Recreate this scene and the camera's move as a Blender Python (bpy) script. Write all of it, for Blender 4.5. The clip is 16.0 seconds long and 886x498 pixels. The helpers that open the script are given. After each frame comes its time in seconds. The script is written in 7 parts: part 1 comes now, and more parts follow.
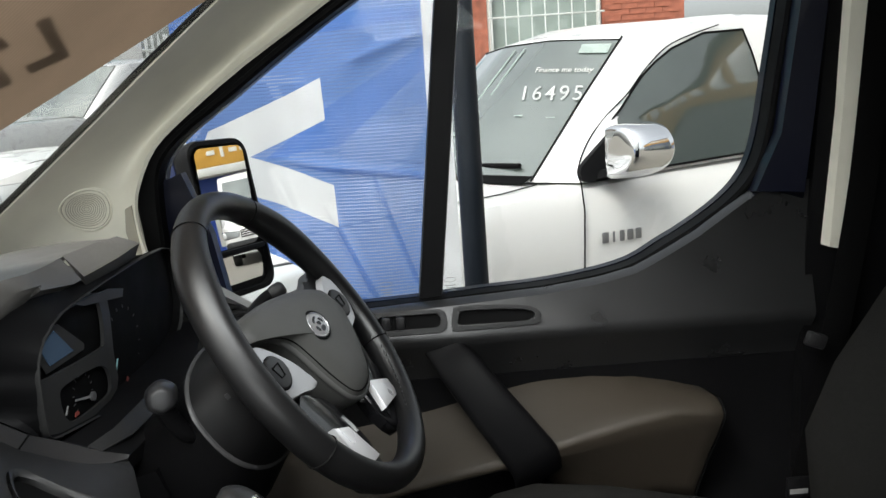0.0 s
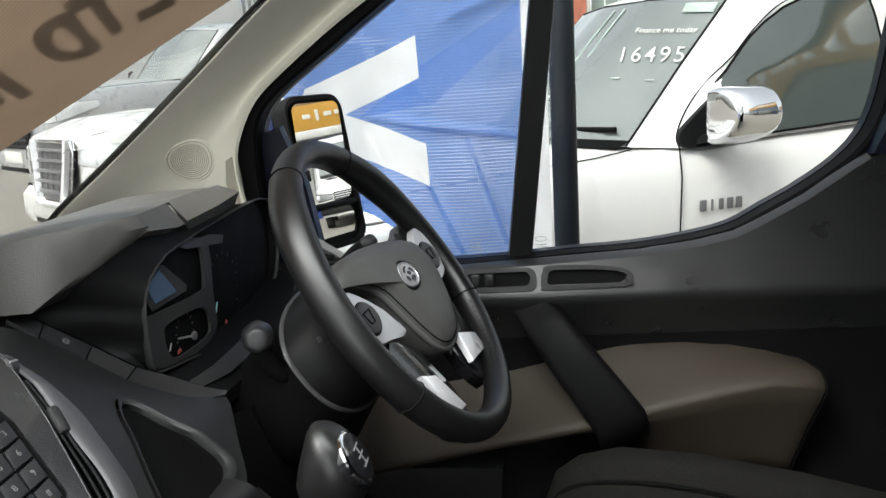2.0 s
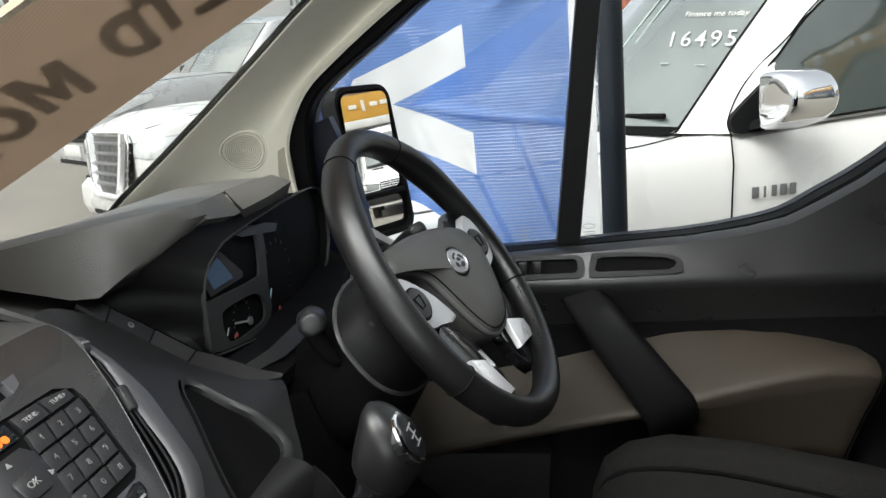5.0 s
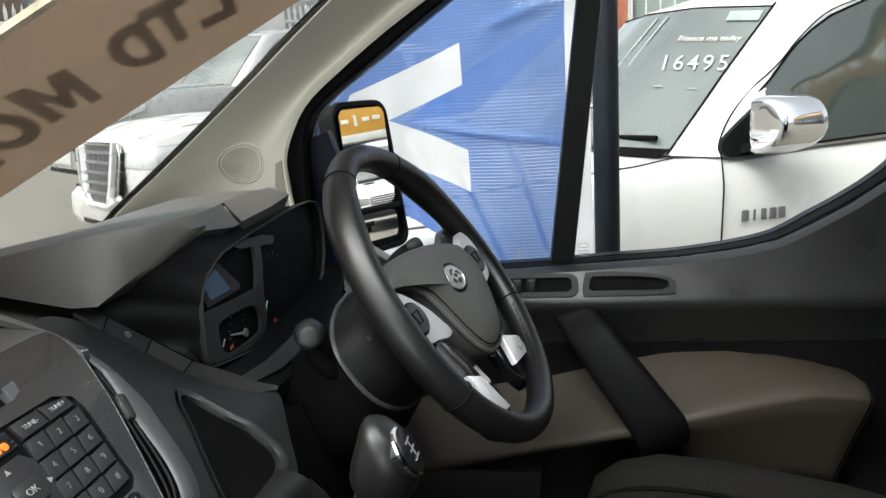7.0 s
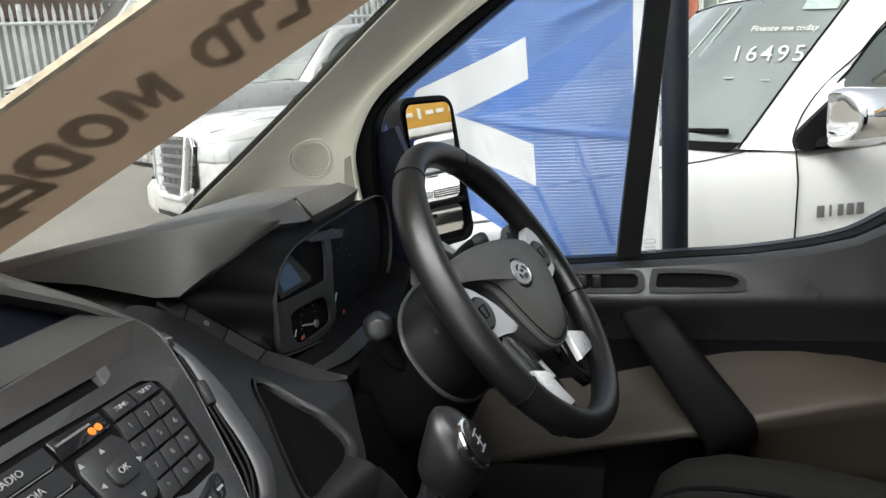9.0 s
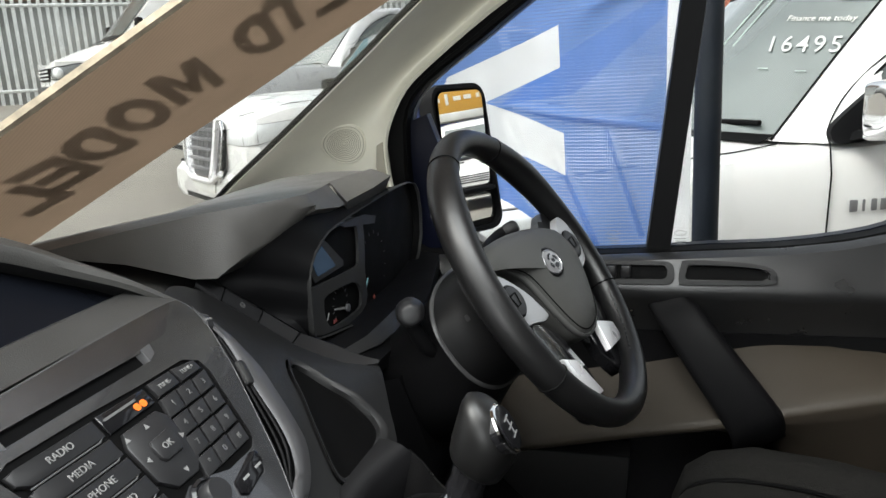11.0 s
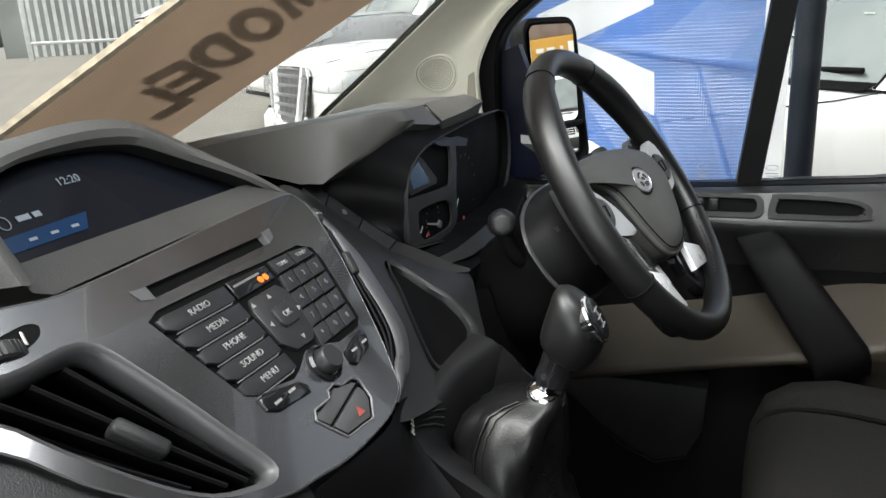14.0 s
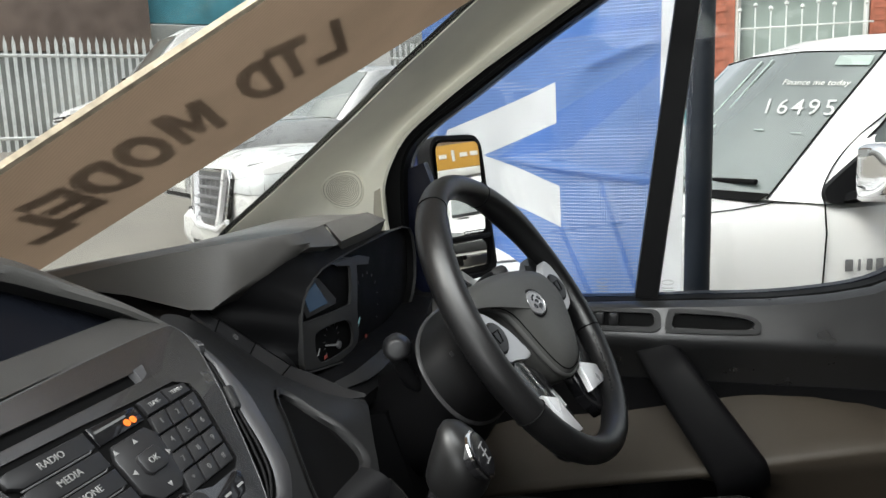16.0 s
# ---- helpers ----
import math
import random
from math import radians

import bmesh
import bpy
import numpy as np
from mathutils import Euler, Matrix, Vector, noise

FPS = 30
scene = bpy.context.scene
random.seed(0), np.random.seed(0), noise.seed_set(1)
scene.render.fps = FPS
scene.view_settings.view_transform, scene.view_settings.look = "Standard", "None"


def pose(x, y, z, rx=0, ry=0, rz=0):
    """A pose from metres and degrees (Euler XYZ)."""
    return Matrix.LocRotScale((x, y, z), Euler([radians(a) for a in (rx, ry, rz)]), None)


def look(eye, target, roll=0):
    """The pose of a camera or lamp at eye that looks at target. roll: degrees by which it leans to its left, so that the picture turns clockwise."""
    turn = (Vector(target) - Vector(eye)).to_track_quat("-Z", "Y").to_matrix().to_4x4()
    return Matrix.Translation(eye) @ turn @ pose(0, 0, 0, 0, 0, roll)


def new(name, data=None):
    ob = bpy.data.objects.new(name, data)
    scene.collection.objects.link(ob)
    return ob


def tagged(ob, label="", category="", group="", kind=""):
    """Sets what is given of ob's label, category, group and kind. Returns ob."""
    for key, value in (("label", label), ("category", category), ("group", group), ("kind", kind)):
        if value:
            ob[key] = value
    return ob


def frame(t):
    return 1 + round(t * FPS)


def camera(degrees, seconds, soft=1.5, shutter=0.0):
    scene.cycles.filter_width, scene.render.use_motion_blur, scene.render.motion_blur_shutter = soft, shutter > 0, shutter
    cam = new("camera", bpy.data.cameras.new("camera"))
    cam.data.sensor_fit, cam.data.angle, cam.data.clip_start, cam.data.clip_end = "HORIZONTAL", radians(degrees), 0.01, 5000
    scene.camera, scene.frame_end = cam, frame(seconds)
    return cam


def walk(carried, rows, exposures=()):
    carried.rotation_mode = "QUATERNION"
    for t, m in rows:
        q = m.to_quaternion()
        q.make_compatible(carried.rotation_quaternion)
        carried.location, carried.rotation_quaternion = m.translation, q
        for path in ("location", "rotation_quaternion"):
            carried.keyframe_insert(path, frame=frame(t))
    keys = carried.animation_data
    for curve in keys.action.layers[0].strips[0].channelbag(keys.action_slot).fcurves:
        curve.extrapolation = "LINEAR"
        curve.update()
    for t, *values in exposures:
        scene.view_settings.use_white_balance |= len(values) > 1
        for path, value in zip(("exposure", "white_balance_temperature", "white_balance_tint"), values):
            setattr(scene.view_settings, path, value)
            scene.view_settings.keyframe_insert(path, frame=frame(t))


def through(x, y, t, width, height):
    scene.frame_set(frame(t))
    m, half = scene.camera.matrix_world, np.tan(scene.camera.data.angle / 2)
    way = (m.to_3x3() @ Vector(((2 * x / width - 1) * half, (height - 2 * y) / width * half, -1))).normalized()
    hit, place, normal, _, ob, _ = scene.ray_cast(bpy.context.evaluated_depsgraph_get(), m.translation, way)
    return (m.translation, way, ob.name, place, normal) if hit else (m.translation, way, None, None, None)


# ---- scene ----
from mathutils.bvhtree import BVHTree
cam = camera(60.7, 16.0)
PATH = [
    (0, (-0.076, -0.338, 1.501), (-0.039, 1.625, 1.121), -4.0),
    (0.5, (-0.067, -0.326, 1.486), (-0.055, 1.633, 1.083), -3.2),
    (1, (-0.076, -0.329, 1.484), (-0.141, 1.625, 1.061), -3.2),
    (1.5, (-0.079, -0.333, 1.486), (-0.234, 1.61, 1.038), -3.4),
    (2, (-0.08, -0.335, 1.485), (-0.281, 1.604, 1.035), -3.8),
    (2.5, (-0.079, -0.334, 1.482), (-0.272, 1.601, 1.016), -3.4),
    (3, (-0.081, -0.335, 1.48), (-0.292, 1.597, 1.009), -3.5),
    (3.5, (-0.085, -0.337, 1.481), (-0.332, 1.588, 1.0), -3.9),
    (4, (-0.084, -0.338, 1.484), (-0.352, 1.581, 0.989), -4.2),
    (4.5, (-0.083, -0.342, 1.487), (-0.38, 1.576, 1.003), -4.8),
    (5, (-0.082, -0.347, 1.485), (-0.404, 1.57, 1.017), -4.8),
    (7.3, (-0.091, -0.354, 1.487), (-0.383, 1.578, 1.06), -3.3),
    (7.5, (-0.089, -0.354, 1.488), (-0.404, 1.57, 1.042), -3.8),
    (8, (-0.08, -0.362, 1.496), (-0.477, 1.549, 1.059), -3.9),
    (8.5, (-0.092, -0.373, 1.5), (-0.535, 1.53, 1.073), -3.8),
    (9, (-0.093, -0.365, 1.491), (-0.547, 1.533, 1.056), -3.9),
    (9.2, (-0.093, -0.365, 1.489), (-0.557, 1.528, 1.041), -3.9),
    (11.3, (-0.1, -0.381, 1.495), (-0.629, 1.491, 1.028), -2.9),
    (11.5, (-0.098, -0.398, 1.475), (-0.64, 1.469, 1.005), -2.7),
    (12, (-0.095, -0.412, 1.466), (-0.701, 1.413, 0.918), -2.9),
    (12.5, (-0.095, -0.413, 1.463), (-0.765, 1.383, 0.892), -3.5),
    (13, (-0.091, -0.412, 1.469), (-0.799, 1.366, 0.889), -3.6),
    (13.5, (-0.101, -0.434, 1.472), (-0.823, 1.342, 0.901), -3.4),
    (14, (-0.104, -0.426, 1.459), (-0.807, 1.358, 0.891), -2.9),
    (14.5, (-0.095, -0.435, 1.473), (-0.798, 1.391, 1.059), -2.7),
    (15, (-0.089, -0.442, 1.494), (-0.682, 1.421, 1.073), -1.6),
    (15.5, (-0.082, -0.414, 1.486), (-0.621, 1.477, 1.12), -1.5),
    (16, (-0.073, -0.405, 1.484), (-0.602, 1.497, 1.16), -1.9),
]
STOPS = [(0, 1.15), (2, 1.31), (5, 1.31), (9, 1.26), (11.5, 1.25), (12.5, 1.68), (13, 1.76), (13.5, 1.72), (14, 1.45), (14.5, 1.60), (15, 1.32), (16, 1.2)]
walk(cam, [(t, look(eye, target, roll)) for t, eye, target, roll in PATH], STOPS)

# ---- light ----
world = bpy.data.worlds.new("sky")
scene.world = world
world.use_nodes = True
wn, wl = world.node_tree.nodes, world.node_tree.links
sky = wn.new("ShaderNodeTexSky")
sky.sky_type, sky.sun_disc = "NISHITA", False
sky.sun_elevation, sky.sun_rotation = radians(53), radians(218)
sky.air_density, sky.dust_density = 1.0, 6.0
grey = wn.new("ShaderNodeHueSaturation")
grey.inputs["Saturation"].default_value = 0.24
wl.new(sky.outputs[0], grey.inputs["Color"])
wl.new(grey.outputs[0], wn["Background"].inputs["Color"])
wn["Background"].inputs["Strength"].default_value = 0.15
sun = new("sun", bpy.data.lights.new("sun", "SUN"))
sun.data.energy, sun.data.angle, sun.data.color = 0.8, radians(25), (1.0, 0.98, 0.95)
sun.matrix_world = look((-7, -9, 15), (0, 0, 0))
# fill lamp added inside the passenger window, besides the sky's own light
glow = new("passenger_side_fill", bpy.data.lights.new("passenger_side_fill", "AREA"))
glow.data.shape, glow.data.size, glow.data.size_y = "RECTANGLE", 0.5, 0.6
glow.data.energy, glow.data.color = 0.7, (0.97, 1.0, 1.0)
glow.data.spread = radians(110)
glow.matrix_world = look((-0.18, -0.80, 1.40), (-0.60, 0.75, 1.60))
# second fill lamp, added under the windscreen's top, above the camera's view
top_glow = new("windscreen_fill", bpy.data.lights.new("windscreen_fill", "AREA"))
top_glow.data.shape, top_glow.data.size, top_glow.data.size_y = "RECTANGLE", 0.36, 0.36
top_glow.data.energy, top_glow.data.color = 2.0, (0.97, 1.0, 1.0)
top_glow.matrix_world = look((-0.125, 0.03, 1.755), (-0.25, 0.22, 1.2))


# ---- building blocks ----
def add_mesh(name, bm, mat=None, parent=None, label="", smooth=38):
    bmesh.ops.recalc_face_normals(bm, faces=bm.faces)
    for f in bm.faces:
        f.smooth = True
    lim = radians(smooth)
    for e in bm.edges:
        if len(e.link_faces) == 2 and e.calc_face_angle(0) > lim:
            e.smooth = False
    me = bpy.data.meshes.new(name)
    bm.to_mesh(me)
    bm.free()
    if mat:
        me.materials.append(mat)
    ob = new(name, me)
    if parent:
        ob.parent = parent
    if label:
        ob["label"] = label
    return ob


def part(name, bm, mat, parent, label="", smooth=38):
    return add_mesh(name, bm, mat, parent, label, smooth)


def thing(name, label, category, group="", kind=""):
    ob = new(name)
    ob.empty_display_size = 0.05
    return tagged(ob, label, category, group, kind)


def axes(o, ax, ay):
    """A frame at o with local x along ax and local y along ay."""
    ax, ay = Vector(ax).normalized(), Vector(ay)
    az = ax.cross(ay).normalized()
    ay = az.cross(ax)
    m = Matrix((ax, ay, az)).transposed().to_4x4()
    m.translation = o
    return m


def loft(rings, closed=True, cap=True):
    bm = bmesh.new()
    rows = [[bm.verts.new(p) for p in r] for r in rings]
    n = len(rows[0])
    for a, b in zip(rows, rows[1:]):
        for i in range(n if closed else n - 1):
            j = (i + 1) % n
            try:
                bm.faces.new((a[i], a[j], b[j], b[i]))
            except ValueError:
                pass
    if cap and closed:
        for r in (rows[0], rows[-1]):
            try:
                bm.faces.new(r)
            except ValueError:
                pass
    bmesh.ops.remove_doubles(bm, verts=bm.verts, dist=1e-5)
    return bm


def prism(poly, m, depth, bevel=0.0, seg=2, top=None):
    """A flat outline in the frame m, raised by depth along its normal; top: scale of the upper outline."""
    bm = bmesh.new()
    lo = [bm.verts.new(m @ Vector((x, y, 0))) for x, y in poly]
    if top is None:
        hi = [bm.verts.new(m @ Vector((x, y, depth))) for x, y in poly]
    else:
        cx, cy = sum(p[0] for p in poly) / len(poly), sum(p[1] for p in poly) / len(poly)
        hi = [bm.verts.new(m @ Vector((cx + (x - cx) * top, cy + (y - cy) * top, depth))) for x, y in poly]
    n = len(poly)
    bm.faces.new(lo[::-1])
    f = bm.faces.new(hi)
    for i in range(n):
        bm.faces.new((lo[i], lo[(i + 1) % n], hi[(i + 1) % n], hi[i]))
    if bevel:
        es = list(f.edges)
        bmesh.ops.bevel(bm, geom=es, offset=bevel, segments=seg, profile=0.5, affect="EDGES", clamp_overlap=True)
    return bm


def smooth_poly(poly, k=3, closed=True):
    """A Catmull-Rom curve through the points."""
    n, out = len(poly), []
    pts = [Vector(p) for p in poly]
    rng = range(n) if closed else range(n - 1)
    for i in rng:
        if closed:
            p0, p1, p2, p3 = pts[i - 1], pts[i], pts[(i + 1) % n], pts[(i + 2) % n]
        else:
            p0, p1, p2, p3 = pts[max(i - 1, 0)], pts[i], pts[i + 1], pts[min(i + 2, n - 1)]
        for q in range(k):
            t = q / k
            out.append(0.5 * ((2 * p1) + (p2 - p0) * t + (2 * p0 - 5 * p1 + 4 * p2 - p3) * t * t + (3 * p1 - p0 - 3 * p2 + p3) * t ** 3))
    if not closed:
        out.append(pts[-1])
    return [tuple(p) for p in out]


def tube(path, r, n=10, cap=True, flat=1.0):
    pts = [Vector(p) for p in path]
    rad = r if isinstance(r, (list, tuple)) else [r] * len(pts)
    rings, ref = [], None
    for i, p in enumerate(pts):
        d = (pts[min(i + 1, len(pts) - 1)] - pts[max(i - 1, 0)]).normalized()
        if ref is None:
            ref = d.orthogonal().normalized()
        ref = (ref - d * ref.dot(d)).normalized()
        up = d.cross(ref)
        rings.append([p + rad[i] * (math.cos(a) * ref + flat * math.sin(a) * up) for a in (2 * math.pi * k / n for k in range(n))])
    return loft(rings, True, cap)


def lathe(profile, m, n=24):
    """profile: (radius, height) pairs along the frame's normal."""
    rings = [[m @ Vector((r * math.cos(a), r * math.sin(a), h)) for a in (2 * math.pi * k / n for k in range(n))] for r, h in profile]
    return loft(rings, True, True)


def rbox(size, m, bevel=0.01, seg=2):
    bm = bmesh.new()
    bmesh.ops.create_cube(bm, size=1)
    bmesh.ops.scale(bm, vec=size, verts=bm.verts)
    if bevel:
        bmesh.ops.bevel(bm, geom=list(bm.edges), offset=bevel, segments=seg, profile=0.5, affect="EDGES", clamp_overlap=True)
    bmesh.ops.transform(bm, matrix=m, verts=bm.verts)
    return bm


def join(*bms):
    out = bmesh.new()
    for b in bms:
        me = bpy.data.meshes.new("tmp")
        b.to_mesh(me)
        out.from_mesh(me)
        bpy.data.meshes.remove(me)
        b.free()
    return out


def sheet(grid, thick=0.0):
    """An open surface through a grid of points, given thickness against its normal."""
    bm = loft(grid, False, False)
    if thick:
        bmesh.ops.recalc_face_normals(bm, faces=bm.faces)
        bmesh.ops.solidify(bm, geom=list(bm.faces), thickness=thick)
    return bm


def plate(outer, holes, m, depth):
    """A plate with openings through it, in the frame m."""
    bm = bmesh.new()
    es = []
    for loop in (outer, *holes):
        vs = [bm.verts.new(m @ Vector((x, y, 0))) for x, y in loop]
        es += [bm.edges.new((vs[i], vs[(i + 1) % len(vs)])) for i in range(len(vs))]
    bmesh.ops.triangle_fill(bm, use_beauty=True, use_dissolve=False, edges=es)
    got = bmesh.ops.extrude_face_region(bm, geom=list(bm.faces))
    vs = [v for v in got["geom"] if isinstance(v, bmesh.types.BMVert)]
    bmesh.ops.translate(bm, vec=m.to_3x3() @ Vector((0, 0, depth)), verts=vs)
    return bm


def lettering(name, text, size, m, mat, parent, label="", depth=0.0004, align="CENTER", bold=0.0, space=1.0):
    cu = bpy.data.curves.new(name, "FONT")
    cu.body, cu.size, cu.extrude, cu.align_x, cu.align_y = text, size, depth, align, "CENTER"
    cu.resolution_u = 3
    cu.offset, cu.space_character = bold, space
    tmp = bpy.data.objects.new(name, cu)
    scene.collection.objects.link(tmp)
    dg = bpy.context.evaluated_depsgraph_get()
    me = bpy.data.meshes.new_from_object(tmp.evaluated_get(dg))
    bpy.data.objects.remove(tmp)
    me.transform(m)
    me.materials.clear()
    me.materials.append(mat)
    ob = new(name, me)
    ob.parent = parent
    if label:
        ob["label"] = label
    return ob


# ---- materials ----
def material(name, color, rough=0.5, metal=0.0, grain=0.0, scale=900.0, vary=0.08, vscale=14.0, spec=0.5, coat=0.0, emit=None, power=0.0, stretch=None, sheen=0.0):
    m = bpy.data.materials.new(name)
    m.use_nodes = True
    n, l = m.node_tree.nodes, m.node_tree.links
    b = n["Principled BSDF"]
    b.inputs["Roughness"].default_value, b.inputs["Metallic"].default_value = rough, metal
    b.inputs["Specular IOR Level"].default_value, b.inputs["Coat Weight"].default_value = spec, coat
    b.inputs["Sheen Weight"].default_value = sheen
    tc = n.new("ShaderNodeTexCoord")
    src = tc.outputs["Object"]
    if stretch:
        mp = n.new("ShaderNodeMapping")
        mp.inputs["Scale"].default_value = stretch
        l.new(src, mp.inputs[0])
        src = mp.outputs[0]
    big = n.new("ShaderNodeTexNoise")
    big.inputs["Scale"].default_value, big.inputs["Detail"].default_value = vscale, 6
    l.new(src, big.inputs["Vector"])
    ramp = n.new("ShaderNodeMapRange")
    ramp.inputs[1].default_value, ramp.inputs[2].default_value = 0.3, 0.7
    ramp.inputs[3].default_value, ramp.inputs[4].default_value = 1 - vary, 1 + vary
    l.new(big.outputs["Fac"], ramp.inputs[0])
    mul = n.new("ShaderNodeVectorMath")
    mul.operation = "SCALE"
    mul.inputs[0].default_value = color
    l.new(ramp.outputs[0], mul.inputs["Scale"])
    l.new(mul.outputs[0], b.inputs["Base Color"])
    rr = n.new("ShaderNodeMapRange")
    rr.inputs[1].default_value, rr.inputs[2].default_value = 0.3, 0.7
    rr.inputs[3].default_value, rr.inputs[4].default_value = rough - min(0.06, 0.3 * rough), min(rough + min(0.08, 0.4 * rough), 1)
    l.new(big.outputs["Fac"], rr.inputs[0])
    l.new(rr.outputs[0], b.inputs["Roughness"])
    if grain:
        fine = n.new("ShaderNodeTexNoise")
        fine.inputs["Scale"].default_value, fine.inputs["Detail"].default_value = scale, 2
        l.new(src, fine.inputs["Vector"])
        bp = n.new("ShaderNodeBump")
        bp.inputs["Strength"].default_value, bp.inputs["Distance"].default_value = grain, 0.001
        l.new(fine.outputs["Fac"], bp.inputs["Height"])
        l.new(bp.outputs[0], b.inputs["Normal"])
    if emit:
        b.inputs["Emission Color"].default_value = (*emit, 1)
        b.inputs["Emission Strength"].default_value = power
    return m


def pane(name, tint=(1, 1, 1), gloss=1.0, rough=0.0):
    """A thin sheet of glass: clear, with the mirror image that glass gives."""
    m = bpy.data.materials.new(name)
    m.use_nodes = True
    n, l = m.node_tree.nodes, m.node_tree.links
    n.remove(n["Principled BSDF"])
    t, g, f, x = n.new("ShaderNodeBsdfTransparent"), n.new("ShaderNodeBsdfGlossy"), n.new("ShaderNodeLayerWeight"), n.new("ShaderNodeMixShader")
    t.inputs[0].default_value = (*tint, 1)
    g.inputs["Roughness"].default_value = rough
    f.inputs[0].default_value = 0.5
    pw = n.new("ShaderNodeMath")
    pw.operation, pw.inputs[1].default_value = "POWER", 5.0
    l.new(f.outputs["Facing"], pw.inputs[0])
    k = n.new("ShaderNodeMath")
    k.operation, k.inputs[1].default_value, k.inputs[2].default_value, k.use_clamp = "MULTIPLY_ADD", 0.9 * gloss, 0.04 * gloss, True
    l.new(pw.outputs[0], k.inputs[0])
    l.new(k.outputs[0], x.inputs[0])
    l.new(t.outputs[0], x.inputs[1])
    l.new(g.outputs[0], x.inputs[2])
    l.new(x.outputs[0], n["Material Output"].inputs[0])
    return m


def cloth(name, color, through=0.5, holes=0.0, pitch=0.009, weave=0.0):
    """Thin stuff that lets light through; holes: the share of its area that is pierced."""
    m = bpy.data.materials.new(name)
    m.use_nodes = True
    n, l = m.node_tree.nodes, m.node_tree.links
    n.remove(n["Principled BSDF"])
    d, t, x = n.new("ShaderNodeBsdfDiffuse"), n.new("ShaderNodeBsdfTranslucent"), n.new("ShaderNodeMixShader")
    tc = n.new("ShaderNodeTexCoord")
    nz = n.new("ShaderNodeTexNoise")
    nz.inputs["Scale"].default_value, nz.inputs["Detail"].default_value = 9, 5
    l.new(tc.outputs["Object"], nz.inputs["Vector"])
    mr = n.new("ShaderNodeMapRange")
    mr.inputs[1].default_value, mr.inputs[2].default_value, mr.inputs[3].default_value, mr.inputs[4].default_value = 0.3, 0.7, 0.9, 1.08
    l.new(nz.outputs["Fac"], mr.inputs[0])
    sc = n.new("ShaderNodeVectorMath")
    sc.operation = "SCALE"
    sc.inputs[0].default_value = color
    l.new(mr.outputs[0], sc.inputs["Scale"])
    if weave:
        sp, fq, sn_, fl_, mu = n.new("ShaderNodeSeparateXYZ"), n.new("ShaderNodeMath"), n.new("ShaderNodeMath"), n.new("ShaderNodeMath"), n.new("ShaderNodeMath")
        l.new(tc.outputs["Object"], sp.inputs[0])
        fq.operation, fq.inputs[1].default_value = "MULTIPLY", 6.2832 / weave
        l.new(sp.outputs["Y"], fq.inputs[0])
        sn_.operation = "SINE"
        l.new(fq.outputs[0], sn_.inputs[0])
        fl_.operation, fl_.inputs[1].default_value, fl_.inputs[2].default_value = "MULTIPLY_ADD", 0.055, 1.0
        l.new(sn_.outputs[0], fl_.inputs[0])
        mu.operation = "MULTIPLY"
        l.new(fl_.outputs[0], mu.inputs[0])
        l.new(mr.outputs[0], mu.inputs[1])
        l.new(mu.outputs[0], sc.inputs["Scale"])
    for s in (d, t):
        l.new(sc.outputs[0], s.inputs[0])
    x.inputs[0].default_value = through
    l.new(d.outputs[0], x.inputs[1])
    l.new(t.outputs[0], x.inputs[2])
    out = x.outputs[0]
    if holes:
        vm = n.new("ShaderNodeVectorMath")
        vm.operation = "MULTIPLY"
        vm.inputs[1].default_value = (1 / pitch, 1, 0.72 / pitch)
        l.new(tc.outputs["Object"], vm.inputs[0])
        fr = n.new("ShaderNodeVectorMath")
        fr.operation = "FRACTION"
        l.new(vm.outputs[0], fr.inputs[0])
        ce = n.new("ShaderNodeVectorMath")
        ce.operation = "SUBTRACT"
        ce.inputs[1].default_value = (0.5, 0.5, 0.5)
        l.new(fr.outputs[0], ce.inputs[0])
        fl = n.new("ShaderNodeVectorMath")
        fl.operation = "MULTIPLY"
        fl.inputs[1].default_value = (1, 0, 1)
        l.new(ce.outputs[0], fl.inputs[0])
        ln = n.new("ShaderNodeVectorMath")
        ln.operation = "LENGTH"
        l.new(fl.outputs[0], ln.inputs[0])
        lt = n.new("ShaderNodeMath")
        lt.operation, lt.inputs[1].default_value = "LESS_THAN", math.sqrt(holes / math.pi)
        l.new(ln.outputs["Value"], lt.inputs[0])
        tr, mx = n.new("ShaderNodeBsdfTransparent"), n.new("ShaderNodeMixShader")
        l.new(lt.outputs[0], mx.inputs[0])
        l.new(out, mx.inputs[1])
        l.new(tr.outputs[0], mx.inputs[2])
        out = mx.outputs[0]
    l.new(out, n["Material Output"].inputs[0])
    return m


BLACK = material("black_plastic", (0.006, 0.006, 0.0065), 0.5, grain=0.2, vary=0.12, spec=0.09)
BLACK2 = material("charcoal_plastic", (0.0160, 0.0162, 0.0166), 0.42, grain=0.3, vary=0.12, spec=0.28)
DASH = material("dash_top_plastic", (0.085, 0.082, 0.077), 0.42, grain=0.35, vary=0.1)
POD = material("pod_plastic", (0.052, 0.051, 0.048), 0.5, grain=0.35, vary=0.1)
CREAM = material("cream_trim", (0.72, 0.70, 0.60), 0.7, grain=0.25, scale=700, vary=0.05)
FASCIA = material("grey_metallic_plastic", (0.135, 0.135, 0.140), 0.20, 0.88, vary=0.06, vscale=8, coat=0.6)
SATINGREY = material("satin_grey_plastic", (0.075, 0.075, 0.078), 0.42, 0.35, vary=0.06, vscale=8, spec=0.4)
BLADE = material("satin_spoke_metal", (0.47, 0.47, 0.48), 0.34, 0.6, vary=0.05)
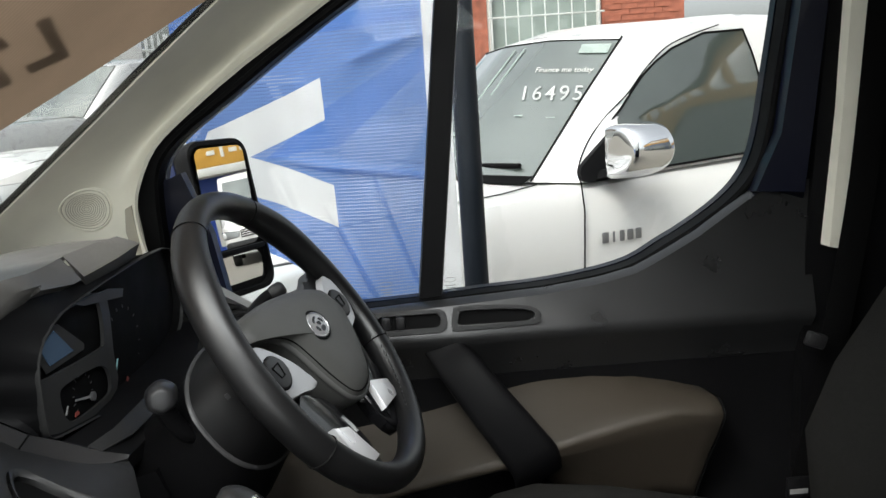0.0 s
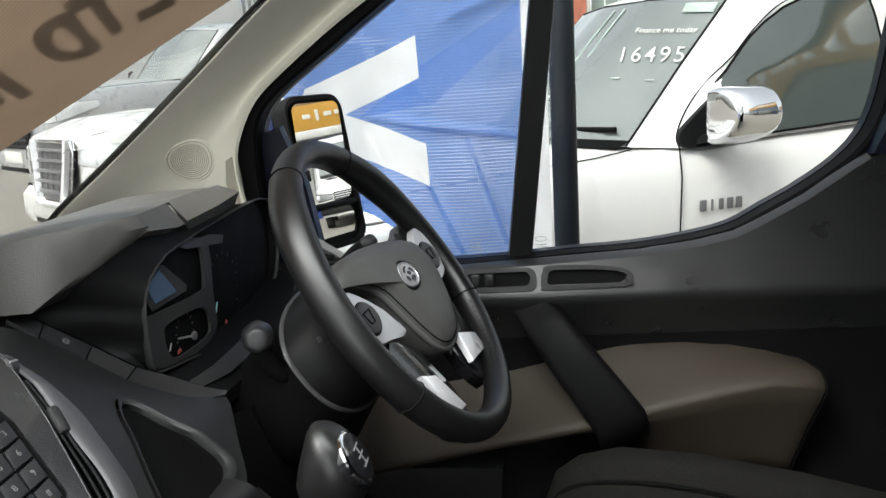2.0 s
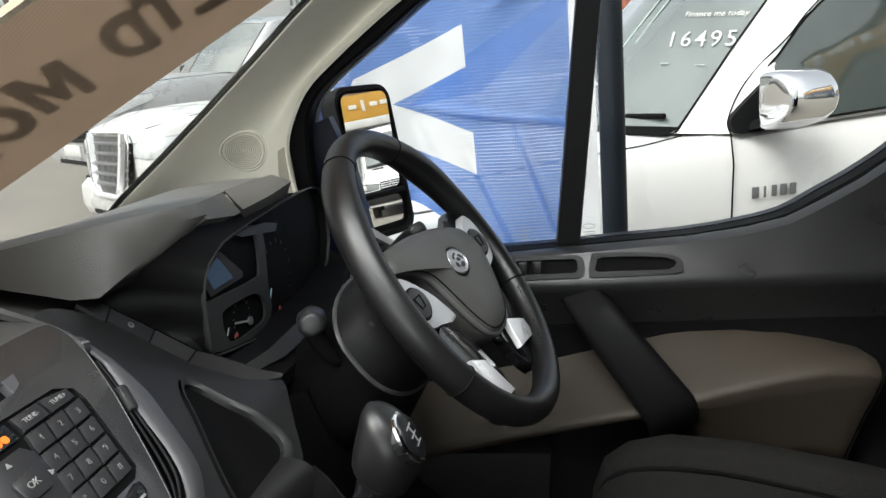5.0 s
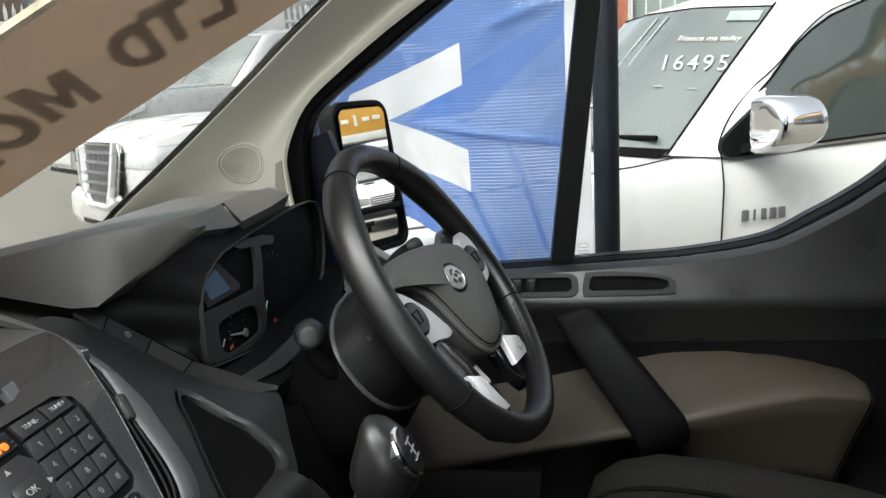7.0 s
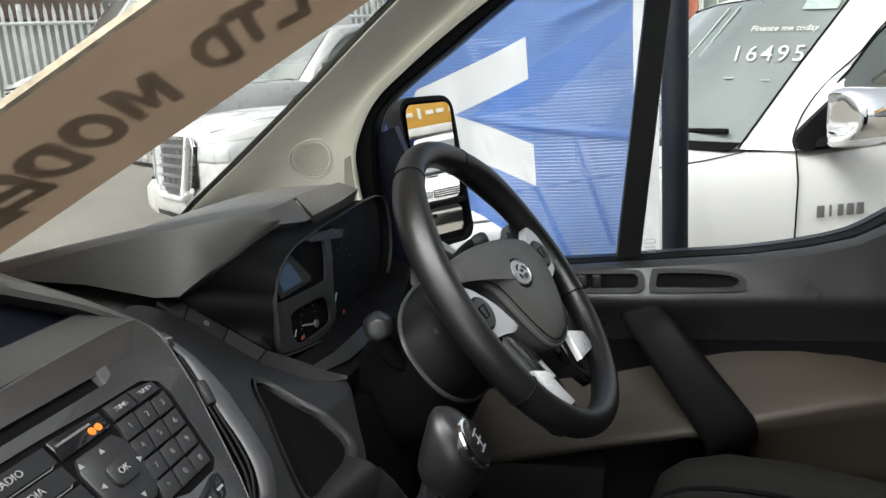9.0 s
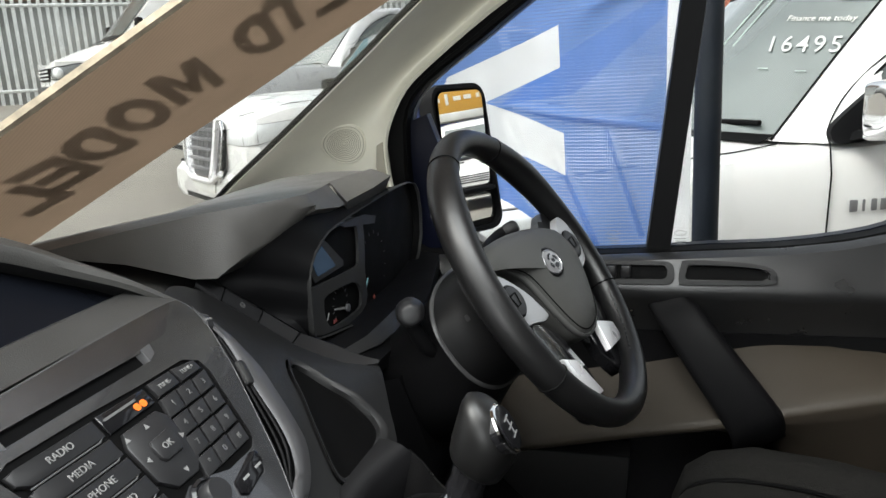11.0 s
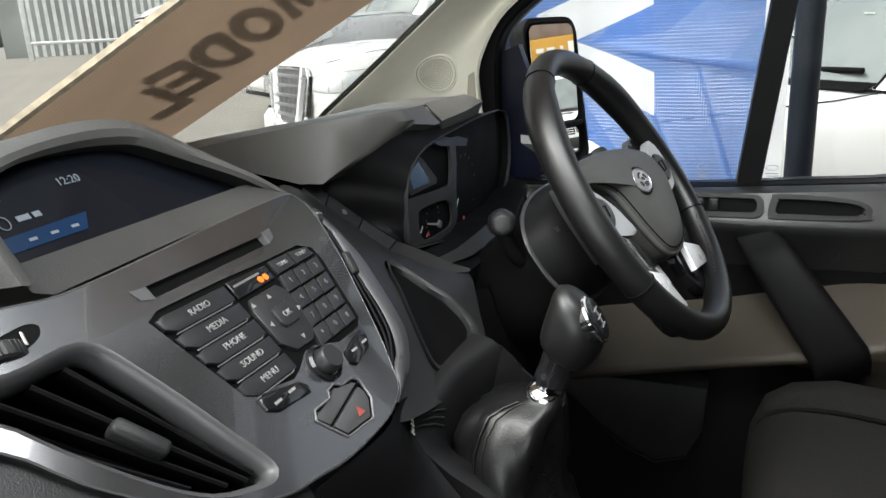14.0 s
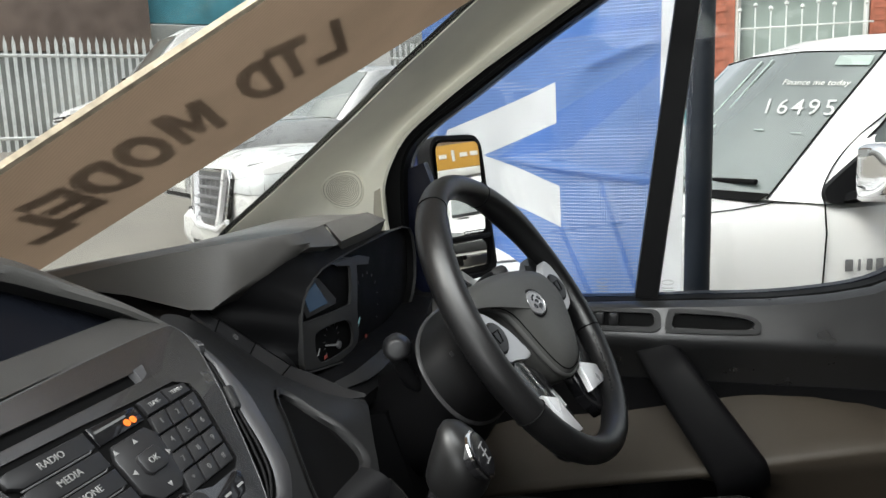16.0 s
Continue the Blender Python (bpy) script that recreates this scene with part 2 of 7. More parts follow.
SILVER = material("satin_silver", (0.78, 0.78, 0.79), 0.3, 0.45, vary=0.04)
CHROME = material("chrome", (0.85, 0.85, 0.86), 0.06, 1.0, vary=0.02)
GLOSS = material("gloss_black", (0.008, 0.008, 0.009), 0.10, vary=0.05)
GAUGE = material("dim_print", (0.10, 0.10, 0.10), 0.6)
BUTTON = material("button_black", (0.017, 0.017, 0.018), 0.36, vary=0.1, spec=0.35)
LEATHER = material("black_leather", (0.0058, 0.0058, 0.0060), 0.36, grain=0.18, scale=900, vary=0.15, spec=0.5)
FABRIC = material("dark_grey_fabric", (0.0122, 0.0119, 0.0112), 0.9, grain=0.7, scale=420, vary=0.16, vscale=160, spec=0.06)
PAD = material("brown_grey_vinyl", (0.036, 0.0298, 0.0225), 0.52, grain=0.4, scale=700, vary=0.06, spec=0.25)
# also backs recesses, where the near-black colour stands in for their shade
RUBBER = material("black_rubber_and_recess", (0.0035, 0.0035, 0.0036), 0.6, vary=0.1, spec=0.06)
PRINT = material("pale_print", (0.20, 0.20, 0.197), 0.6)
ORANGE = material("orange_lamp", (0.6, 0.14, 0.015), 0.4, emit=(1.0, 0.14, 0.008), power=0.24)
RED = material("red_print", (0.24, 0.045, 0.035), 0.6)
SCREEN = material("display_dark", (0.006, 0.007, 0.010), 0.2, vary=0.02, spec=0.15)
SCREENBLUE = material("display_blue", (0.006, 0.018, 0.05), 0.25, emit=(0.015, 0.08, 0.20), power=0.045, spec=0.15)
SCREENTEXT = material("display_text", (0.14, 0.16, 0.18), 0.3, emit=(0.5, 0.6, 0.7), power=0.05, spec=0.2)
LCD = material("display_pale", (0.03, 0.05, 0.08), 0.16, emit=(0.12, 0.20, 0.32), power=0.045, spec=0.2)
NEEDLE = material("gauge_needle", (0.2, 0.34, 0.36), 0.4, emit=(0.3, 0.7, 0.75), power=0.05)
# the van's blue paint again, darkened for parts that lie in shade
VANBLUE_SHADED = material("shaded_blue_paint", (0.0010, 0.0019, 0.0085), 0.4, coat=0.1, vary=0.05, spec=0.2)
VANBLUE = material("dark_blue_paint", (0.005, 0.012, 0.055), 0.4, coat=0.2, vary=0.05, spec=0.3)
WHITEPAINT = material("white_paint", (0.60, 0.60, 0.585), 0.28, coat=0.4, vary=0.03, vscale=3)
SILVERPAINT = material("silver_paint", (0.36, 0.365, 0.37), 0.3, 0.2, coat=0.6, vary=0.03)
CARGLASS = material("car_glass", (0.045, 0.055, 0.05), 0.03, spec=0.9, vary=0.05, coat=0.6)
BOARD = cloth("corrugated_board", (0.115, 0.083, 0.058), 0.6, weave=0.0048)
FILM = cloth("print_film", (0.63, 0.63, 0.64), 0.85)
BOARDEDGE = material("board_edge", (0.31, 0.262, 0.19), 0.8, grain=1.0, scale=160, vary=0.3, vscale=90)
FLAGBLUE = cloth("blue_mesh_fabric", (0.165, 0.28, 0.60), 0.62, holes=0.11, pitch=0.0057)
FLAGWHITE = cloth("white_mesh_fabric", (0.78, 0.79, 0.80), 0.6, holes=0.03, pitch=0.0057)
POLE = material("dark_slate_metal", (0.008, 0.011, 0.017), 0.5, vary=0.12, spec=0.25)
GLASS = pane("clear_glass", (0.93, 0.95, 0.94), 0.45)
MIRROR = material("mirror_glass", (0.88, 0.88, 0.88), 0.01, 1.0, vary=0.01)
LAMPGLASS = material("headlamp_glass", (0.58, 0.60, 0.60), 0.08, 0.1, vary=0.10, vscale=7, coat=0.6)
LAMPGREY = material("smoky_lamp_glass", (0.20, 0.21, 0.21), 0.10, 0.1, vary=0.25, vscale=9, coat=0.6)
TYRE = material("tyre_rubber", (0.02, 0.02, 0.02), 0.8, grain=0.4, scale=200)
GALV = material("galvanised_steel", (0.60, 0.62, 0.61), 0.5, 0.3, vary=0.15, vscale=8)
CONCRETE = material("pale_concrete", (0.172, 0.160, 0.137), 0.85, grain=0.8, scale=60, vary=0.13, vscale=1.1)
BRICK = material("red_brick", (0.30, 0.10, 0.06), 0.85, grain=0.5, scale=80, vary=0.3, vscale=9)
RENDER = material("pale_render", (0.5, 0.5, 0.47), 0.85, vary=0.12, vscale=2)
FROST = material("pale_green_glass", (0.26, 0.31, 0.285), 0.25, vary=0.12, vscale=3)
TEAL = material("teal_cladding", (0.05, 0.22, 0.28), 0.4, vary=0.2, vscale=2)
PINK = material("pink_trim", (0.55, 0.16, 0.17), 0.6)
CORRUG = material("brown_cladding", (0.16, 0.12, 0.10), 0.6, vary=0.25, vscale=2)
YELLOW = material("yellow_sign", (0.37, 0.195, 0.022), 0.5, vary=0.05)
DARKWALL = material("dark_window", (0.02, 0.03, 0.05), 0.15)
BLUEWALL = material("blue_boarding", (0.02, 0.06, 0.3), 0.5)
GREEN = material("green_netting", (0.05, 0.22, 0.12), 0.7, vary=0.3)
HEADLINER = material("headliner", (0.5, 0.48, 0.43), 0.9, grain=0.5, scale=900)
FLOORMAT = material("rubber_mat", (0.018, 0.018, 0.018), 0.8, grain=0.6, scale=300)
# base colour lightened to stand in for the sky reflected in the glass
WSGLASS = material("sky_sheen_windscreen_glass", (0.105, 0.122, 0.115), 0.04, spec=1.0, vary=0.18, vscale=3, coat=1.0)
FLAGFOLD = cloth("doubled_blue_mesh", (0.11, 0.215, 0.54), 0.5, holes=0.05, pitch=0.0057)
STITCH = material("pale_thread", (0.5, 0.49, 0.46), 0.8)
HUBMAT = material("airbag_plastic", (0.062, 0.062, 0.059), 0.48, grain=0.35, vary=0.06, spec=0.4)
EDGEDIM = material("dim_dial_print", (0.045, 0.045, 0.046), 0.6)
EDGE = material("grey_key_edge", (0.16, 0.16, 0.165), 0.35, 0.4, vary=0.05)
# darker copy of the cream, putting the grooves' shade in the colour
GROOVE = material("cream_groove", (0.36, 0.335, 0.27), 0.8)
RIMGREY = material("cluster_rim_grey", (0.028, 0.028, 0.028), 0.4, vary=0.05, spec=0.2)
# two darker copies of the pod plastic, carrying the shade inside the pod
PODIN = material("pod_plastic_shaded", (0.011, 0.011, 0.0108), 0.5, grain=0.3, vary=0.1, spec=0.3)
PODLEDGE = material("pod_plastic_dimmed", (0.030, 0.0295, 0.028), 0.5, grain=0.35, vary=0.1)
GRIP = material("pull_handle_black", (0.005, 0.005, 0.0055), 0.55, grain=0.2, vary=0.1, spec=0.12)
GAITER = material("gaiter_leather", (0.0040, 0.0040, 0.0042), 0.32, grain=0.22, scale=500, vary=0.2, vscale=40, spec=0.30)
SHEDWALL = material("weathered_shed_wall", (0.20, 0.21, 0.20), 0.8, vary=0.35, vscale=0.8)
SIDEGLASS = pane("side_glass", (0.93, 0.95, 0.94), 0.16)
KNOB = material("knob_vinyl", (0.006, 0.006, 0.006), 0.36, vary=0.12, spec=0.4)
STALK = material("stalk_grey_plastic", (0.024, 0.024, 0.025), 0.42, vary=0.08, spec=0.3)
PRICE = material("greyed_white_print", (0.38, 0.39, 0.38), 0.6, vary=0.1, vscale=20)
FAINT = material("faint_print", (0.24, 0.26, 0.25), 0.6)
LIPGREY = material("pale_grey_edge", (0.085, 0.085, 0.083), 0.4, vary=0.06, spec=0.4)
SHROUD = material("shroud_plastic", (0.0055, 0.0055, 0.0058), 0.5, grain=0.2, vary=0.08, spec=0.16)
VENTGREY = material("vent_frame_grey", (0.20, 0.205, 0.205), 0.45, grain=0.2, vary=0.06)
DOORTRIM_LIT = material("lit_door_trim_plastic", (0.0155, 0.0158, 0.0162), 0.32, grain=0.18, vary=0.01, spec=0.6)
SWITCHGREY = material("switch_grey", (0.055, 0.055, 0.056), 0.42, vary=0.06, spec=0.35)
BADGE = material("dull_badge_metal", (0.40, 0.40, 0.41), 0.3, 0.6, vary=0.05)

# ---- the van: shell ----
WS0, WSLOPE = Vector((-0.6, 0.0, 1.44)), 0.74


def on_screen(x, y, off=0.0):
    """A place on the windscreen's plane; off: metres inwards."""
    return Vector((x + 0.595 * off, y, WS0.z + WSLOPE * (x - WS0.x) - 0.804 * off))


YM = Matrix(((1, 0, 0, 0), (0, 0, 1, 0), (0, 1, 0, 0), (0, 0, 0, 1)))  # local (x, y) -> world (x, z), normal +y


def at_y(y):
    m = YM.copy()
    m.translation = (0, y, 0)
    return m


WINDOW = [(-0.465, 1.190), (-0.18, 1.188), (0.0, 1.198), (0.10, 1.203), (0.187, 1.214), (0.25, 1.229), (0.30, 1.256), (0.344, 1.28), (0.40, 1.318), (0.438, 1.36), (0.458, 1.415), (0.473, 1.51), (0.489, 1.62), (0.50, 1.74), (0.44, 1.80), (0.22, 1.815), (0.06, 1.79), (-0.17, 1.656), (-0.28, 1.585), (-0.36, 1.529), (-0.440, 1.475), (-0.478, 1.43), (-0.486, 1.36), (-0.482, 1.26)]
WINDOW = smooth_poly([(x, z, 0) for x, z in WINDOW], 3)
WINDOW = [(p[0], p[1]) for p in WINDOW]

door = thing("driver_door", "closed van door with charcoal trim and a brown armrest", "door")
outer = [(-0.53, 0.5), (0.515, 0.5), (0.515, 1.3), (0.53, 1.84), (0.45, 1.86), (0.2, 1.87), (0.0, 1.81), (-0.2, 1.69), (-0.36, 1.575), (-0.47, 1.50), (-0.52, 1.42), (-0.53, 1.3)]
part("door_frame", plate(outer, [WINDOW], at_y(0.835), 0.03), RUBBER, door, "black window surround")
part("outer_skin", plate([(x, z) for x, z in outer], [[(x * 1.0, z) for x, z in WINDOW]], at_y(0.872), 0.02), VANBLUE_SHADED, door, "dark blue painted door skin")


def grow(poly, d):
    out, n = [], len(poly)
    for i in range(n):
        a, b = Vector(poly[i - 1]), Vector(poly[(i + 1) % n])
        t = (b - a).normalized()
        out.append((poly[i][0] + t.y * d, poly[i][1] - t.x * d))
    return out


WING = grow(WINDOW, 0.012)
seal = loft([[(x, 0.836, z) for x, z in WINDOW], [(x, 0.829, z) for x, z in grow(WINDOW, 0.004)], [(x, 0.829, z) for x, z in grow(WINDOW, 0.010)], [(x, 0.838, z) for x, z in WING]], True, False)
part("window_seal", seal, RUBBER, door)
part("window_reveal", loft([[(x, 0.835, z) for x, z in WINDOW], [(x, 0.893, z) for x, z in grow(WINDOW, 0.003)]], True, False), RUBBER, door)
pane_ob = part("window_pane", prism(WINDOW, at_y(0.868), 0.003), SIDEGLASS, door, "clear side glass")
pane_ob.visible_shadow = False
# divider between the fixed quarter light and the main pane
part("window_divider", loft([[(-0.098, 0.852, 1.18), (-0.063, 0.852, 1.18), (-0.060, 0.885, 1.18), (-0.100, 0.885, 1.18)], [(-0.038, 0.846, 1.67), (-0.003, 0.846, 1.67), (0.0, 0.885, 1.67), (-0.040, 0.885, 1.67)], [(-0.02, 0.84, 1.83), (0.015, 0.84, 1.83), (0.018, 0.885, 1.83), (-0.022, 0.885, 1.83)]]), BLACK, door)
for k, gx in enumerate((-0.150, -0.045)):
    for j in range(3):
        part("glass_mark", prism([(gx - 0.009 + 0.002 * j, 1.206 - 0.004 * j), (gx + 0.009, 1.206 - 0.004 * j), (gx + 0.009, 1.2072 - 0.004 * j), (gx - 0.009 + 0.002 * j, 1.2072 - 0.004 * j)], at_y(0.8660), 0.0006), FAINT, door, "etched marks on the glass")
    ring = tube([(gx + 0.009 * math.cos(a), 0.8665, 1.216 + 0.004 * math.sin(a)) for a in (2 * math.pi * i / 16 for i in range(17))], 0.0005, 5)
    part("glass_mark", ring, FAINT, door)


def sill(x):
    pts = [(-0.53, 1.18), (-0.18, 1.182), (0.0, 1.191), (0.1, 1.196), (0.187, 1.206), (0.25, 1.22), (0.30, 1.246), (0.344, 1.27), (0.40, 1.308), (0.44, 1.335), (0.53, 1.35)]
    return float(np.interp(x, [p[0] for p in pts], [p[1] for p in pts]))


# inner trim: one moulded panel whose profile changes along the door
rows = []
for i in range(43):
    x = -0.53 + i * 0.025
    s = sill(x)
    k = min(max((x - 0.15) / 0.3, 0), 1)
    sh = 1.150 + 0.0 * k
    prof = [(0.838, s + 0.004), (0.822, s + 0.006), (0.808, s - 0.001), (0.797 + 0.006 * k, sh + 0.012 + 0.25 * k * (s - sh - 0.012)), (0.787, sh), (0.785, sh - 0.012), (0.790, sh - 0.024), (0.812, sh - 0.050), (0.825, sh - 0.085), (0.830, 1.03), (0.831, 0.94), (0.830, 0.86), (0.82, 0.80), (0.80, 0.72), (0.80, 0.5)]
    rows.append([(x, y, z) for y, z in prof])
# one trim split in two materials: lighter where lit, darker where shaded
part("upper_trim", sheet([r[:9] for r in rows], 0.003), DOORTRIM_LIT, door, "upper door trim in the lighter, lit tone")
part("trim_panel", sheet([[(x, y - 0.0005 * (q == 0), z) for q, (x, y, z) in enumerate(r[8:])] for r in rows], 0.003), BLACK, door, "lower door trim in a darker tone for shade")
# armrest pad with its ridge
arm = []
for x, zu, zr, zb in ((-0.40, 0.95, 0.868, 0.74), (-0.30, 0.985, 0.892, 0.745), (-0.12, 1.012, 0.930, 0.78), (0.0, 1.040, 0.952, 0.80), (0.07, 1.056, 0.968, 0.81), (0.14, 1.057, 0.986, 0.815), (0.216, 1.047, 1.004, 0.82), (0.28, 1.033, 1.016, 0.82), (0.33, 1.018, 1.012, 0.82), (0.350, 1.012, 1.010, 0.822), (0.354, 1.008, 1.006, 0.826)):
    w = 0.0 if x < 0.352 else 0.005
    f = max(0.0, min(1.0, (x - 0.14) / 0.2))
    dp = float(np.interp(x, [-0.4, 0.05, 0.12, 0.2], [0.025, 0.025, 0.11, 0.165]))
    sl = lambda z: x - 0.17 * f * max(0.0, 1.005 - z)
    prof = [(0.842, zu), (0.80, zr + 0.020 + 0.58 * (zu - zr - 0.020)), (0.752 + w, zr + 0.016), (0.735 + w, zr + 0.008), (0.727 + w, zr + 0.001), (0.7265 + w, zr - 0.006), (0.736 + w, zr - 0.010 - 0.14 * dp), (0.756 + w, zr - 0.010 - 0.42 * dp), (0.774 + w, zr - 0.010 - 0.75 * dp), (0.784 + w, zr - 0.010 - dp), (0.842, zr - 0.015 - dp)]
    arm.append([(sl(z), y, z) for y, z in prof])
part("armrest", loft(arm), PAD, door, "brown vinyl armrest pad", 75)
part("armrest_seam", tube([Vector(p) + Vector((0.002, -0.001, 0)) for p in arm[-1][:10]], 0.0022, 6), RUBBER, door)
# pull handle
hp = [(-0.088, 0.832, 1.148), (-0.060, 0.800, 1.118), (-0.038, 0.765, 1.095), (0.0, 0.740, 1.045), (0.040, 0.728, 0.990), (0.064, 0.730, 0.950), (0.070, 0.76, 0.905)]
hr = []
for i, p in enumerate(smooth_poly(hp, 4, False)):
    f = i / (4 * (len(hp) - 1))
    wx, wy = 0.028 + 0.016 * f, 0.016
    c = Vector(p)
    a = Vector((0.80, 0, 0.45)).normalized()
    b = Vector((-0.25, -0.9, 0.25)).normalized()
    hr.append([c + a * wx * math.copysign(abs(math.cos(t)) ** 0.45, math.cos(t)) + b * wy * math.copysign(abs(math.sin(t)) ** 0.6, math.sin(t)) for t in (2 * math.pi * q / 20 for q in range(20))])
part("pull_handle", loft(hr), GRIP, door, "sloping black pull handle")
# switch plate and finger pocket


def stadium(x0, x1, z0, z1, r, n=6):
    out = []
    for cx, cz, a0 in ((x1 - r, z1 - r, 0), (x0 + r, z1 - r, 90), (x0 + r, z0 + r, 180), (x1 - r, z0 + r, 270)):
        out += [(cx + r * math.cos(radians(a0 + 90 * i / n)), cz + r * math.sin(radians(a0 + 90 * i / n))) for i in range(n + 1)]
    return out


TY = axes((0, 0.797, 1.168), (1, 0, 0), (0, 0.35, 1)) @ Matrix.Translation((0, -1.168, -0.002))
sw_o, sw_i = stadium(-0.180, -0.056, 1.150, 1.186, 0.014), stadium(-0.165, -0.066, 1.158, 1.180, 0.009)
part("switch_surround", plate(sw_o, [sw_i], TY, 0.010), BLACK2, door)
# shallow floors coloured near-black for the shade in switch well and pocket
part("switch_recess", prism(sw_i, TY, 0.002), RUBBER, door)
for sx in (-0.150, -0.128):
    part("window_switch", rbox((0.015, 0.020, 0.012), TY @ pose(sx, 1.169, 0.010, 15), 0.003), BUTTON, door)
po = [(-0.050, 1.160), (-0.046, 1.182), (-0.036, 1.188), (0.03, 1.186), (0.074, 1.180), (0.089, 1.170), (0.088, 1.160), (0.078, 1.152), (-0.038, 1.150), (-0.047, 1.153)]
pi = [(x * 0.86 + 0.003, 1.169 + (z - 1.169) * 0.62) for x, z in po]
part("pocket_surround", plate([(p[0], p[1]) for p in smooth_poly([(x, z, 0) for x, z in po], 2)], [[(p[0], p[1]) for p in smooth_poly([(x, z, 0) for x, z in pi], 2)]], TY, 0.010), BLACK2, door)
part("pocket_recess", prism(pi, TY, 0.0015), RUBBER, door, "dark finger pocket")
# map pocket low on the door
mp = [(-0.40, 0.88), (-0.12, 0.878), (-0.125, 0.80), (-0.15, 0.745), (-0.20, 0.728), (-0.26, 0.755), (-0.33, 0.82)]
part("map_pocket", prism(mp, axes((0, 0.80, 0), (1, 0, 0), (0, 0, 1)), 0.05, 0.006), BLACK2, door)
part("pocket_line", tube([(x, 0.748, z) for x, z in mp] + [(mp[0][0], 0.748, mp[0][1])], 0.002, 6), BLACK, door)

# A-pillar trim
LE = [(-0.84, 0.745, 1.262), (-0.753, 0.715, 1.327), (-0.67, 0.71, 1.388), (-0.584, 0.70, 1.452), (-0.50, 0.685, 1.514), (-0.43, 0.668, 1.566), (-0.315, 0.652, 1.651), (-0.16, 0.64, 1.765), (0.0, 0.63, 1.88)]
RE = [(-0.50, 0.822, 1.27), (-0.512, 0.822, 1.325), (-0.515, 0.822, 1.37), (-0.505, 0.822, 1.41), (-0.475, 0.822, 1.462), (-0.425, 0.822, 1.505), (-0.33, 0.822, 1.573), (-0.18, 0.81, 1.665), (0.02, 0.79, 1.80)]
grid = []
for a, b in zip(smooth_poly(LE, 3, False), smooth_poly(RE, 3, False)):
    a, b = Vector(a), Vector(b)
    row = []
    for j in range(17):
        u = j / 16
        p = a.lerp(b, u)
        p.y = a.y + (b.y - a.y) * (1 - (1 - u) ** 3.5) + 0.02 * math.sin(math.pi * u)
        row.append(p)
    grid.append(row)
pillar = tagged(add_mesh("pillar_trim", sheet(grid, 0.006), CREAM), "cream moulded windscreen pillar trim", "trim", kind="structure")
spk = thing("door_tweeter", "round cream speaker grille in the pillar trim", "speaker")
pil_tree = BVHTree.FromPolygons([v.co for v in pillar.data.vertices], [tuple(f.vertices) for f in pillar.data.polygons])
tw_c, tn, _, _ = pil_tree.find_nearest(Vector((-0.5996, 0.8282, 1.3876)))
if tn.y > 0:
    tn = -tn
tw_u = Vector((0, 0, 1)).cross(tn).normalized()
tw_w = tn.cross(tw_u)


def on_pillar(r, a, h):
    """A place on the pillar trim r metres from the speaker's middle, h proud of it."""
    p = tw_c + tw_u * r * math.cos(a) + tw_w * r * math.sin(a)
    hit = pil_tree.ray_cast(p + tn * 0.05, -tn)
    return (hit[0] if hit[0] else p) + tn * h


tri3 = [on_pillar(0.034, radians(a), 0.0) for a in (90, 210, 330)]
tw_n = (tri3[1] - tri3[0]).cross(tri3[2] - tri3[0]).normalized()
if tw_n.y > 0:
    tw_n = -tw_n
tw_o = sum(tri3, Vector()) / 3
tw_u, tw_w = Vector((0, 0, 1)).cross(tw_n).normalized(), tw_n.cross(Vector((0, 0, 1)).cross(tw_n).normalized())


def on_trim(r, a, h):
    """A place r metres from the speaker's middle, lying h proud of the curved trim."""
    p = tw_o + tw_u * r * math.cos(a) + tw_w * r * math.sin(a)
    hit = pil_tree.ray_cast(p + tw_n * 0.05, -tw_n)
    return p.lerp(hit[0], 0.85) + tw_n * (h + 0.0006) if hit[0] else p + tw_n * h


ringc = lambda r, h, n=48: [on_trim(r, 2 * math.pi * q / n, h) for q in range(n)]
part("grille_rim", loft([ringc(r, h) for r, h in ((0.0372, -0.003), (0.0364, 0.0010), (0.0350, 0.0030), (0.0336, 0.0028), (0.0332, 0.0008))], True, False), CREAM, spk, "", 60)
part("grille_gap", loft([ringc(r, h) for r, h in ((0.0334, 0.0009), (0.0320, 0.0009))], True, False), GROOVE, spk)
part("grille_plate", loft([ringc(r, h) for r, h in ((0.0322, 0.0004), (0.0318, 0.0022), (0.0306, 0.0028), (0.026, 0.0028), (0.021, 0.0028), (0.016, 0.0028), (0.011, 0.0028), (0.006, 0.0028), (0.0003, 0.0028))], True, False), CREAM, spk, "", 60)
part("grille", join(*[tube(ringc(0.0035 + 0.0030 * k, 0.0030) + ringc(0.0035 + 0.0030 * k, 0.0030)[:1], 0.0006, 5, False) for k in range(9)]), GROOVE, spk, "ringed grille")
tagged(add_mesh("defroster_vent", loft([[(-0.527, 0.812, 1.30), (-0.515, 0.818, 1.30), (-0.512, 0.83, 1.30)], [(-0.533, 0.810, 1.34), (-0.520, 0.816, 1.345), (-0.515, 0.83, 1.345)], [(-0.530, 0.811, 1.375), (-0.522, 0.816, 1.38), (-0.518, 0.83, 1.38)]]), GROOVE), "narrow dark side demister slot", "vent")

# windscreen
wsg = [[on_screen(-0.86 + 0.9 * i / 8, y) for y in (-0.76 + 0.1 * i / 8, -0.4, 0.0, 0.4, 0.76 - 0.1 * i / 8)] for i in range(9)]
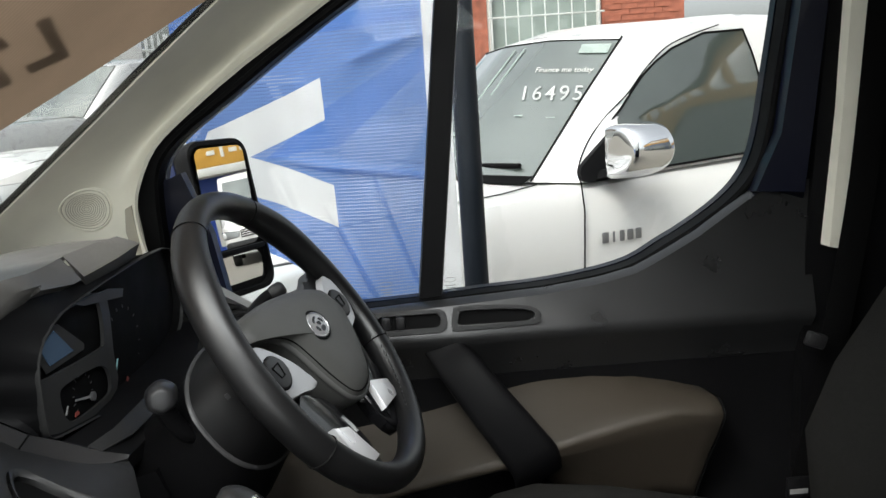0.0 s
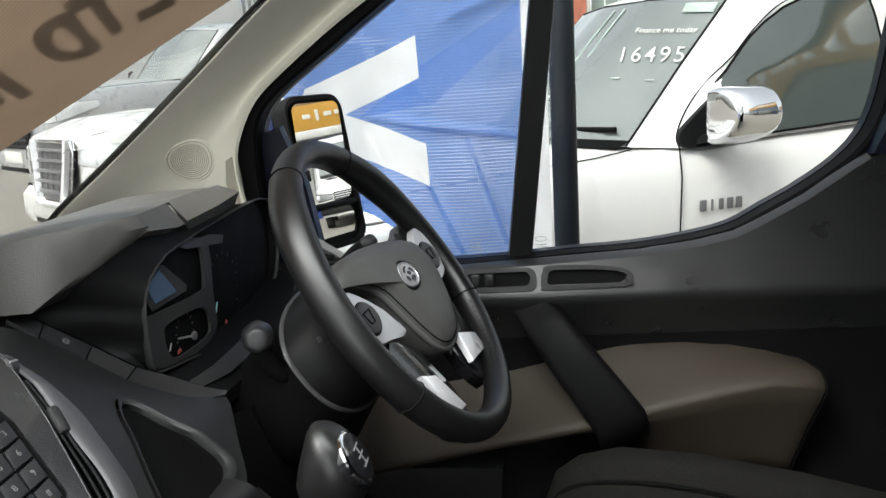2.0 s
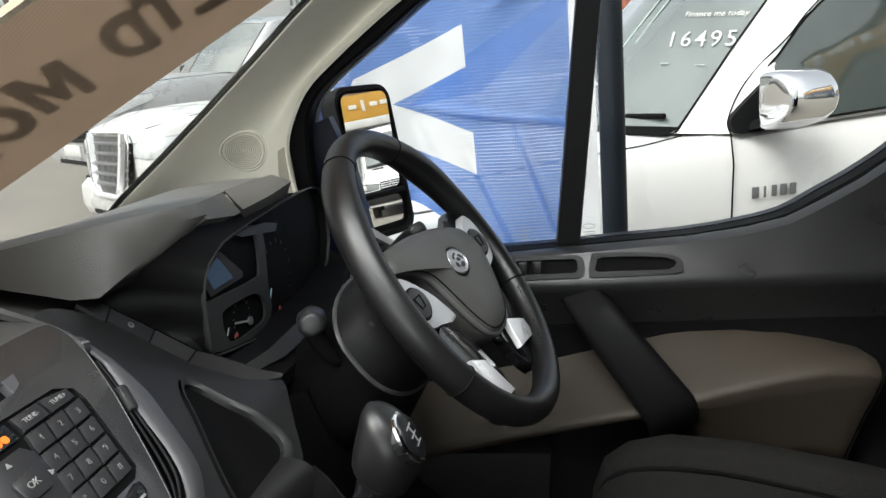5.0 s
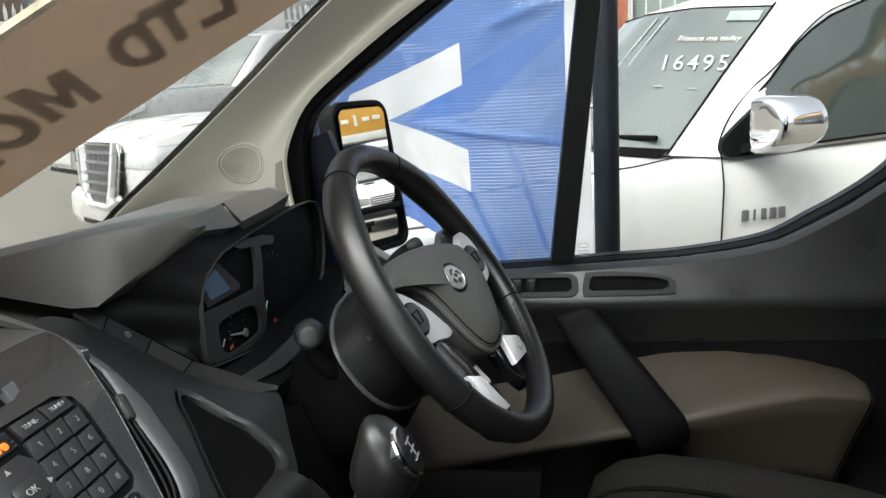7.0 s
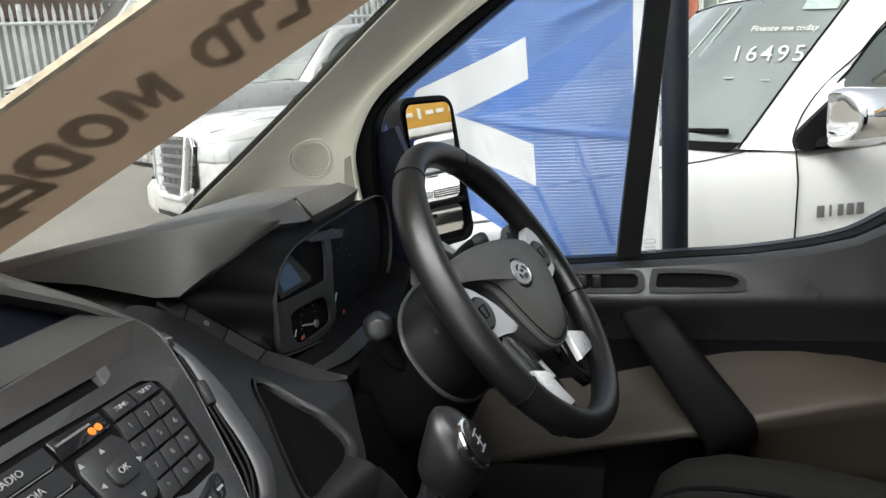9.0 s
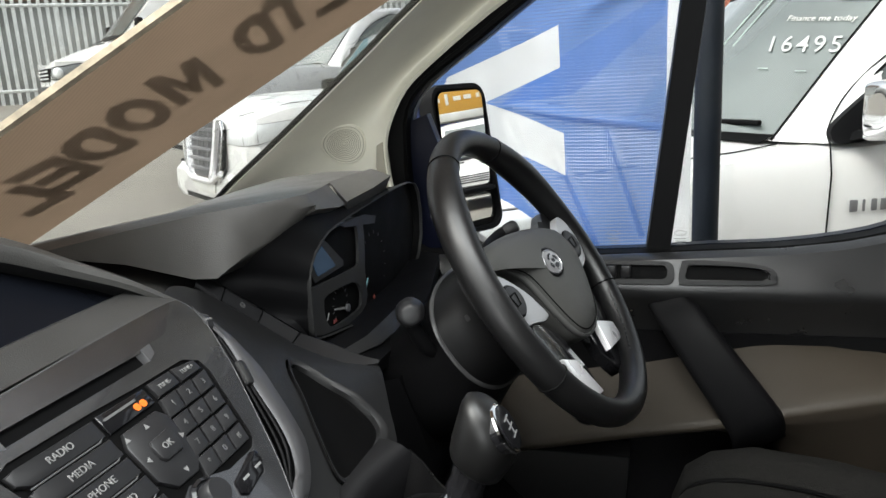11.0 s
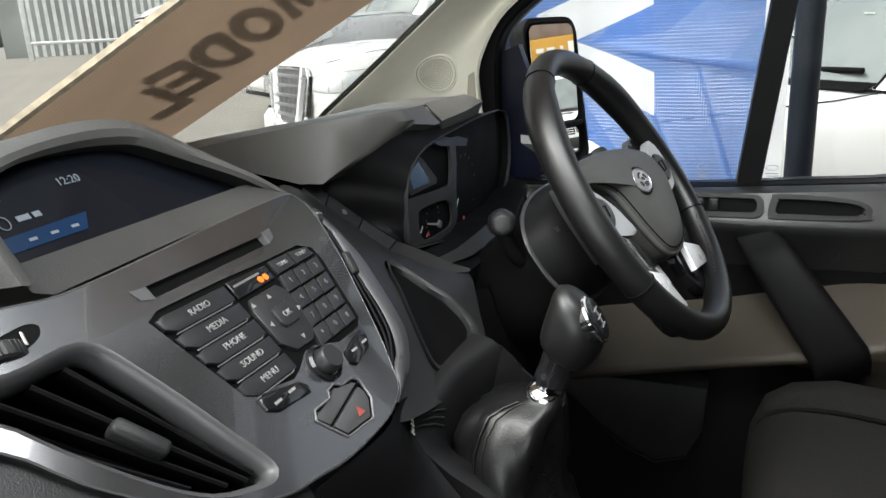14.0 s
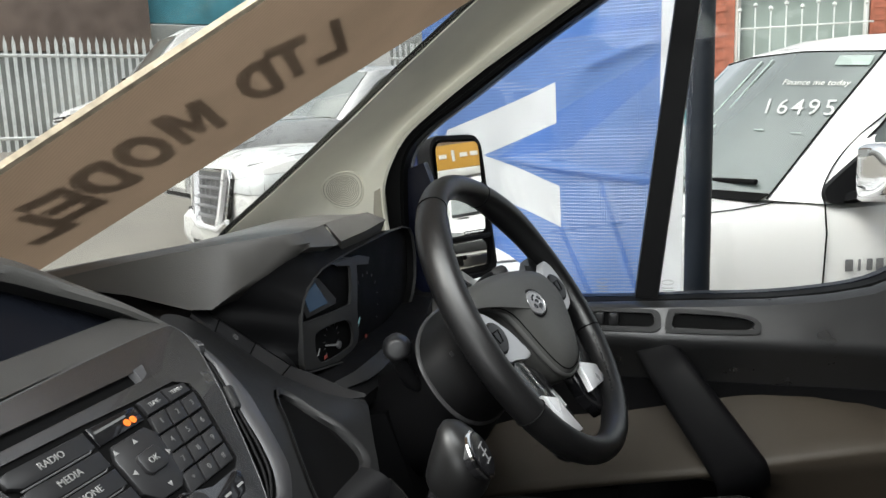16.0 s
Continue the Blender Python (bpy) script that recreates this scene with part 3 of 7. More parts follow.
ws = tagged(add_mesh("windscreen", sheet(wsg, 0.004), GLASS), "clear raked windscreen glass", "windscreen", kind="structure")
ws.visible_shadow = False
tagged(add_mesh("windscreen_seal", tube([Vector(p) + Vector((0.0, -0.0040, 0.0)) for p in LE], 0.0042, 8), RUBBER), "black rubber windscreen edge", "seal", kind="structure")
# roof lining, back wall, floor, passenger side
tagged(add_mesh("ceiling", rbox((1.0, 1.6, 0.03), pose(0.47, 0, 1.905), 0.008), HEADLINER), "pale cloth van roof lining", "ceiling", kind="structure")
tagged(add_mesh("bulkhead", rbox((0.03, 1.72, 1.5), pose(0.95, 0, 1.15), 0.008), BLACK2), "dark van bulkhead behind the seats", "wall", kind="structure")
tagged(add_mesh("floor", rbox((1.90, 1.7, 0.05), pose(0.03, 0, 0.43), 0.01), FLOORMAT), "black rubber van floor", "floor", kind="structure")
tagged(add_mesh("firewall", rbox((0.04, 1.6, 0.85), pose(-0.93, 0, 0.83), 0.01), BLACK), "dark van front wall", "wall", kind="structure")
MIR = at_y(-0.865)
near_pane = [(-0.46, 1.185), (0.42, 1.30), (0.45, 1.78), (0.20, 1.80), (0.12, 1.79), (0.03, 1.78), (-0.25, 1.62), (-0.44, 1.49)]
tagged(add_mesh("wall_passenger_side", plate(outer, [near_pane], MIR, 0.03), BLACK2), "plain dark van passenger side", "wall", kind="structure")
np_ = tagged(add_mesh("passenger_window", prism(near_pane, at_y(-0.85), 0.003), GLASS), "clear passenger side glass", "window", kind="structure")
np_.visible_shadow = False
tagged(add_mesh("rear_side_panel", rbox((0.44, 0.04, 1.44), pose(0.74, -0.86, 1.18), 0.006), BLACK2), "dark van side panel", "wall", kind="structure")
LEm = [[(x, -y, z) for x, y, z in r] for r in grid]
tagged(add_mesh("passenger_pillar_trim", sheet(LEm, 0.006), CREAM), "cream passenger pillar trim", "trim", kind="structure")

# B-pillar, belt
bp = thing("door_pillar", "dark van pillar with cream upper cover", "pillar")
part("pillar_shell", loft([[(0.50, 0.835, 0.5), (0.50, 0.80, 0.5), (0.97, 0.80, 0.5), (0.97, 0.835, 0.5)], [(0.51, 0.835, 1.25), (0.51, 0.80, 1.25), (0.97, 0.80, 1.25), (0.97, 0.835, 1.25)], [(0.55, 0.82, 1.88), (0.55, 0.79, 1.88), (0.97, 0.79, 1.88), (0.97, 0.82, 1.88)]]), BLACK, bp)
part("upper_cover", loft([[(0.532, 0.80, 1.245), (0.540, 0.788, 1.242), (0.570, 0.786, 1.235), (0.578, 0.80, 1.235)], [(0.545, 0.80, 1.45), (0.553, 0.786, 1.45), (0.585, 0.784, 1.45), (0.60, 0.80, 1.45)], [(0.560, 0.80, 1.88), (0.568, 0.775, 1.88), (0.63, 0.775, 1.88), (0.65, 0.80, 1.88)]]), CREAM, bp, "cream upper pillar cover")
part("frame_edge", loft([[(0.43, 0.83, 1.33), (0.43, 0.80, 1.335), (0.50, 0.79, 1.33), (0.515, 0.83, 1.30)], [(0.468, 0.83, 1.42), (0.468, 0.80, 1.42), (0.51, 0.79, 1.42), (0.525, 0.83, 1.42)], [(0.495, 0.83, 1.62), (0.495, 0.80, 1.62), (0.53, 0.79, 1.62), (0.545, 0.83, 1.62)], [(0.51, 0.82, 1.85), (0.51, 0.79, 1.85), (0.55, 0.78, 1.85), (0.57, 0.82, 1.85)]]), VANBLUE_SHADED, bp, "dark blue painted door edge")
belt = thing("seat_belt", "black seat belt hanging beside the seat", "seat belt")
bpts = [(0.60, 0.775, 1.62), (0.575, 0.765, 1.35), (0.54, 0.755, 1.15), (0.50, 0.745, 0.95), (0.47, 0.735, 0.82), (0.46, 0.73, 0.6)]
part("webbing", sheet([[Vector(p) + Vector((-0.021, 0, 0)), Vector(p) + Vector((0.0, -0.003, 0)), Vector(p) + Vector((0.021, 0, 0))] for p in smooth_poly(bpts, 4, False)], 0.0014), RUBBER, belt)
part("guide", rbox((0.03, 0.014, 0.022), pose(0.487, 0.722, 1.117, 0, 20, 0), 0.004), BUTTON, belt)
part("belt_tongue", rbox((0.036, 0.006, 0.034), pose(0.462, 0.716, 0.885), 0.002), BLACK, belt)
part("tongue_label", prism([(-0.014, -0.004), (0.014, -0.004), (0.014, 0.004), (-0.014, 0.004)], axes((0.462, 0.7125, 0.880), (1, 0, 0), (0, 0, 1)), 0.0006), PRINT, belt)

# ---- dashboard ----
dash = thing("dashboard", "dark grey moulded van dashboard with a deep hood", "dashboard")
prof = [(-0.90, 1.20), (-0.84, 1.262), (-0.76, 1.300), (-0.66, 1.305), (-0.585, 1.290), (-0.545, 1.262), (-0.525, 1.20), (-0.52, 1.08), (-0.55, 0.92), (-0.66, 0.74), (-0.90, 0.70)]
drows = []
for y in (-0.80, -0.4, -0.2, 0.1, 0.2, 0.26, 0.34, 0.66, 0.74, 0.80):
    drows.append([(x, y, z) for x, z in prof])
part("dash_body", loft(drows), DASH, dash, "", 50)
part("end_panel", sheet([[(x + 0.008, y, z) for x, z in ((-0.60, 1.296), (-0.572, 1.288), (-0.545, 1.262), (-0.525, 1.20), (-0.52, 1.08), (-0.55, 0.92))] for y in (0.66, 0.73, 0.80)], 0.003), BLACK, dash, "black end of the dashboard")
# hood over the dials: top, flank and lip
hood_top = []
for y, xr, zr in ((0.24, -0.70, 1.333), (0.262, -0.60, 1.353), (0.295, -0.515, 1.366), (0.335, -0.462, 1.371), (0.37, -0.455, 1.3695), (0.44, -0.470, 1.3645), (0.51, -0.490, 1.359), (0.58, -0.492, 1.358), (0.64, -0.490, 1.357), (0.675, -0.492, 1.352)):
    row = []
    for q in range(6):
        u = q / 5
        row.append((xr + (-0.84 - xr) * u, y + 0.06 * u * (1 if y > 0.6 else 0), zr + (1.272 - zr) * u + 0.024 * math.sin(math.pi * u)))
    hood_top.append(row)
part("hood_top", sheet(hood_top, 0.004), DASH, dash, "grained grey hood top", 50)
part("hood_flank", loft([[(-0.70, 0.24, 1.333), (-0.70, 0.2415, 1.330), (-0.70, 0.30, 1.325)], [(-0.60, 0.262, 1.353), (-0.6093, 0.2623, 1.3166), (-0.605, 0.32, 1.318)], [(-0.545, 0.282, 1.362), (-0.5389, 0.2676, 1.3014), (-0.535, 0.33, 1.303)], [(-0.515, 0.295, 1.366), (-0.5137, 0.2717, 1.3014), (-0.505, 0.34, 1.303)], [(-0.485, 0.315, 1.369), (-0.4814, 0.306, 1.3286), (-0.48, 0.36, 1.325)], [(-0.462, 0.335, 1.371), (-0.455, 0.338, 1.358), (-0.46, 0.38, 1.345)], [(-0.455, 0.37, 1.3695), (-0.446, 0.372, 1.357), (-0.455, 0.40, 1.345)]]), DASH, dash, "", 75)
part("hood_lip", loft([[(-0.455, 0.37, 1.3695), (-0.446, 0.372, 1.352), (-0.47, 0.38, 1.34)], [(-0.470, 0.44, 1.3645), (-0.447, 0.44, 1.342), (-0.475, 0.45, 1.33)], [(-0.490, 0.508, 1.359), (-0.453, 0.472, 1.340), (-0.48, 0.49, 1.328)]]), DASH, dash, "", 25)
part("hood_cap", loft([[(-0.489, 0.512, 1.361), (-0.452, 0.476, 1.342), (-0.462, 0.50, 1.325)], [(-0.485, 0.58, 1.361), (-0.448, 0.56, 1.345), (-0.462, 0.58, 1.325)], [(-0.478, 0.64, 1.360), (-0.448, 0.635, 1.350), (-0.462, 0.65, 1.33)], [(-0.488, 0.668, 1.352), (-0.462, 0.668, 1.342), (-0.472, 0.675, 1.325)]]), DASH, dash, "separate end cap of the hood", 25)
# dark funnel between hood and dials
BEZ = [(0.345, 1.226), (0.346, 1.258), (0.350, 1.284), (0.369, 1.305), (0.409, 1.319), (0.474, 1.324), (0.594, 1.328), (0.72, 1.327), (0.768, 1.305), (0.772, 1.235), (0.72, 1.188), (0.60, 1.168), (0.50, 1.182), (0.412, 1.197), (0.366, 1.206), (0.350, 1.212)]
BEZ = [(p[0], p[1]) for p in smooth_poly([(y, z, 0) for y, z in BEZ], 2)]
bc = (0.5, 1.26)


def bez(x, k, dz=0.0):
    return [(x - 0.35 * (z - 1.26) * 0, bc[0] + (y - bc[0]) * k, bc[1] + (z - bc[1]) * k + dz) for y, z in BEZ]


fun_a = smooth_poly([(-0.456, 0.341, 1.214), (-0.462, 0.338, 1.223), (-0.500, 0.332, 1.249), (-0.526, 0.304, 1.282), (-0.548, 0.292, 1.304), (-0.535, 0.285, 1.318), (-0.510, 0.290, 1.328), (-0.485, 0.322, 1.337), (-0.466, 0.365, 1.345), (-0.464, 0.44, 1.338), (-0.468, 0.52, 1.332), (-0.472, 0.66, 1.328)], 3, False)
fun_b = smooth_poly([(-0.450, 0.350, 1.212), (-0.450, 0.345, 1.224), (-0.450, 0.345, 1.240), (-0.450, 0.346, 1.260), (-0.450, 0.348, 1.276), (-0.450, 0.350, 1.288), (-0.450, 0.358, 1.297), (-0.450, 0.371, 1.306), (-0.450, 0.392, 1.315), (-0.450, 0.44, 1.3225), (-0.450, 0.52, 1.327), (-0.450, 0.68, 1.3275)], 3, False)
mid_f = [Vector(a).lerp(Vector(b), 0.5) + Vector((-0.006, 0.004, 0.0)) for a, b in zip(fun_a, fun_b)]
part("cluster_funnel", sheet([fun_a, mid_f, fun_b]), BLACK, dash, "black surround of the dials", 60)
part("cluster_rim", loft([bez(-0.452, 1.008), bez(-0.4485, 1.005), bez(-0.4480, 0.998), bez(-0.452, 0.990), bez(-0.456, 1.0), bez(-0.452, 1.008)], True, False), RIMGREY, dash)
clus = part("instrument_panel", loft([bez(-0.452, 0.990), bez(-0.4625, 0.985), [(-0.463, 0.5 + (y - 0.5) * 0.02, 1.26) for y, z in BEZ]], True, False), RUBBER, dash, "recessed dark instrument panel")
def on_panel(pts, x, thick, mat, name, parent, label="", bevel=0.0):
    """A flat piece standing across the panel at depth x."""
    return part(name, prism(pts, axes((x, 0, 0), (0, 1, 0), (0, 0, 1)), thick, bevel), mat, parent, label)


sm2 = lambda pts, k=3: [(p[0], p[1]) for p in smooth_poly([(y, z, 0) for y, z in pts], k)]
frame_o = sm2([(0.348, 1.225), (0.351, 1.283), (0.372, 1.308), (0.42, 1.321), (0.50, 1.318), (0.533, 1.300), (0.528, 1.24), (0.522, 1.195), (0.44, 1.191), (0.368, 1.208)])
disp_h = sm2([(0.358, 1.268), (0.360, 1.290), (0.386, 1.310), (0.44, 1.316), (0.495, 1.312), (0.512, 1.298), (0.508, 1.259), (0.490, 1.254), (0.40, 1.261)])
gauge_h = sm2([(0.392, 1.236), (0.405, 1.2445), (0.480, 1.238), (0.506, 1.225), (0.508, 1.203), (0.490, 1.197), (0.420, 1.201), (0.397, 1.213)])
XM = axes((-0.4600, 0, 0), (0, 1, 0), (0, 0, 1))
part("dial_frame", plate(frame_o, [disp_h, gauge_h], XM, 0.004), RIMGREY, clus, "moulded frame round the dials")
on_panel([(0.366, 1.288), (0.372, 1.296), (0.408, 1.308), (0.418, 1.306), (0.466, 1.270), (0.464, 1.264), (0.380, 1.266)], -0.4602, 0.0012, RIMGREY, "display_bezel", clus)
on_panel([(0.374, 1.293), (0.405, 1.303), (0.438, 1.271), (0.387, 1.272)], -0.4588, 0.0012, LCD, "trip_display", clus, "pale blue trip display")
on_panel([(0.446, 1.320), (0.540, 1.313), (0.578, 1.304), (0.572, 1.295), (0.470, 1.311)], -0.4560, 0.002, RIMGREY, "sun_lip", clus)
for gy, gz, rr in ((0.450, 1.219, 0.022), (0.575, 1.235, 0.046)):
    gm_ = axes((-0.4612, gy, gz), (0, 1, 0), (0, 0, 1))
    marks = []
    for q in range(12):
        a = radians(215 - q * 250 / 11)
        marks.append(rbox((0.004, 0.0009, 0.0006), gm_ @ pose(rr * math.cos(a), rr * math.sin(a), 0, 0, 0, math.degrees(a)), 0))
    part("dial_marks", join(*marks), EDGEDIM, clus, "dim printed dial marks")
part("needle_hub", lathe([(0.005, 0.0), (0.005, 0.003), (0.0, 0.0034)], XM @ Matrix.Translation((0.466, 1.209, 0)), 14), EDGE, clus)
on_panel([(0.428, 1.2200), (0.428, 1.2180), (0.466, 1.2075), (0.466, 1.2105)], -0.4602, 0.001, PRINT, "needle", clus)
on_panel([(0.404, 1.213), (0.4065, 1.213), (0.412, 1.220), (0.4105, 1.2205)], -0.4602, 0.001, PRINT, "needle", clus)
on_panel([(0.530, 1.209), (0.534, 1.209), (0.546, 1.225), (0.5435, 1.2255)], -0.4602, 0.001, NEEDLE, "needle", clus, "pale teal needle")
on_panel([(0.560, 1.192), (0.564, 1.188), (0.568, 1.192), (0.564, 1.196)], -0.4602, 0.001, RED, "warning_light", clus)
on_panel([(0.422, 1.203), (0.432, 1.203), (0.430, 1.207), (0.424, 1.207)], -0.4602, 0.001, RED, "warning_light", clus)
on_panel([(0.530, 1.250), (0.533, 1.249), (0.534, 1.253), (0.531, 1.254)], -0.4602, 0.001, RED, "warning_light", clus)
# shelf under the dials
part("cluster_shelf", loft([[(-0.45, 0.345, 1.200), (-0.385, 0.355, 1.182), (-0.385, 0.355, 1.168), (-0.45, 0.345, 1.19)], [(-0.47, 0.45, 1.19), (-0.372, 0.43, 1.188), (-0.372, 0.43, 1.172), (-0.47, 0.45, 1.17)], [(-0.47, 0.66, 1.19), (-0.39, 0.60, 1.19), (-0.39, 0.60, 1.17), (-0.47, 0.66, 1.17)], [(-0.47, 0.775, 1.205), (-0.42, 0.765, 1.205), (-0.42, 0.765, 1.17), (-0.47, 0.775, 1.17)]]), BLACK, dash)
part("shelf_edge", sheet([[(-0.425, 0.350, 1.196), (-0.412, 0.352, 1.190)], [(-0.405, 0.385, 1.203), (-0.388, 0.388, 1.194)], [(-0.400, 0.440, 1.206), (-0.382, 0.440, 1.196)], [(-0.400, 0.50, 1.206), (-0.384, 0.50, 1.197)]], 0.003), BLACK2, dash)
part("knee_panel", loft([[(-0.50, 0.25, 1.18), (-0.42, 0.30, 1.172), (-0.36, 0.36, 1.165), (-0.355, 0.60, 1.165), (-0.43, 0.782, 1.19)], [(-0.50, 0.25, 1.05), (-0.40, 0.30, 1.05), (-0.33, 0.38, 1.05), (-0.33, 0.60, 1.05), (-0.41, 0.782, 1.05)], [(-0.52, 0.25, 0.85), (-0.45, 0.30, 0.85), (-0.40, 0.38, 0.85), (-0.40, 0.60, 0.85), (-0.45, 0.74, 0.85)]], False), BLACK, dash)
# air vent at the driver's end
ev = part("end_vent", loft([[(-0.360, 0.605, 1.303), (-0.360, 0.605, 1.291), (-0.390, 0.625, 1.291), (-0.390, 0.625, 1.303)], [(-0.307, 0.609, 1.266), (-0.305, 0.607, 1.256), (-0.33, 0.63, 1.25), (-0.335, 0.63, 1.262)]]), VENTGREY, dash, "grey frame of the end vent")
for k in range(3):
    a_, b_ = Vector((-0.340, 0.600, 1.261)), Vector((-0.315, 0.619, 1.259))
    o_ = Vector((0.004, -0.012, -0.007)) * k
    part("vent_slat", loft([[a_ + o_, a_ + o_ + Vector((0, 0, 0.003)), a_ + o_ + Vector((-0.02, 0.01, 0.006)), a_ + o_ + Vector((-0.02, 0.01, 0.003))], [b_ + o_, b_ + o_ + Vector((0, 0, 0.003)), b_ + o_ + Vector((-0.02, 0.01, 0.006)), b_ + o_ + Vector((-0.02, 0.01, 0.003))]]), BLACK2, ev)
# switch strip beside the hood
UP = [(-0.545, 0.290, 1.301), (-0.526, 0.302, 1.280), (-0.500, 0.330, 1.247), (-0.462, 0.336, 1.221), (-0.429, 0.337, 1.211), (-0.400, 0.339, 1.199), (-0.376, 0.341, 1.191)]
LO = [(-0.541, 0.272, 1.292), (-0.521, 0.283, 1.271), (-0.498, 0.311, 1.238), (-0.464, 0.315, 1.214), (-0.427, 0.311, 1.198), (-0.401, 0.318, 1.190), (-0.376, 0.337, 1.188)]
sn = Vector((0.5, -0.3, 0.81))


def strip_piece(i0, i1, a0, a1, name, label=""):
    rings = []
    n = 6 * (i1 - i0)
    us, ls = smooth_poly(UP[i0:i1 + 1], 6, False), smooth_poly(LO[i0:i1 + 1], 6, False)
    us, ls = us[a0:len(us) - a1], ls[a0:len(ls) - a1]
    for p, q in zip(us, ls):
        p, q = Vector(p), Vector(q)
        e = (q - p) * 0.10
        rings.append([p - sn * 0.010, p + sn * 0.002, p + e + sn * 0.0045, q - e + sn * 0.0045, q + sn * 0.002, q - sn * 0.010])
    part(name, loft(rings), BUTTON, dash, label, 30)


strip_piece(0, 1, 0, 0, "strip_start")
strip_piece(1, 2, 0, 0, "dash_button")
strip_piece(2, 3, 0, 0, "dash_button")
strip_piece(3, 6, 0, 0, "strip_end", "pointed end of the switch strip")
for i in (1, 2, 3):
    p, q = Vector(UP[i]), Vector(LO[i])
    part("strip_gap", tube([p + sn * 0.0048, q + sn * 0.0048], 0.0009, 6), RUBBER, dash)
part("strip_groove", tube([Vector(p) - sn * 0.001 for p in smooth_poly(LO, 4, False)], 0.0022, 8), RUBBER, dash)
bs = (Vector(UP[1]) + Vector(LO[1]) + Vector(UP[2]) + Vector(LO[2])) / 4 + sn * 0.0046
part("button_symbol", lathe([(0.0035, 0.0), (0.0035, 0.0006), (0.0022, 0.0006), (0.0022, 0.0)], axes(bs, Vector(UP[2]) - Vector(UP[1]), Vector(UP[1]) - Vector(LO[1])), 16), GAUGE, dash)

# ---- centre stack ----
FU = Vector((-0.68, 0, 0.735)).normalized()
FM = axes((-0.472, 0, 1.318), (0, 1, 0), FU)


def fas(y, s, h=0.0):
    return FM @ Vector((y, -s, h))


def fpoly(pts):
    return [(y, -s) for y, s in pts]


def fp(pts, h0, depth, bevel=0.0, top=None):
    return prism(fpoly(pts), FM @ Matrix.Translation((0, 0, h0)), depth, bevel, 2, top)


stack = thing("centre_console", "grey metallic centre console with radio buttons and vents", "console")
OUT = [(-0.114, 0.004), (-0.05, 0.001), (0.05, -0.003), (0.137, -0.004), (0.149, 0.003), (0.153, 0.012), (0.152, 0.030), (0.146, 0.049), (0.138, 0.071), (0.126, 0.097), (0.113, 0.124), (0.100, 0.149), (0.086, 0.171), (0.074, 0.186), (0.055, 0.193), (0.03, 0.195), (-0.02, 0.190), (-0.055, 0.182), (-0.064, 0.170), (-0.072, 0.14), (-0.082, 0.115), (-0.093, 0.087), (-0.104, 0.058), (-0.113, 0.035)]
SLOT = [(-0.060, 0.019), (0.074, 0.021), (0.074, 0.030), (-0.060, 0.029)]
KEYPAD = [(-0.078, 0.0415), (-0.066, 0.037), (0.0, 0.0385), (0.048, 0.041), (0.100, 0.042), (0.114, 0.050), (0.115, 0.062), (0.098, 0.122), (0.088, 0.128), (0.056, 0.128), (0.040, 0.122), (0.018, 0.117), (0.0, 0.125), (-0.012, 0.128), (-0.054, 0.118), (-0.060, 0.109)]
HAZ = [(-0.024, 0.160), (-0.018, 0.154), (0.002, 0.155), (0.006, 0.150), (0.016, 0.149), (0.022, 0.154), (0.036, 0.155), (0.041, 0.160), (0.038, 0.176), (0.024, 0.188), (-0.010, 0.184)]
body = []
for h, k in ((-0.14, 1.12), (-0.03, 1.06), (-0.0065, 1.01)):
    body.append([fas(0.012 + (y - 0.012) * k, 0.09 + (s - 0.09) * k, h) for y, s in OUT])
part("stack_body", loft(body), BLACK2, stack)
sm3 = lambda pts, k=3: [(p[0], p[1]) for p in smooth_poly([(y, s, 0) for y, s in pts], k)]
VENT_I = sm3([(-0.275, 0.010), (-0.215, 0.026), (-0.181, 0.035), (-0.160, 0.037), (-0.138, 0.0365), (-0.124, 0.041), (-0.1155, 0.057), (-0.101, 0.0977), (-0.0915, 0.129), (-0.083, 0.156), (-0.084, 0.163), (-0.095, 0.161), (-0.121, 0.1485), (-0.144, 0.124), (-0.172, 0.0805), (-0.191, 0.048), (-0.22, 0.038)])
VENT_O = grow(VENT_I, -0.0062)
if abs(VENT_O[30][0]) > abs(VENT_I[30][0]):
    VENT_O = grow(VENT_I, 0.0062)
WHOLE = sm3([(-0.33, -0.018), (-0.20, -0.010), (-0.150, -0.004), (-0.114, 0.002), (-0.05, 0.001), (0.05, -0.003), (0.135, -0.004), (0.149, 0.002), (0.153, 0.012), (0.152, 0.030), (0.146, 0.049), (0.138, 0.071), (0.126, 0.097), (0.113, 0.124), (0.100, 0.149), (0.086, 0.171), (0.074, 0.186), (0.055, 0.193), (0.03, 0.196), (-0.02, 0.194), (-0.055, 0.187), (-0.080, 0.182), (-0.105, 0.171), (-0.130, 0.157), (-0.155, 0.133), (-0.180, 0.101), (-0.203, 0.063), (-0.24, 0.046), (-0.30, 0.02), (-0.335, 0.0)])
WH_IN = grow(WHOLE, 0.0025)
if abs(WH_IN[30][1]) < abs(WHOLE[30][1]):
    WH_IN = grow(WHOLE, -0.0025)
WH_IN = [(y, s) if abs(y - p) + abs(s - q) < 0.006 else (p, q) for (y, s), (p, q) in zip(WH_IN, WHOLE)]
WHEEL_H = sm3([(-0.185, 0.0160), (-0.165, 0.0108), (-0.146, 0.0095), (-0.1395, 0.0135), (-0.1445, 0.0200), (-0.158, 0.0235), (-0.174, 0.0240), (-0.186, 0.0215)])
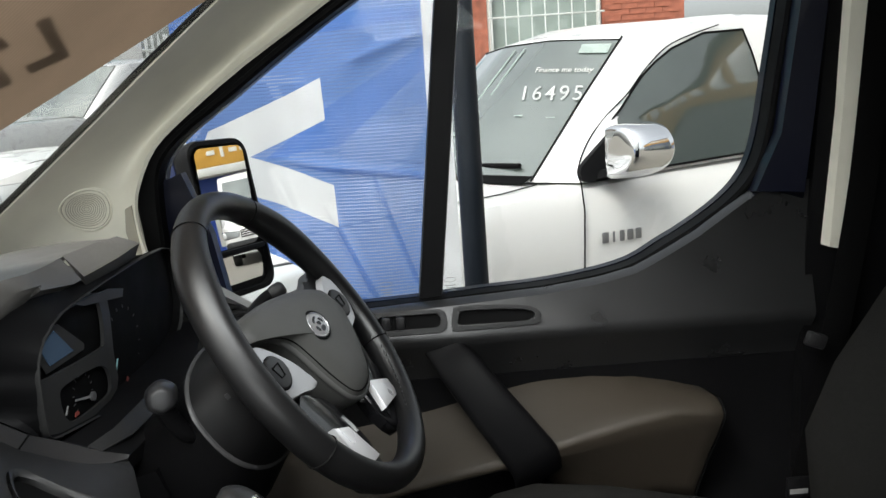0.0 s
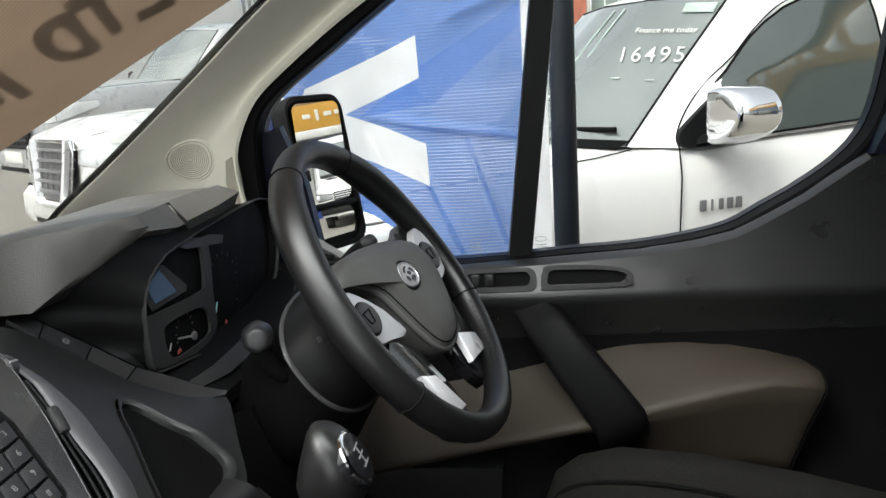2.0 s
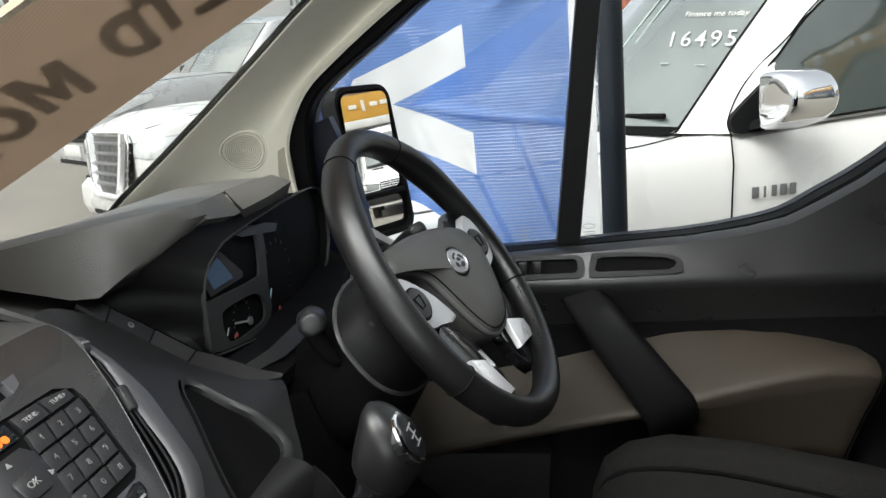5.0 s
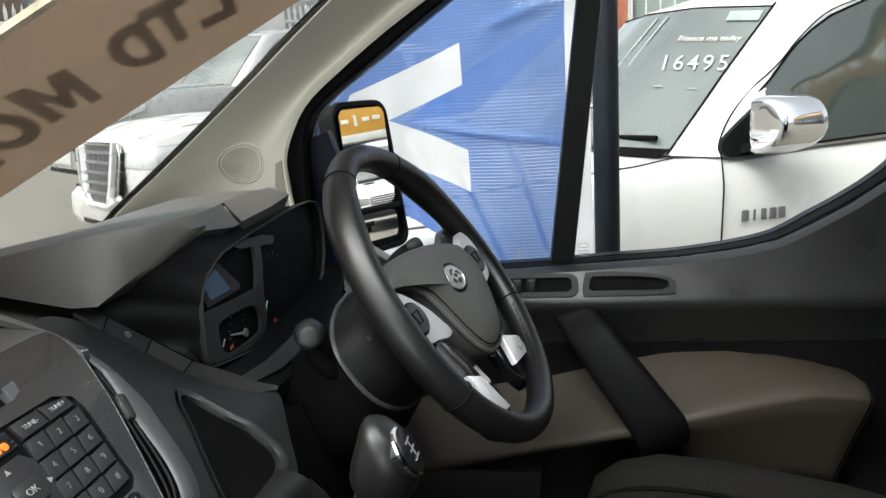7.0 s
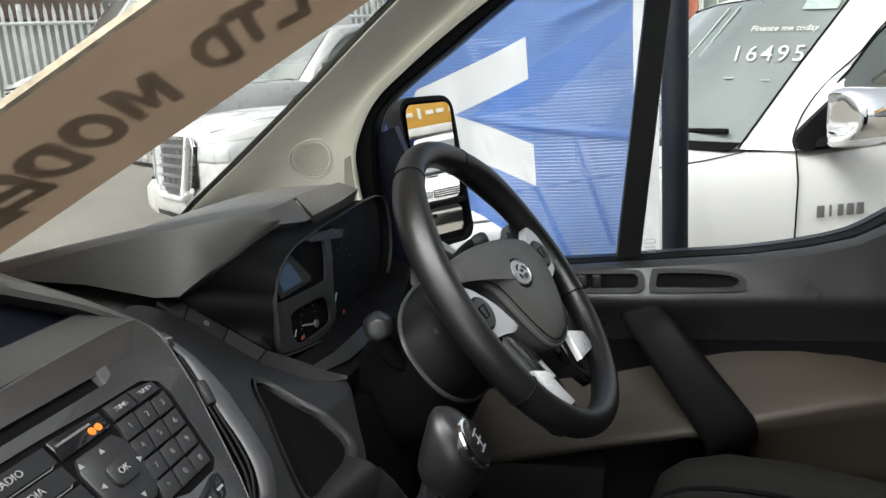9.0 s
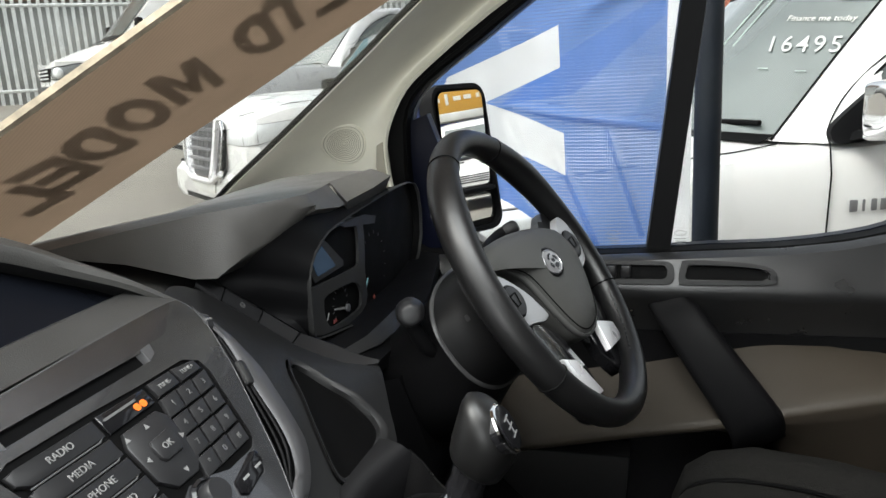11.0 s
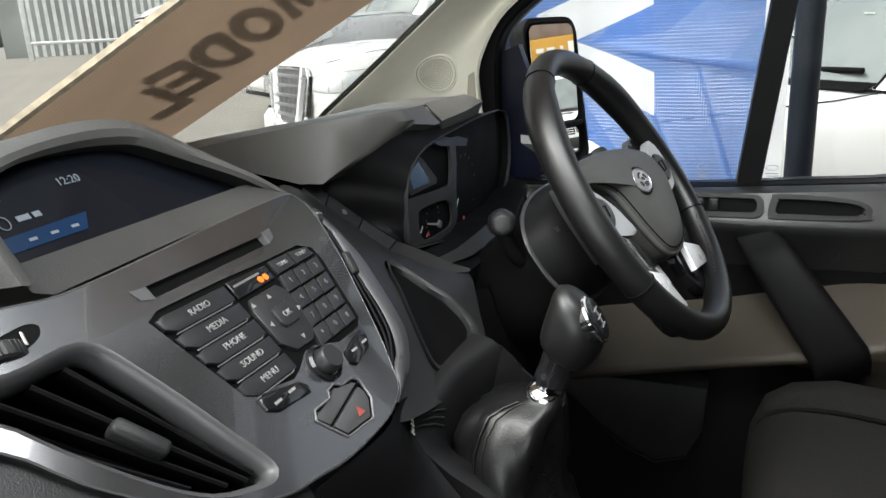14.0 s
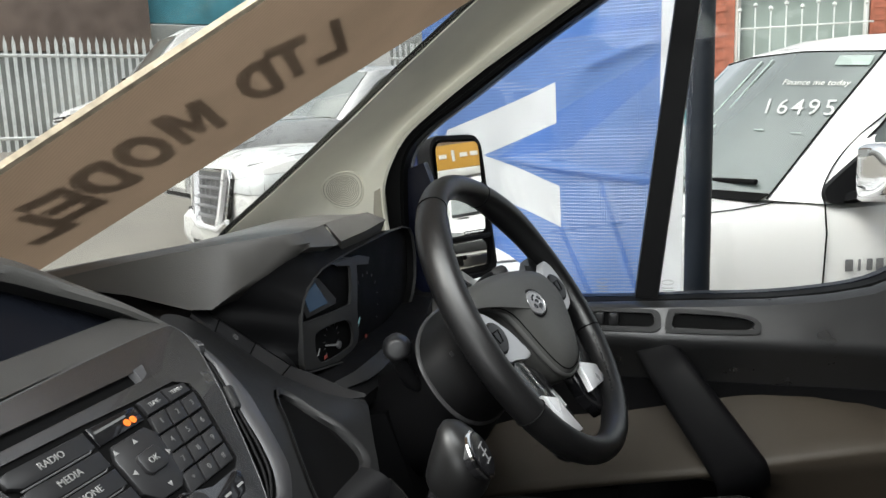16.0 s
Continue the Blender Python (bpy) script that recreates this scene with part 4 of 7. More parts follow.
fascia = part("fascia", plate(fpoly(WHOLE), [fpoly(SLOT), fpoly(KEYPAD), fpoly(HAZ), fpoly(VENT_O), fpoly(WHEEL_H)], FM @ Matrix.Translation((0, 0, -0.006)), 0.006), FASCIA, stack, "grey metallic fascia panel")
part("fascia_edge", loft([[fas(y, s, -0.006) for y, s in grow(WHOLE, -0.0004)], [fas(y, s, -0.0010) for y, s in grow(WHOLE, -0.0008)], [fas(y, s, 0.0003) for y, s in WHOLE], [fas(y, s, -0.0002) for y, s in grow(WHOLE, 0.0012)]], True, False), SATINGREY, stack, "", 70)
part("vent_frame", loft([[fas(p[0] + (q[0] - p[0]) * u, p[1] + (q[1] - p[1]) * u, h) for p, q in zip(VENT_O, VENT_I)] for u, h in ((0.0, 0.0002), (0.25, -0.0002), (0.55, -0.0018), (0.85, -0.0055), (1.0, -0.011), (1.0, -0.02))], True, False), SATINGREY, stack, "rounded vent frame", 80)
part("disc_slot", fp(SLOT, -0.0064, 0.0012), RUBBER, stack, "dark disc slot")
part("slot_chamfer", loft([[fas(0.074, 0.019, 0.0005), fas(0.086, 0.018, 0.0005), fas(0.083, 0.0265, 0.0005), fas(0.074, 0.030, 0.0005)], [fas(0.072, 0.019, -0.005), fas(0.078, 0.0195, -0.002), fas(0.078, 0.027, -0.002), fas(0.072, 0.030, -0.005)]]), SATINGREY, stack)
part("slot_chamfer", loft([[fas(-0.060, 0.019, 0.0005), fas(-0.074, 0.018, 0.0005), fas(-0.071, 0.0265, 0.0005), fas(-0.060, 0.030, 0.0005)], [fas(-0.058, 0.019, -0.005), fas(-0.066, 0.0195, -0.002), fas(-0.066, 0.027, -0.002), fas(-0.058, 0.030, -0.005)]]), SATINGREY, stack)
keys = part("keypad_base", fp(KEYPAD, -0.008, 0.0055), RUBBER, stack)
# left column of five keys
words = ["RADIO", "MEDIA", "PHONE", "SOUND", "MENU"]
for i, wd in enumerate(words):
    s0 = 0.0425 + i * 0.0163
    yl, yr = -0.0745 + i * 0.0038, -0.0035 + i * 0.0004
    q = [(yl, s0 + 0.001), (yl + 0.008, s0), (yr, s0 + 0.001), (yr, s0 + 0.0148), (yl + 0.010, s0 + 0.0140), (yl + 0.002, s0 + 0.009)]
    k = part("radio_key", fp(q, -0.003, 0.0045, 0.0012), BUTTON, stack)
    lettering("key_word", wd, 0.0070, FM @ Matrix.Translation(((yl + yr) / 2 + 0.002, -(s0 + 0.0072), 0.0018)), PRINT, k)
    part("key_edge", tube([fas(yl + 0.008, s0 + 0.0150, 0.0005), fas(yr - 0.006, s0 + 0.0158, 0.0005), fas(yr, s0 + 0.012, 0.0005)], 0.0006, 6), EDGE, k)
# number keys
num = ["1", "2", "3", "4", "5", "6", "7", "8", "9", "*", "0", "#"]
for r in range(4):
    for c in range(3):
        y0 = 0.0535 + 0.0195 * c - 0.0045 * r
        s0 = 0.0580 + 0.0163 * r
        q = [(y0, s0 + 0.0005 * c), (y0 + 0.0178, s0), (y0 + 0.0135, s0 + 0.0148), (y0 - 0.0045, s0 + 0.0150)]
        k = part("number_key", fp(q, -0.003, 0.0042, 0.0012), BUTTON, stack)
        lettering("key_digit", num[3 * r + c], 0.0066, FM @ Matrix.Translation((y0 + 0.0068, -(s0 + 0.0075), 0.0015)), GAUGE, k)
for c, wd in enumerate(("TUNE-", "TUNE+")):
    y0 = 0.054 + 0.028 * c
    q = [(y0, 0.0435), (y0 + 0.026, 0.0440 + 0.003 * c), (y0 + 0.0265, 0.0560), (y0 + 0.001, 0.0562)]
    k = part("tune_key", fp(q, -0.003, 0.0042, 0.0012), BUTTON, stack)
    lettering("key_word", wd, 0.0050, FM @ Matrix.Translation((y0 + 0.013, -0.0503, 0.0015)), PRINT, k)
# lamp strip and pad with the middle key
q = [(0.001, 0.0425), (0.049, 0.0440), (0.049, 0.0575), (0.001, 0.0580)]
lampk = part("airbag_lamp_panel", fp(q, -0.003, 0.0035, 0.0008), GLOSS, stack)
part("print_bar", fp([(0.004, 0.0470), (0.036, 0.0470), (0.036, 0.0488), (0.004, 0.0488)], 0.0006, 0.0004), GAUGE, lampk)
for yy in (0.033, 0.0395):
    part("lamp", lathe([(0.0029, 0.0), (0.0029, 0.0006), (0.0, 0.0008)], FM @ Matrix.Translation((yy, -0.0530, 0.0006)), 14), ORANGE, lampk, "glowing orange airbag lamp")
padp = [(0.008, 0.062), (0.043, 0.062), (0.049, 0.070), (0.047, 0.104), (0.034, 0.114), (0.012, 0.113), (0.002, 0.102), (0.002, 0.072)]
pad = part("arrow_pad", fp(padp, -0.003, 0.004, 0.0015), BUTTON, stack)
okk = part("ok_key", fp([(0.017, 0.078), (0.035, 0.077), (0.038, 0.081), (0.038, 0.091), (0.035, 0.095), (0.018, 0.095), (0.015, 0.091), (0.015, 0.081)], 0.0005, 0.0035, 0.0012), BUTTON, stack)
lettering("key_word", "OK", 0.0068, FM @ Matrix.Translation((0.0265, -0.0862, 0.0043)), PRINT, okk)
for yy, ss, a in ((0.026, 0.068, 0), (0.026, 0.107, 180), (0.008, 0.087, 90), (0.0445, 0.087, 270), (0.006, 0.068, 0)):
    tri_ = [(0.0026 * math.sin(radians(t)), 0.0026 * math.cos(radians(t))) for t in (0, 120, 240)]
    part("arrow", prism(tri_, FM @ Matrix.Translation((yy, -ss, 0.0012)) @ pose(0, 0, 0, 0, 0, a), 0.0004), PRINT, pad)
# volume knob
part("knob_collar", lathe([(0.0155, -0.003), (0.0155, 0.002), (0.0130, 0.0036), (0.0118, 0.002)], FM @ Matrix.Translation((0.024, -0.133, 0)), 28), GLOSS, stack)
part("volume_knob", lathe([(0.0108, 0.0), (0.0104, 0.009), (0.0092, 0.0108), (0.0, 0.0110)], FM @ Matrix.Translation((0.024, -0.133, 0.001)), 28), BUTTON, stack, "round black volume knob")
# phone keys
for q, w in (([(0.049, 0.137), (0.082, 0.129), (0.088, 0.131), (0.086, 0.139), (0.078, 0.147), (0.052, 0.151), (0.046, 0.146)], "r"), ([(-0.053, 0.124), (-0.046, 0.122), (-0.012, 0.131), (-0.007, 0.137), (-0.009, 0.143), (-0.044, 0.139), (-0.053, 0.133)], "l")):
    k = part("phone_key", fp(q, -0.004, 0.0065, 0.002), GLOSS, stack)
    cy, cs = sum(p[0] for p in q) / len(q), sum(p[1] for p in q) / len(q)
    for d in (-0.009, 0.008):
        part("symbol", fp([(cy + d - 0.004, cs - 0.0008), (cy + d + 0.004, cs - 0.0008), (cy + d + 0.004, cs + 0.0012), (cy + d - 0.004, cs + 0.0012)], 0.0026, 0.0003), PRINT, k)
# hazard switch panel
part("switch_well", fp(HAZ, -0.009, 0.003), RUBBER, stack)
hz = part("hazard_switch", fp([(-0.013, 0.1715), (0.036, 0.1630), (0.0385, 0.168), (0.036, 0.176), (0.024, 0.186), (-0.007, 0.1825)], -0.006, 0.006, 0.0015), SWITCHGREY, stack, "grey hazard switch with a red triangle")
part("switch_blank", fp([(-0.021, 0.160), (-0.016, 0.156), (0.003, 0.157), (0.008, 0.152), (0.015, 0.1515), (0.021, 0.156), (0.034, 0.157), (0.0375, 0.1605), (-0.0145, 0.1695)], -0.006, 0.006, 0.0015), SWITCHGREY, stack)
part("hazard_triangle", fp([(0.0135, 0.1800), (0.0225, 0.1800), (0.018, 0.1725)], 0.0002, 0.0005), RED, hz)
wr = [fas(y, s, 0.0006) for y, s in HAZ]
part("switch_rim", tube(wr + wr[:1], 0.0009, 6, False), EDGE, stack)
# right-hand vent: a slot with slats beside the fascia
rvo = [(0.1545, 0.004), (0.165, 0.021), (0.173, 0.052), (0.172, 0.084), (0.161, 0.121), (0.150, 0.150), (0.135, 0.168), (0.108, 0.184), (0.060, 0.1945), (0.0745, 0.1865), (0.0865, 0.1715), (0.1005, 0.1495), (0.1135, 0.1245), (0.1265, 0.0975), (0.1385, 0.0715), (0.1465, 0.0495), (0.1525, 0.0305), (0.1535, 0.012)]
vin = [(0.1540, 0.012), (0.1555, 0.030), (0.1565, 0.043), (0.156, 0.050), (0.147, 0.080), (0.139, 0.107), (0.133, 0.128), (0.122, 0.150), (0.105, 0.166), (0.0895, 0.172), (0.0755, 0.187), (0.060, 0.1940)]
vout = [(0.158, 0.006), (0.166, 0.023), (0.170, 0.035), (0.173, 0.052), (0.172, 0.084), (0.166, 0.105), (0.158, 0.130), (0.147, 0.155), (0.130, 0.171), (0.112, 0.182), (0.090, 0.189), (0.062, 0.1965)]
vin = smooth_poly([(y, s, 0) for y, s in vin], 3, False)
vout = smooth_poly([(y, s, 0) for y, s in vout], 3, False)
band = [[fas(a[0], a[1], -0.02), fas(a[0], a[1], -0.002), fas(a[0] + 0.12 * (b[0] - a[0]), a[1] + 0.12 * (b[1] - a[1]), 0.0), fas((a[0] + b[0]) / 2, (a[1] + b[1]) / 2, -0.0005), fas(b[0], b[1], -0.005), fas(b[0], b[1], -0.022)] for a, b in zip(vin, vout)]
part("side_vent_rim", sheet(band), SATINGREY, stack, "grey rim of the driver's vent", 50)
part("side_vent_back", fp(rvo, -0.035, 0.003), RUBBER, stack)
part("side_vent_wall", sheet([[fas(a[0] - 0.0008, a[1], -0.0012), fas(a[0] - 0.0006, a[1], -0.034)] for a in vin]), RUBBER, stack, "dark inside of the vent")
slot_l = smooth_poly([(0.1500, 0.040, 0), (0.146, 0.049, 0), (0.138, 0.071, 0), (0.126, 0.097, 0), (0.113, 0.124, 0), (0.100, 0.149, 0), (0.087, 0.170, 0)], 3, False)
slot_r = smooth_poly([(0.1555, 0.043, 0), (0.1535, 0.054, 0), (0.147, 0.080, 0), (0.139, 0.107, 0), (0.132, 0.130, 0), (0.120, 0.151, 0), (0.0905, 0.1715, 0)], 3, False)
for k in range(3):
    u = (k + 0.8) / 3.6
    part("vent_slat", tube([fas(a[0] + (b[0] - a[0]) * u, a[1] + (b[1] - a[1]) * u, -0.004 + 0.0012 * k) for a, b in zip(slot_l, slot_r)], 0.0013, 6), BLACK, stack)
part("vent_tab", rbox((0.009, 0.024, 0.010), FM @ Matrix.Translation((0.1440, -0.080, -0.002)) @ pose(0, 0, 0, 0, 0, -24), 0.003), BLACK2, stack)
vw = part("vent_wheel", lathe([(0.010, -0.005), (0.012, -0.003), (0.012, 0.003), (0.010, 0.005)], FM @ Matrix.Translation((0.157, -0.026, -0.010)) @ pose(0, 0, 0, 90, 0, 75), 20), BUTTON, stack)
part("wheel_mark", rbox((0.0022, 0.007, 0.0015), FM @ Matrix.Translation((0.157, -0.026, 0.002)) @ pose(0, 0, 0, 0, 0, 75), 0.0005), EDGE, vw)
# left-hand vent, larger, with slats
part("vent_back", fp(VENT_I, -0.055, 0.003), RUBBER, stack)
part("vent_wall", loft([[fas(y, s, -0.018) for y, s in VENT_I], [fas(y, s, -0.055) for y, s in VENT_I]], True, False), RUBBER, stack)
for a, b in (((-0.138, 0.040), (-0.086, 0.157)), ((-0.161, 0.040), (-0.093, 0.158)), ((-0.183, 0.038), (-0.107, 0.152)), ((-0.205, 0.036), (-0.128, 0.139)), ((-0.230, 0.034), (-0.158, 0.100))):
    a, b = Vector(a), Vector(b)
    bl = []
    for u in (0, 0.25, 0.5, 0.75, 1):
        p = a.lerp(b, u)
        bl.append([fas(p.x + dx, p.y + dy, h) for dx, dy, h in ((0, 0, -0.0115), (0.0010, -0.0006, -0.0100), (0.0022, -0.0014, -0.0104), (0.0070, -0.0040, -0.030), (0.0050, -0.0030, -0.031))])
    part("vent_slat", loft(bl), BLACK, stack, "", 50)
tabm = FM @ Matrix.Translation((-0.1335, -0.098, -0.008)) @ pose(0, 0, 0, 0, 0, 28)
part("vent_tab", rbox((0.011, 0.036, 0.014), tabm, 0.0035, 3), BLACK2, stack)
part("wheel_well", loft([[fas(y, s, -0.0005) for y, s in WHEEL_H], [fas(y, s, -0.022) for y, s in WHEEL_H]]), RUBBER, stack)
WHM = FM @ Matrix.Translation((-0.166, -0.0185, -0.0135)) @ pose(0, 0, 0, 0, 0, -14) @ pose(0, 0, 0, 90)
tw_ = part("thumb_wheel", lathe([(0.0, -0.0055), (0.0165, -0.0055), (0.0180, -0.004), (0.0180, 0.004), (0.0165, 0.0055), (0.0, 0.0055)], WHM, 36), BUTTON, stack, "ribbed vent thumb wheel")
part("wheel_rib", join(*[rbox((0.0012, 0.0010, 0.0085), WHM @ pose(0.0181 * math.cos(a), 0.0181 * math.sin(a), 0, 0, 0, math.degrees(a)), 0.0003) for a in (2 * math.pi * q / 36 for q in range(36))]), BLACK2, tw_)
part("wheel_mark", rbox((0.0022, 0.0085, 0.0012), FM @ Matrix.Translation((-0.1525, -0.0170, 0.0010)) @ pose(0, 0, 0, 0, 40, -14), 0.0004), STITCH, tw_)
# panel below the left vent
part("lower_panel", loft([[fas(-0.40, 0.0, -0.006), fas(-0.33, 0.0, -0.005), fas(-0.205, 0.058, -0.005), fas(-0.130, 0.154, -0.005), fas(-0.06, 0.183, -0.007)], [fas(-0.40, 0.10, -0.01), fas(-0.33, 0.12, -0.002), fas(-0.21, 0.15, -0.003), fas(-0.13, 0.21, -0.004), fas(-0.06, 0.225, -0.02)], [fas(-0.40, 0.30, -0.08), fas(-0.33, 0.32, -0.06), fas(-0.21, 0.34, -0.06), fas(-0.13, 0.36, -0.06), fas(-0.06, 0.36, -0.08)]], False), BLACK2, stack, "charcoal panel below the vent")

# screen pod
pod = thing("display_pod", "arched dark grey dashboard pod with a small display", "display")
LIP = [(-0.478, 0.150, 1.316), (-0.492, 0.118, 1.340), (-0.512, 0.080, 1.363), (-0.528, 0.048, 1.382), (-0.535, 0.028, 1.389), (-0.540, -0.005, 1.392), (-0.540, -0.047, 1.391), (-0.530, -0.086, 1.388), (-0.515, -0.115, 1.382), (-0.500, -0.129, 1.368), (-0.486, -0.133, 1.351), (-0.474, -0.130, 1.328)]
LIP = [Vector(p) for p in smooth_poly(LIP, 3, False)]
n_ = len(LIP)
outer_r, lip_r, in1, in2 = [], [], [], []
for i, p in enumerate(LIP):
    u = i / (n_ - 1)
    c = Vector((p.x, 0.01, 1.33))
    d = (p - c)
    d.x = 0
    d = d.normalized()
    lip_r.append(p)
    outer_r.append(p + d * 0.012 + Vector((-0.012, 0, 0.001)))
    in1.append(p - d * 0.006 + Vector((-0.004, 0, 0)))
    q = p - d * 0.011
    in2.append(Vector((-0.5 - 0.85 * (q.z - 1.316), q.y, q.z)))
back_r = [Vector((-0.70, 0.01 + (p.y - 0.01) * 1.15, 1.285 + (p.z - 1.316) * 0.75)) for p in LIP]
part("pod_shell", sheet([back_r, [a.lerp(b, 0.6) + Vector((0, 0, 0.012)) for a, b in zip(back_r, outer_r)], outer_r, [o.lerp(l_, 0.6) + Vector((0.004, 0, 0.001)) for o, l_ in zip(outer_r, lip_r)], lip_r, in1]), POD, pod, "soft grey arched hood")
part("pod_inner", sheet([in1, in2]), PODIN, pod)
ctr = Vector((-0.502, 0.0, 1.319))
part("pod_screen", loft([in2, [ctr + (p - ctr) * 0.03 for p in in2]], False), SCREEN, pod, "dark glossy display face")
shelfp = [[Vector((-0.476, y, z + 0.0005)) for y, z in ((-0.128, 1.322), (-0.114, 1.316), (0.012, 1.3195), (0.137, 1.321), (0.150, 1.318))], [Vector((-0.500, y, z)) for y, z in ((-0.125, 1.336), (-0.112, 1.334), (0.012, 1.334), (0.120, 1.334), (0.138, 1.330))], [Vector((-0.625, y, z)) for y, z in ((-0.12, 1.296), (-0.10, 1.294), (0.012, 1.293), (0.11, 1.296), (0.132, 1.300))]]
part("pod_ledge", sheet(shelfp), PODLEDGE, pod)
SM = axes((-0.500, 0.0, 1.316), (0, 1, 0), (-0.648, 0, 0.762)) @ Matrix.Translation((0, 0, 0.0006))
part("display_bar", prism([(-0.118, 0.0255), (-0.043, 0.0262), (-0.035, 0.0390), (-0.112, 0.0365)], SM, 0.0004), SCREENBLUE, pod, "lit blue menu bar")
lettering("clock_digits", "12:20", 0.0092, SM @ Matrix.Translation((-0.029, 0.0660, 0.0002)), SCREENTEXT, pod, "", 0.0002)
for k, (w_, h_) in enumerate(((0.010, 0.0042), (0.006, 0.0042))):
    part("print_bar", prism([(-0.085 + 0.0125 * k, 0.0455), (-0.085 + 0.0125 * k + w_, 0.0455), (-0.085 + 0.0125 * k + w_, 0.0455 + h_), (-0.085 + 0.0125 * k, 0.0455 + h_)], SM, 0.0004), SCREENTEXT, pod)
part("print_bar", prism([(-0.091, 0.063), (-0.086, 0.063), (-0.086, 0.067), (-0.091, 0.067)], SM, 0.0004), SCREENTEXT, pod)
part("aerial_mark", tube([SM @ Vector((-0.095 + 0.004 * math.cos(a), 0.047 + 0.005 * math.sin(a), 0.0004)) for a in (2 * math.pi * q / 14 for q in range(15))], 0.0004, 5, False), SCREENTEXT, pod)
for k in range(3):
    part("menu_mark", prism([(-0.054 - 0.017 * k, 0.0300), (-0.048 - 0.017 * k, 0.0300), (-0.048 - 0.017 * k, 0.0322), (-0.054 - 0.017 * k, 0.0322)], SM @ Matrix.Translation((0, 0, 0.0005)), 0.0003), SCREENTEXT, pod)

# console below: cubby, gaiter plinth
cons = thing("gear_console", "black console plinth with a cubby and stitched edges", "console")


def wing_h(y, s):
    return -0.014 - float(np.interp(s, [-0.007, 0.038, 0.082, 0.161], [0.43, 0.38, 0.30, 0.01])) * (y - 0.165)


wing = [(0.150, -0.014), (0.178, -0.022), (0.215, -0.022), (0.262, -0.012), (0.279, 0.002), (0.296, 0.022), (0.309, 0.038), (0.314, 0.060), (0.314, 0.082), (0.312, 0.112), (0.318, 0.138), (0.336, 0.162), (0.320, 0.178), (0.290, 0.200), (0.262, 0.222), (0.236, 0.230), (0.196, 0.228), (0.152, 0.228), (0.100, 0.220), (0.055, 0.205), (0.075, 0.190), (0.105, 0.178), (0.128, 0.163), (0.144, 0.146), (0.155, 0.119), (0.166, 0.083), (0.167, 0.052), (0.160, 0.020), (0.152, 0.000)]
wing = [(p[0], p[1]) for p in smooth_poly([(y, s, 0) for y, s in wing], 2)]
cub_r = [(p[0], p[1]) for p in smooth_poly([(y, s, 0) for y, s in [(0.226, 0.103), (0.254, 0.091), (0.264, 0.102), (0.261, 0.135), (0.263, 0.165), (0.265, 0.196), (0.254, 0.211), (0.222, 0.215), (0.162, 0.211), (0.151, 0.203), (0.154, 0.189), (0.178, 0.152), (0.205, 0.123)]], 3)]
cub_i = [(0.208 + (y - 0.208) * 0.88, 0.155 + (s - 0.155) * 0.88) for y, s in cub_r]
wb = bmesh.new()
es = []
for lp in (wing, cub_r):
    vs = [wb.verts.new((y, -s, 0)) for y, s in lp]
    es += [wb.edges.new((vs[i], vs[(i + 1) % len(vs)])) for i in range(len(vs))]
bmesh.ops.triangle_fill(wb, use_beauty=True, use_dissolve=False, edges=es)
bmesh.ops.subdivide_edges(wb, edges=[e for e in wb.edges if e.calc_length() > 0.02], cuts=2, use_grid_fill=True)
for v in wb.verts:
    y, s = v.co.x, -v.co.y
    v.co = fas(y, s, wing_h(y, s))
part("dash_wing", wb, BLACK2, cons, "sloping charcoal wing of the dashboard", 70)
CH_ = lambda lp, d: [fas(y, s, wing_h(y, s) + d) for y, s in lp]
part("cubby_rim", loft([CH_(grow(cub_r, -0.004), -0.001), CH_(grow(cub_r, -0.001), 0.003), CH_(cub_r, 0.0042), CH_([((a[0] + b[0]) / 2, (a[1] + b[1]) / 2) for a, b in zip(cub_r, cub_i)], 0.0040), CH_(cub_i, 0.0005), CH_(cub_i, -0.010)], True, False), BLACK2, cons, "rounded rim of the cubby", 45)
# well darkened by its material, so the recess's shade is in the colour
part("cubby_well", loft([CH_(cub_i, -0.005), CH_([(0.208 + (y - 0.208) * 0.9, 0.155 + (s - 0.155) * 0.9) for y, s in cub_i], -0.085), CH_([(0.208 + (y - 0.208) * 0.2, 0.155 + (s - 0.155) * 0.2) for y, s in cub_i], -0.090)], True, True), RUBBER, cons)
part("cubby_divider", loft([[fas(0.168, 0.186, -0.03), fas(0.176, 0.199, -0.03), fas(0.174, 0.201, -0.06), fas(0.166, 0.188, -0.06)], [fas(0.228, 0.160, -0.028), fas(0.234, 0.176, -0.028), fas(0.232, 0.178, -0.06), fas(0.226, 0.162, -0.06)]]), BLACK2, cons)
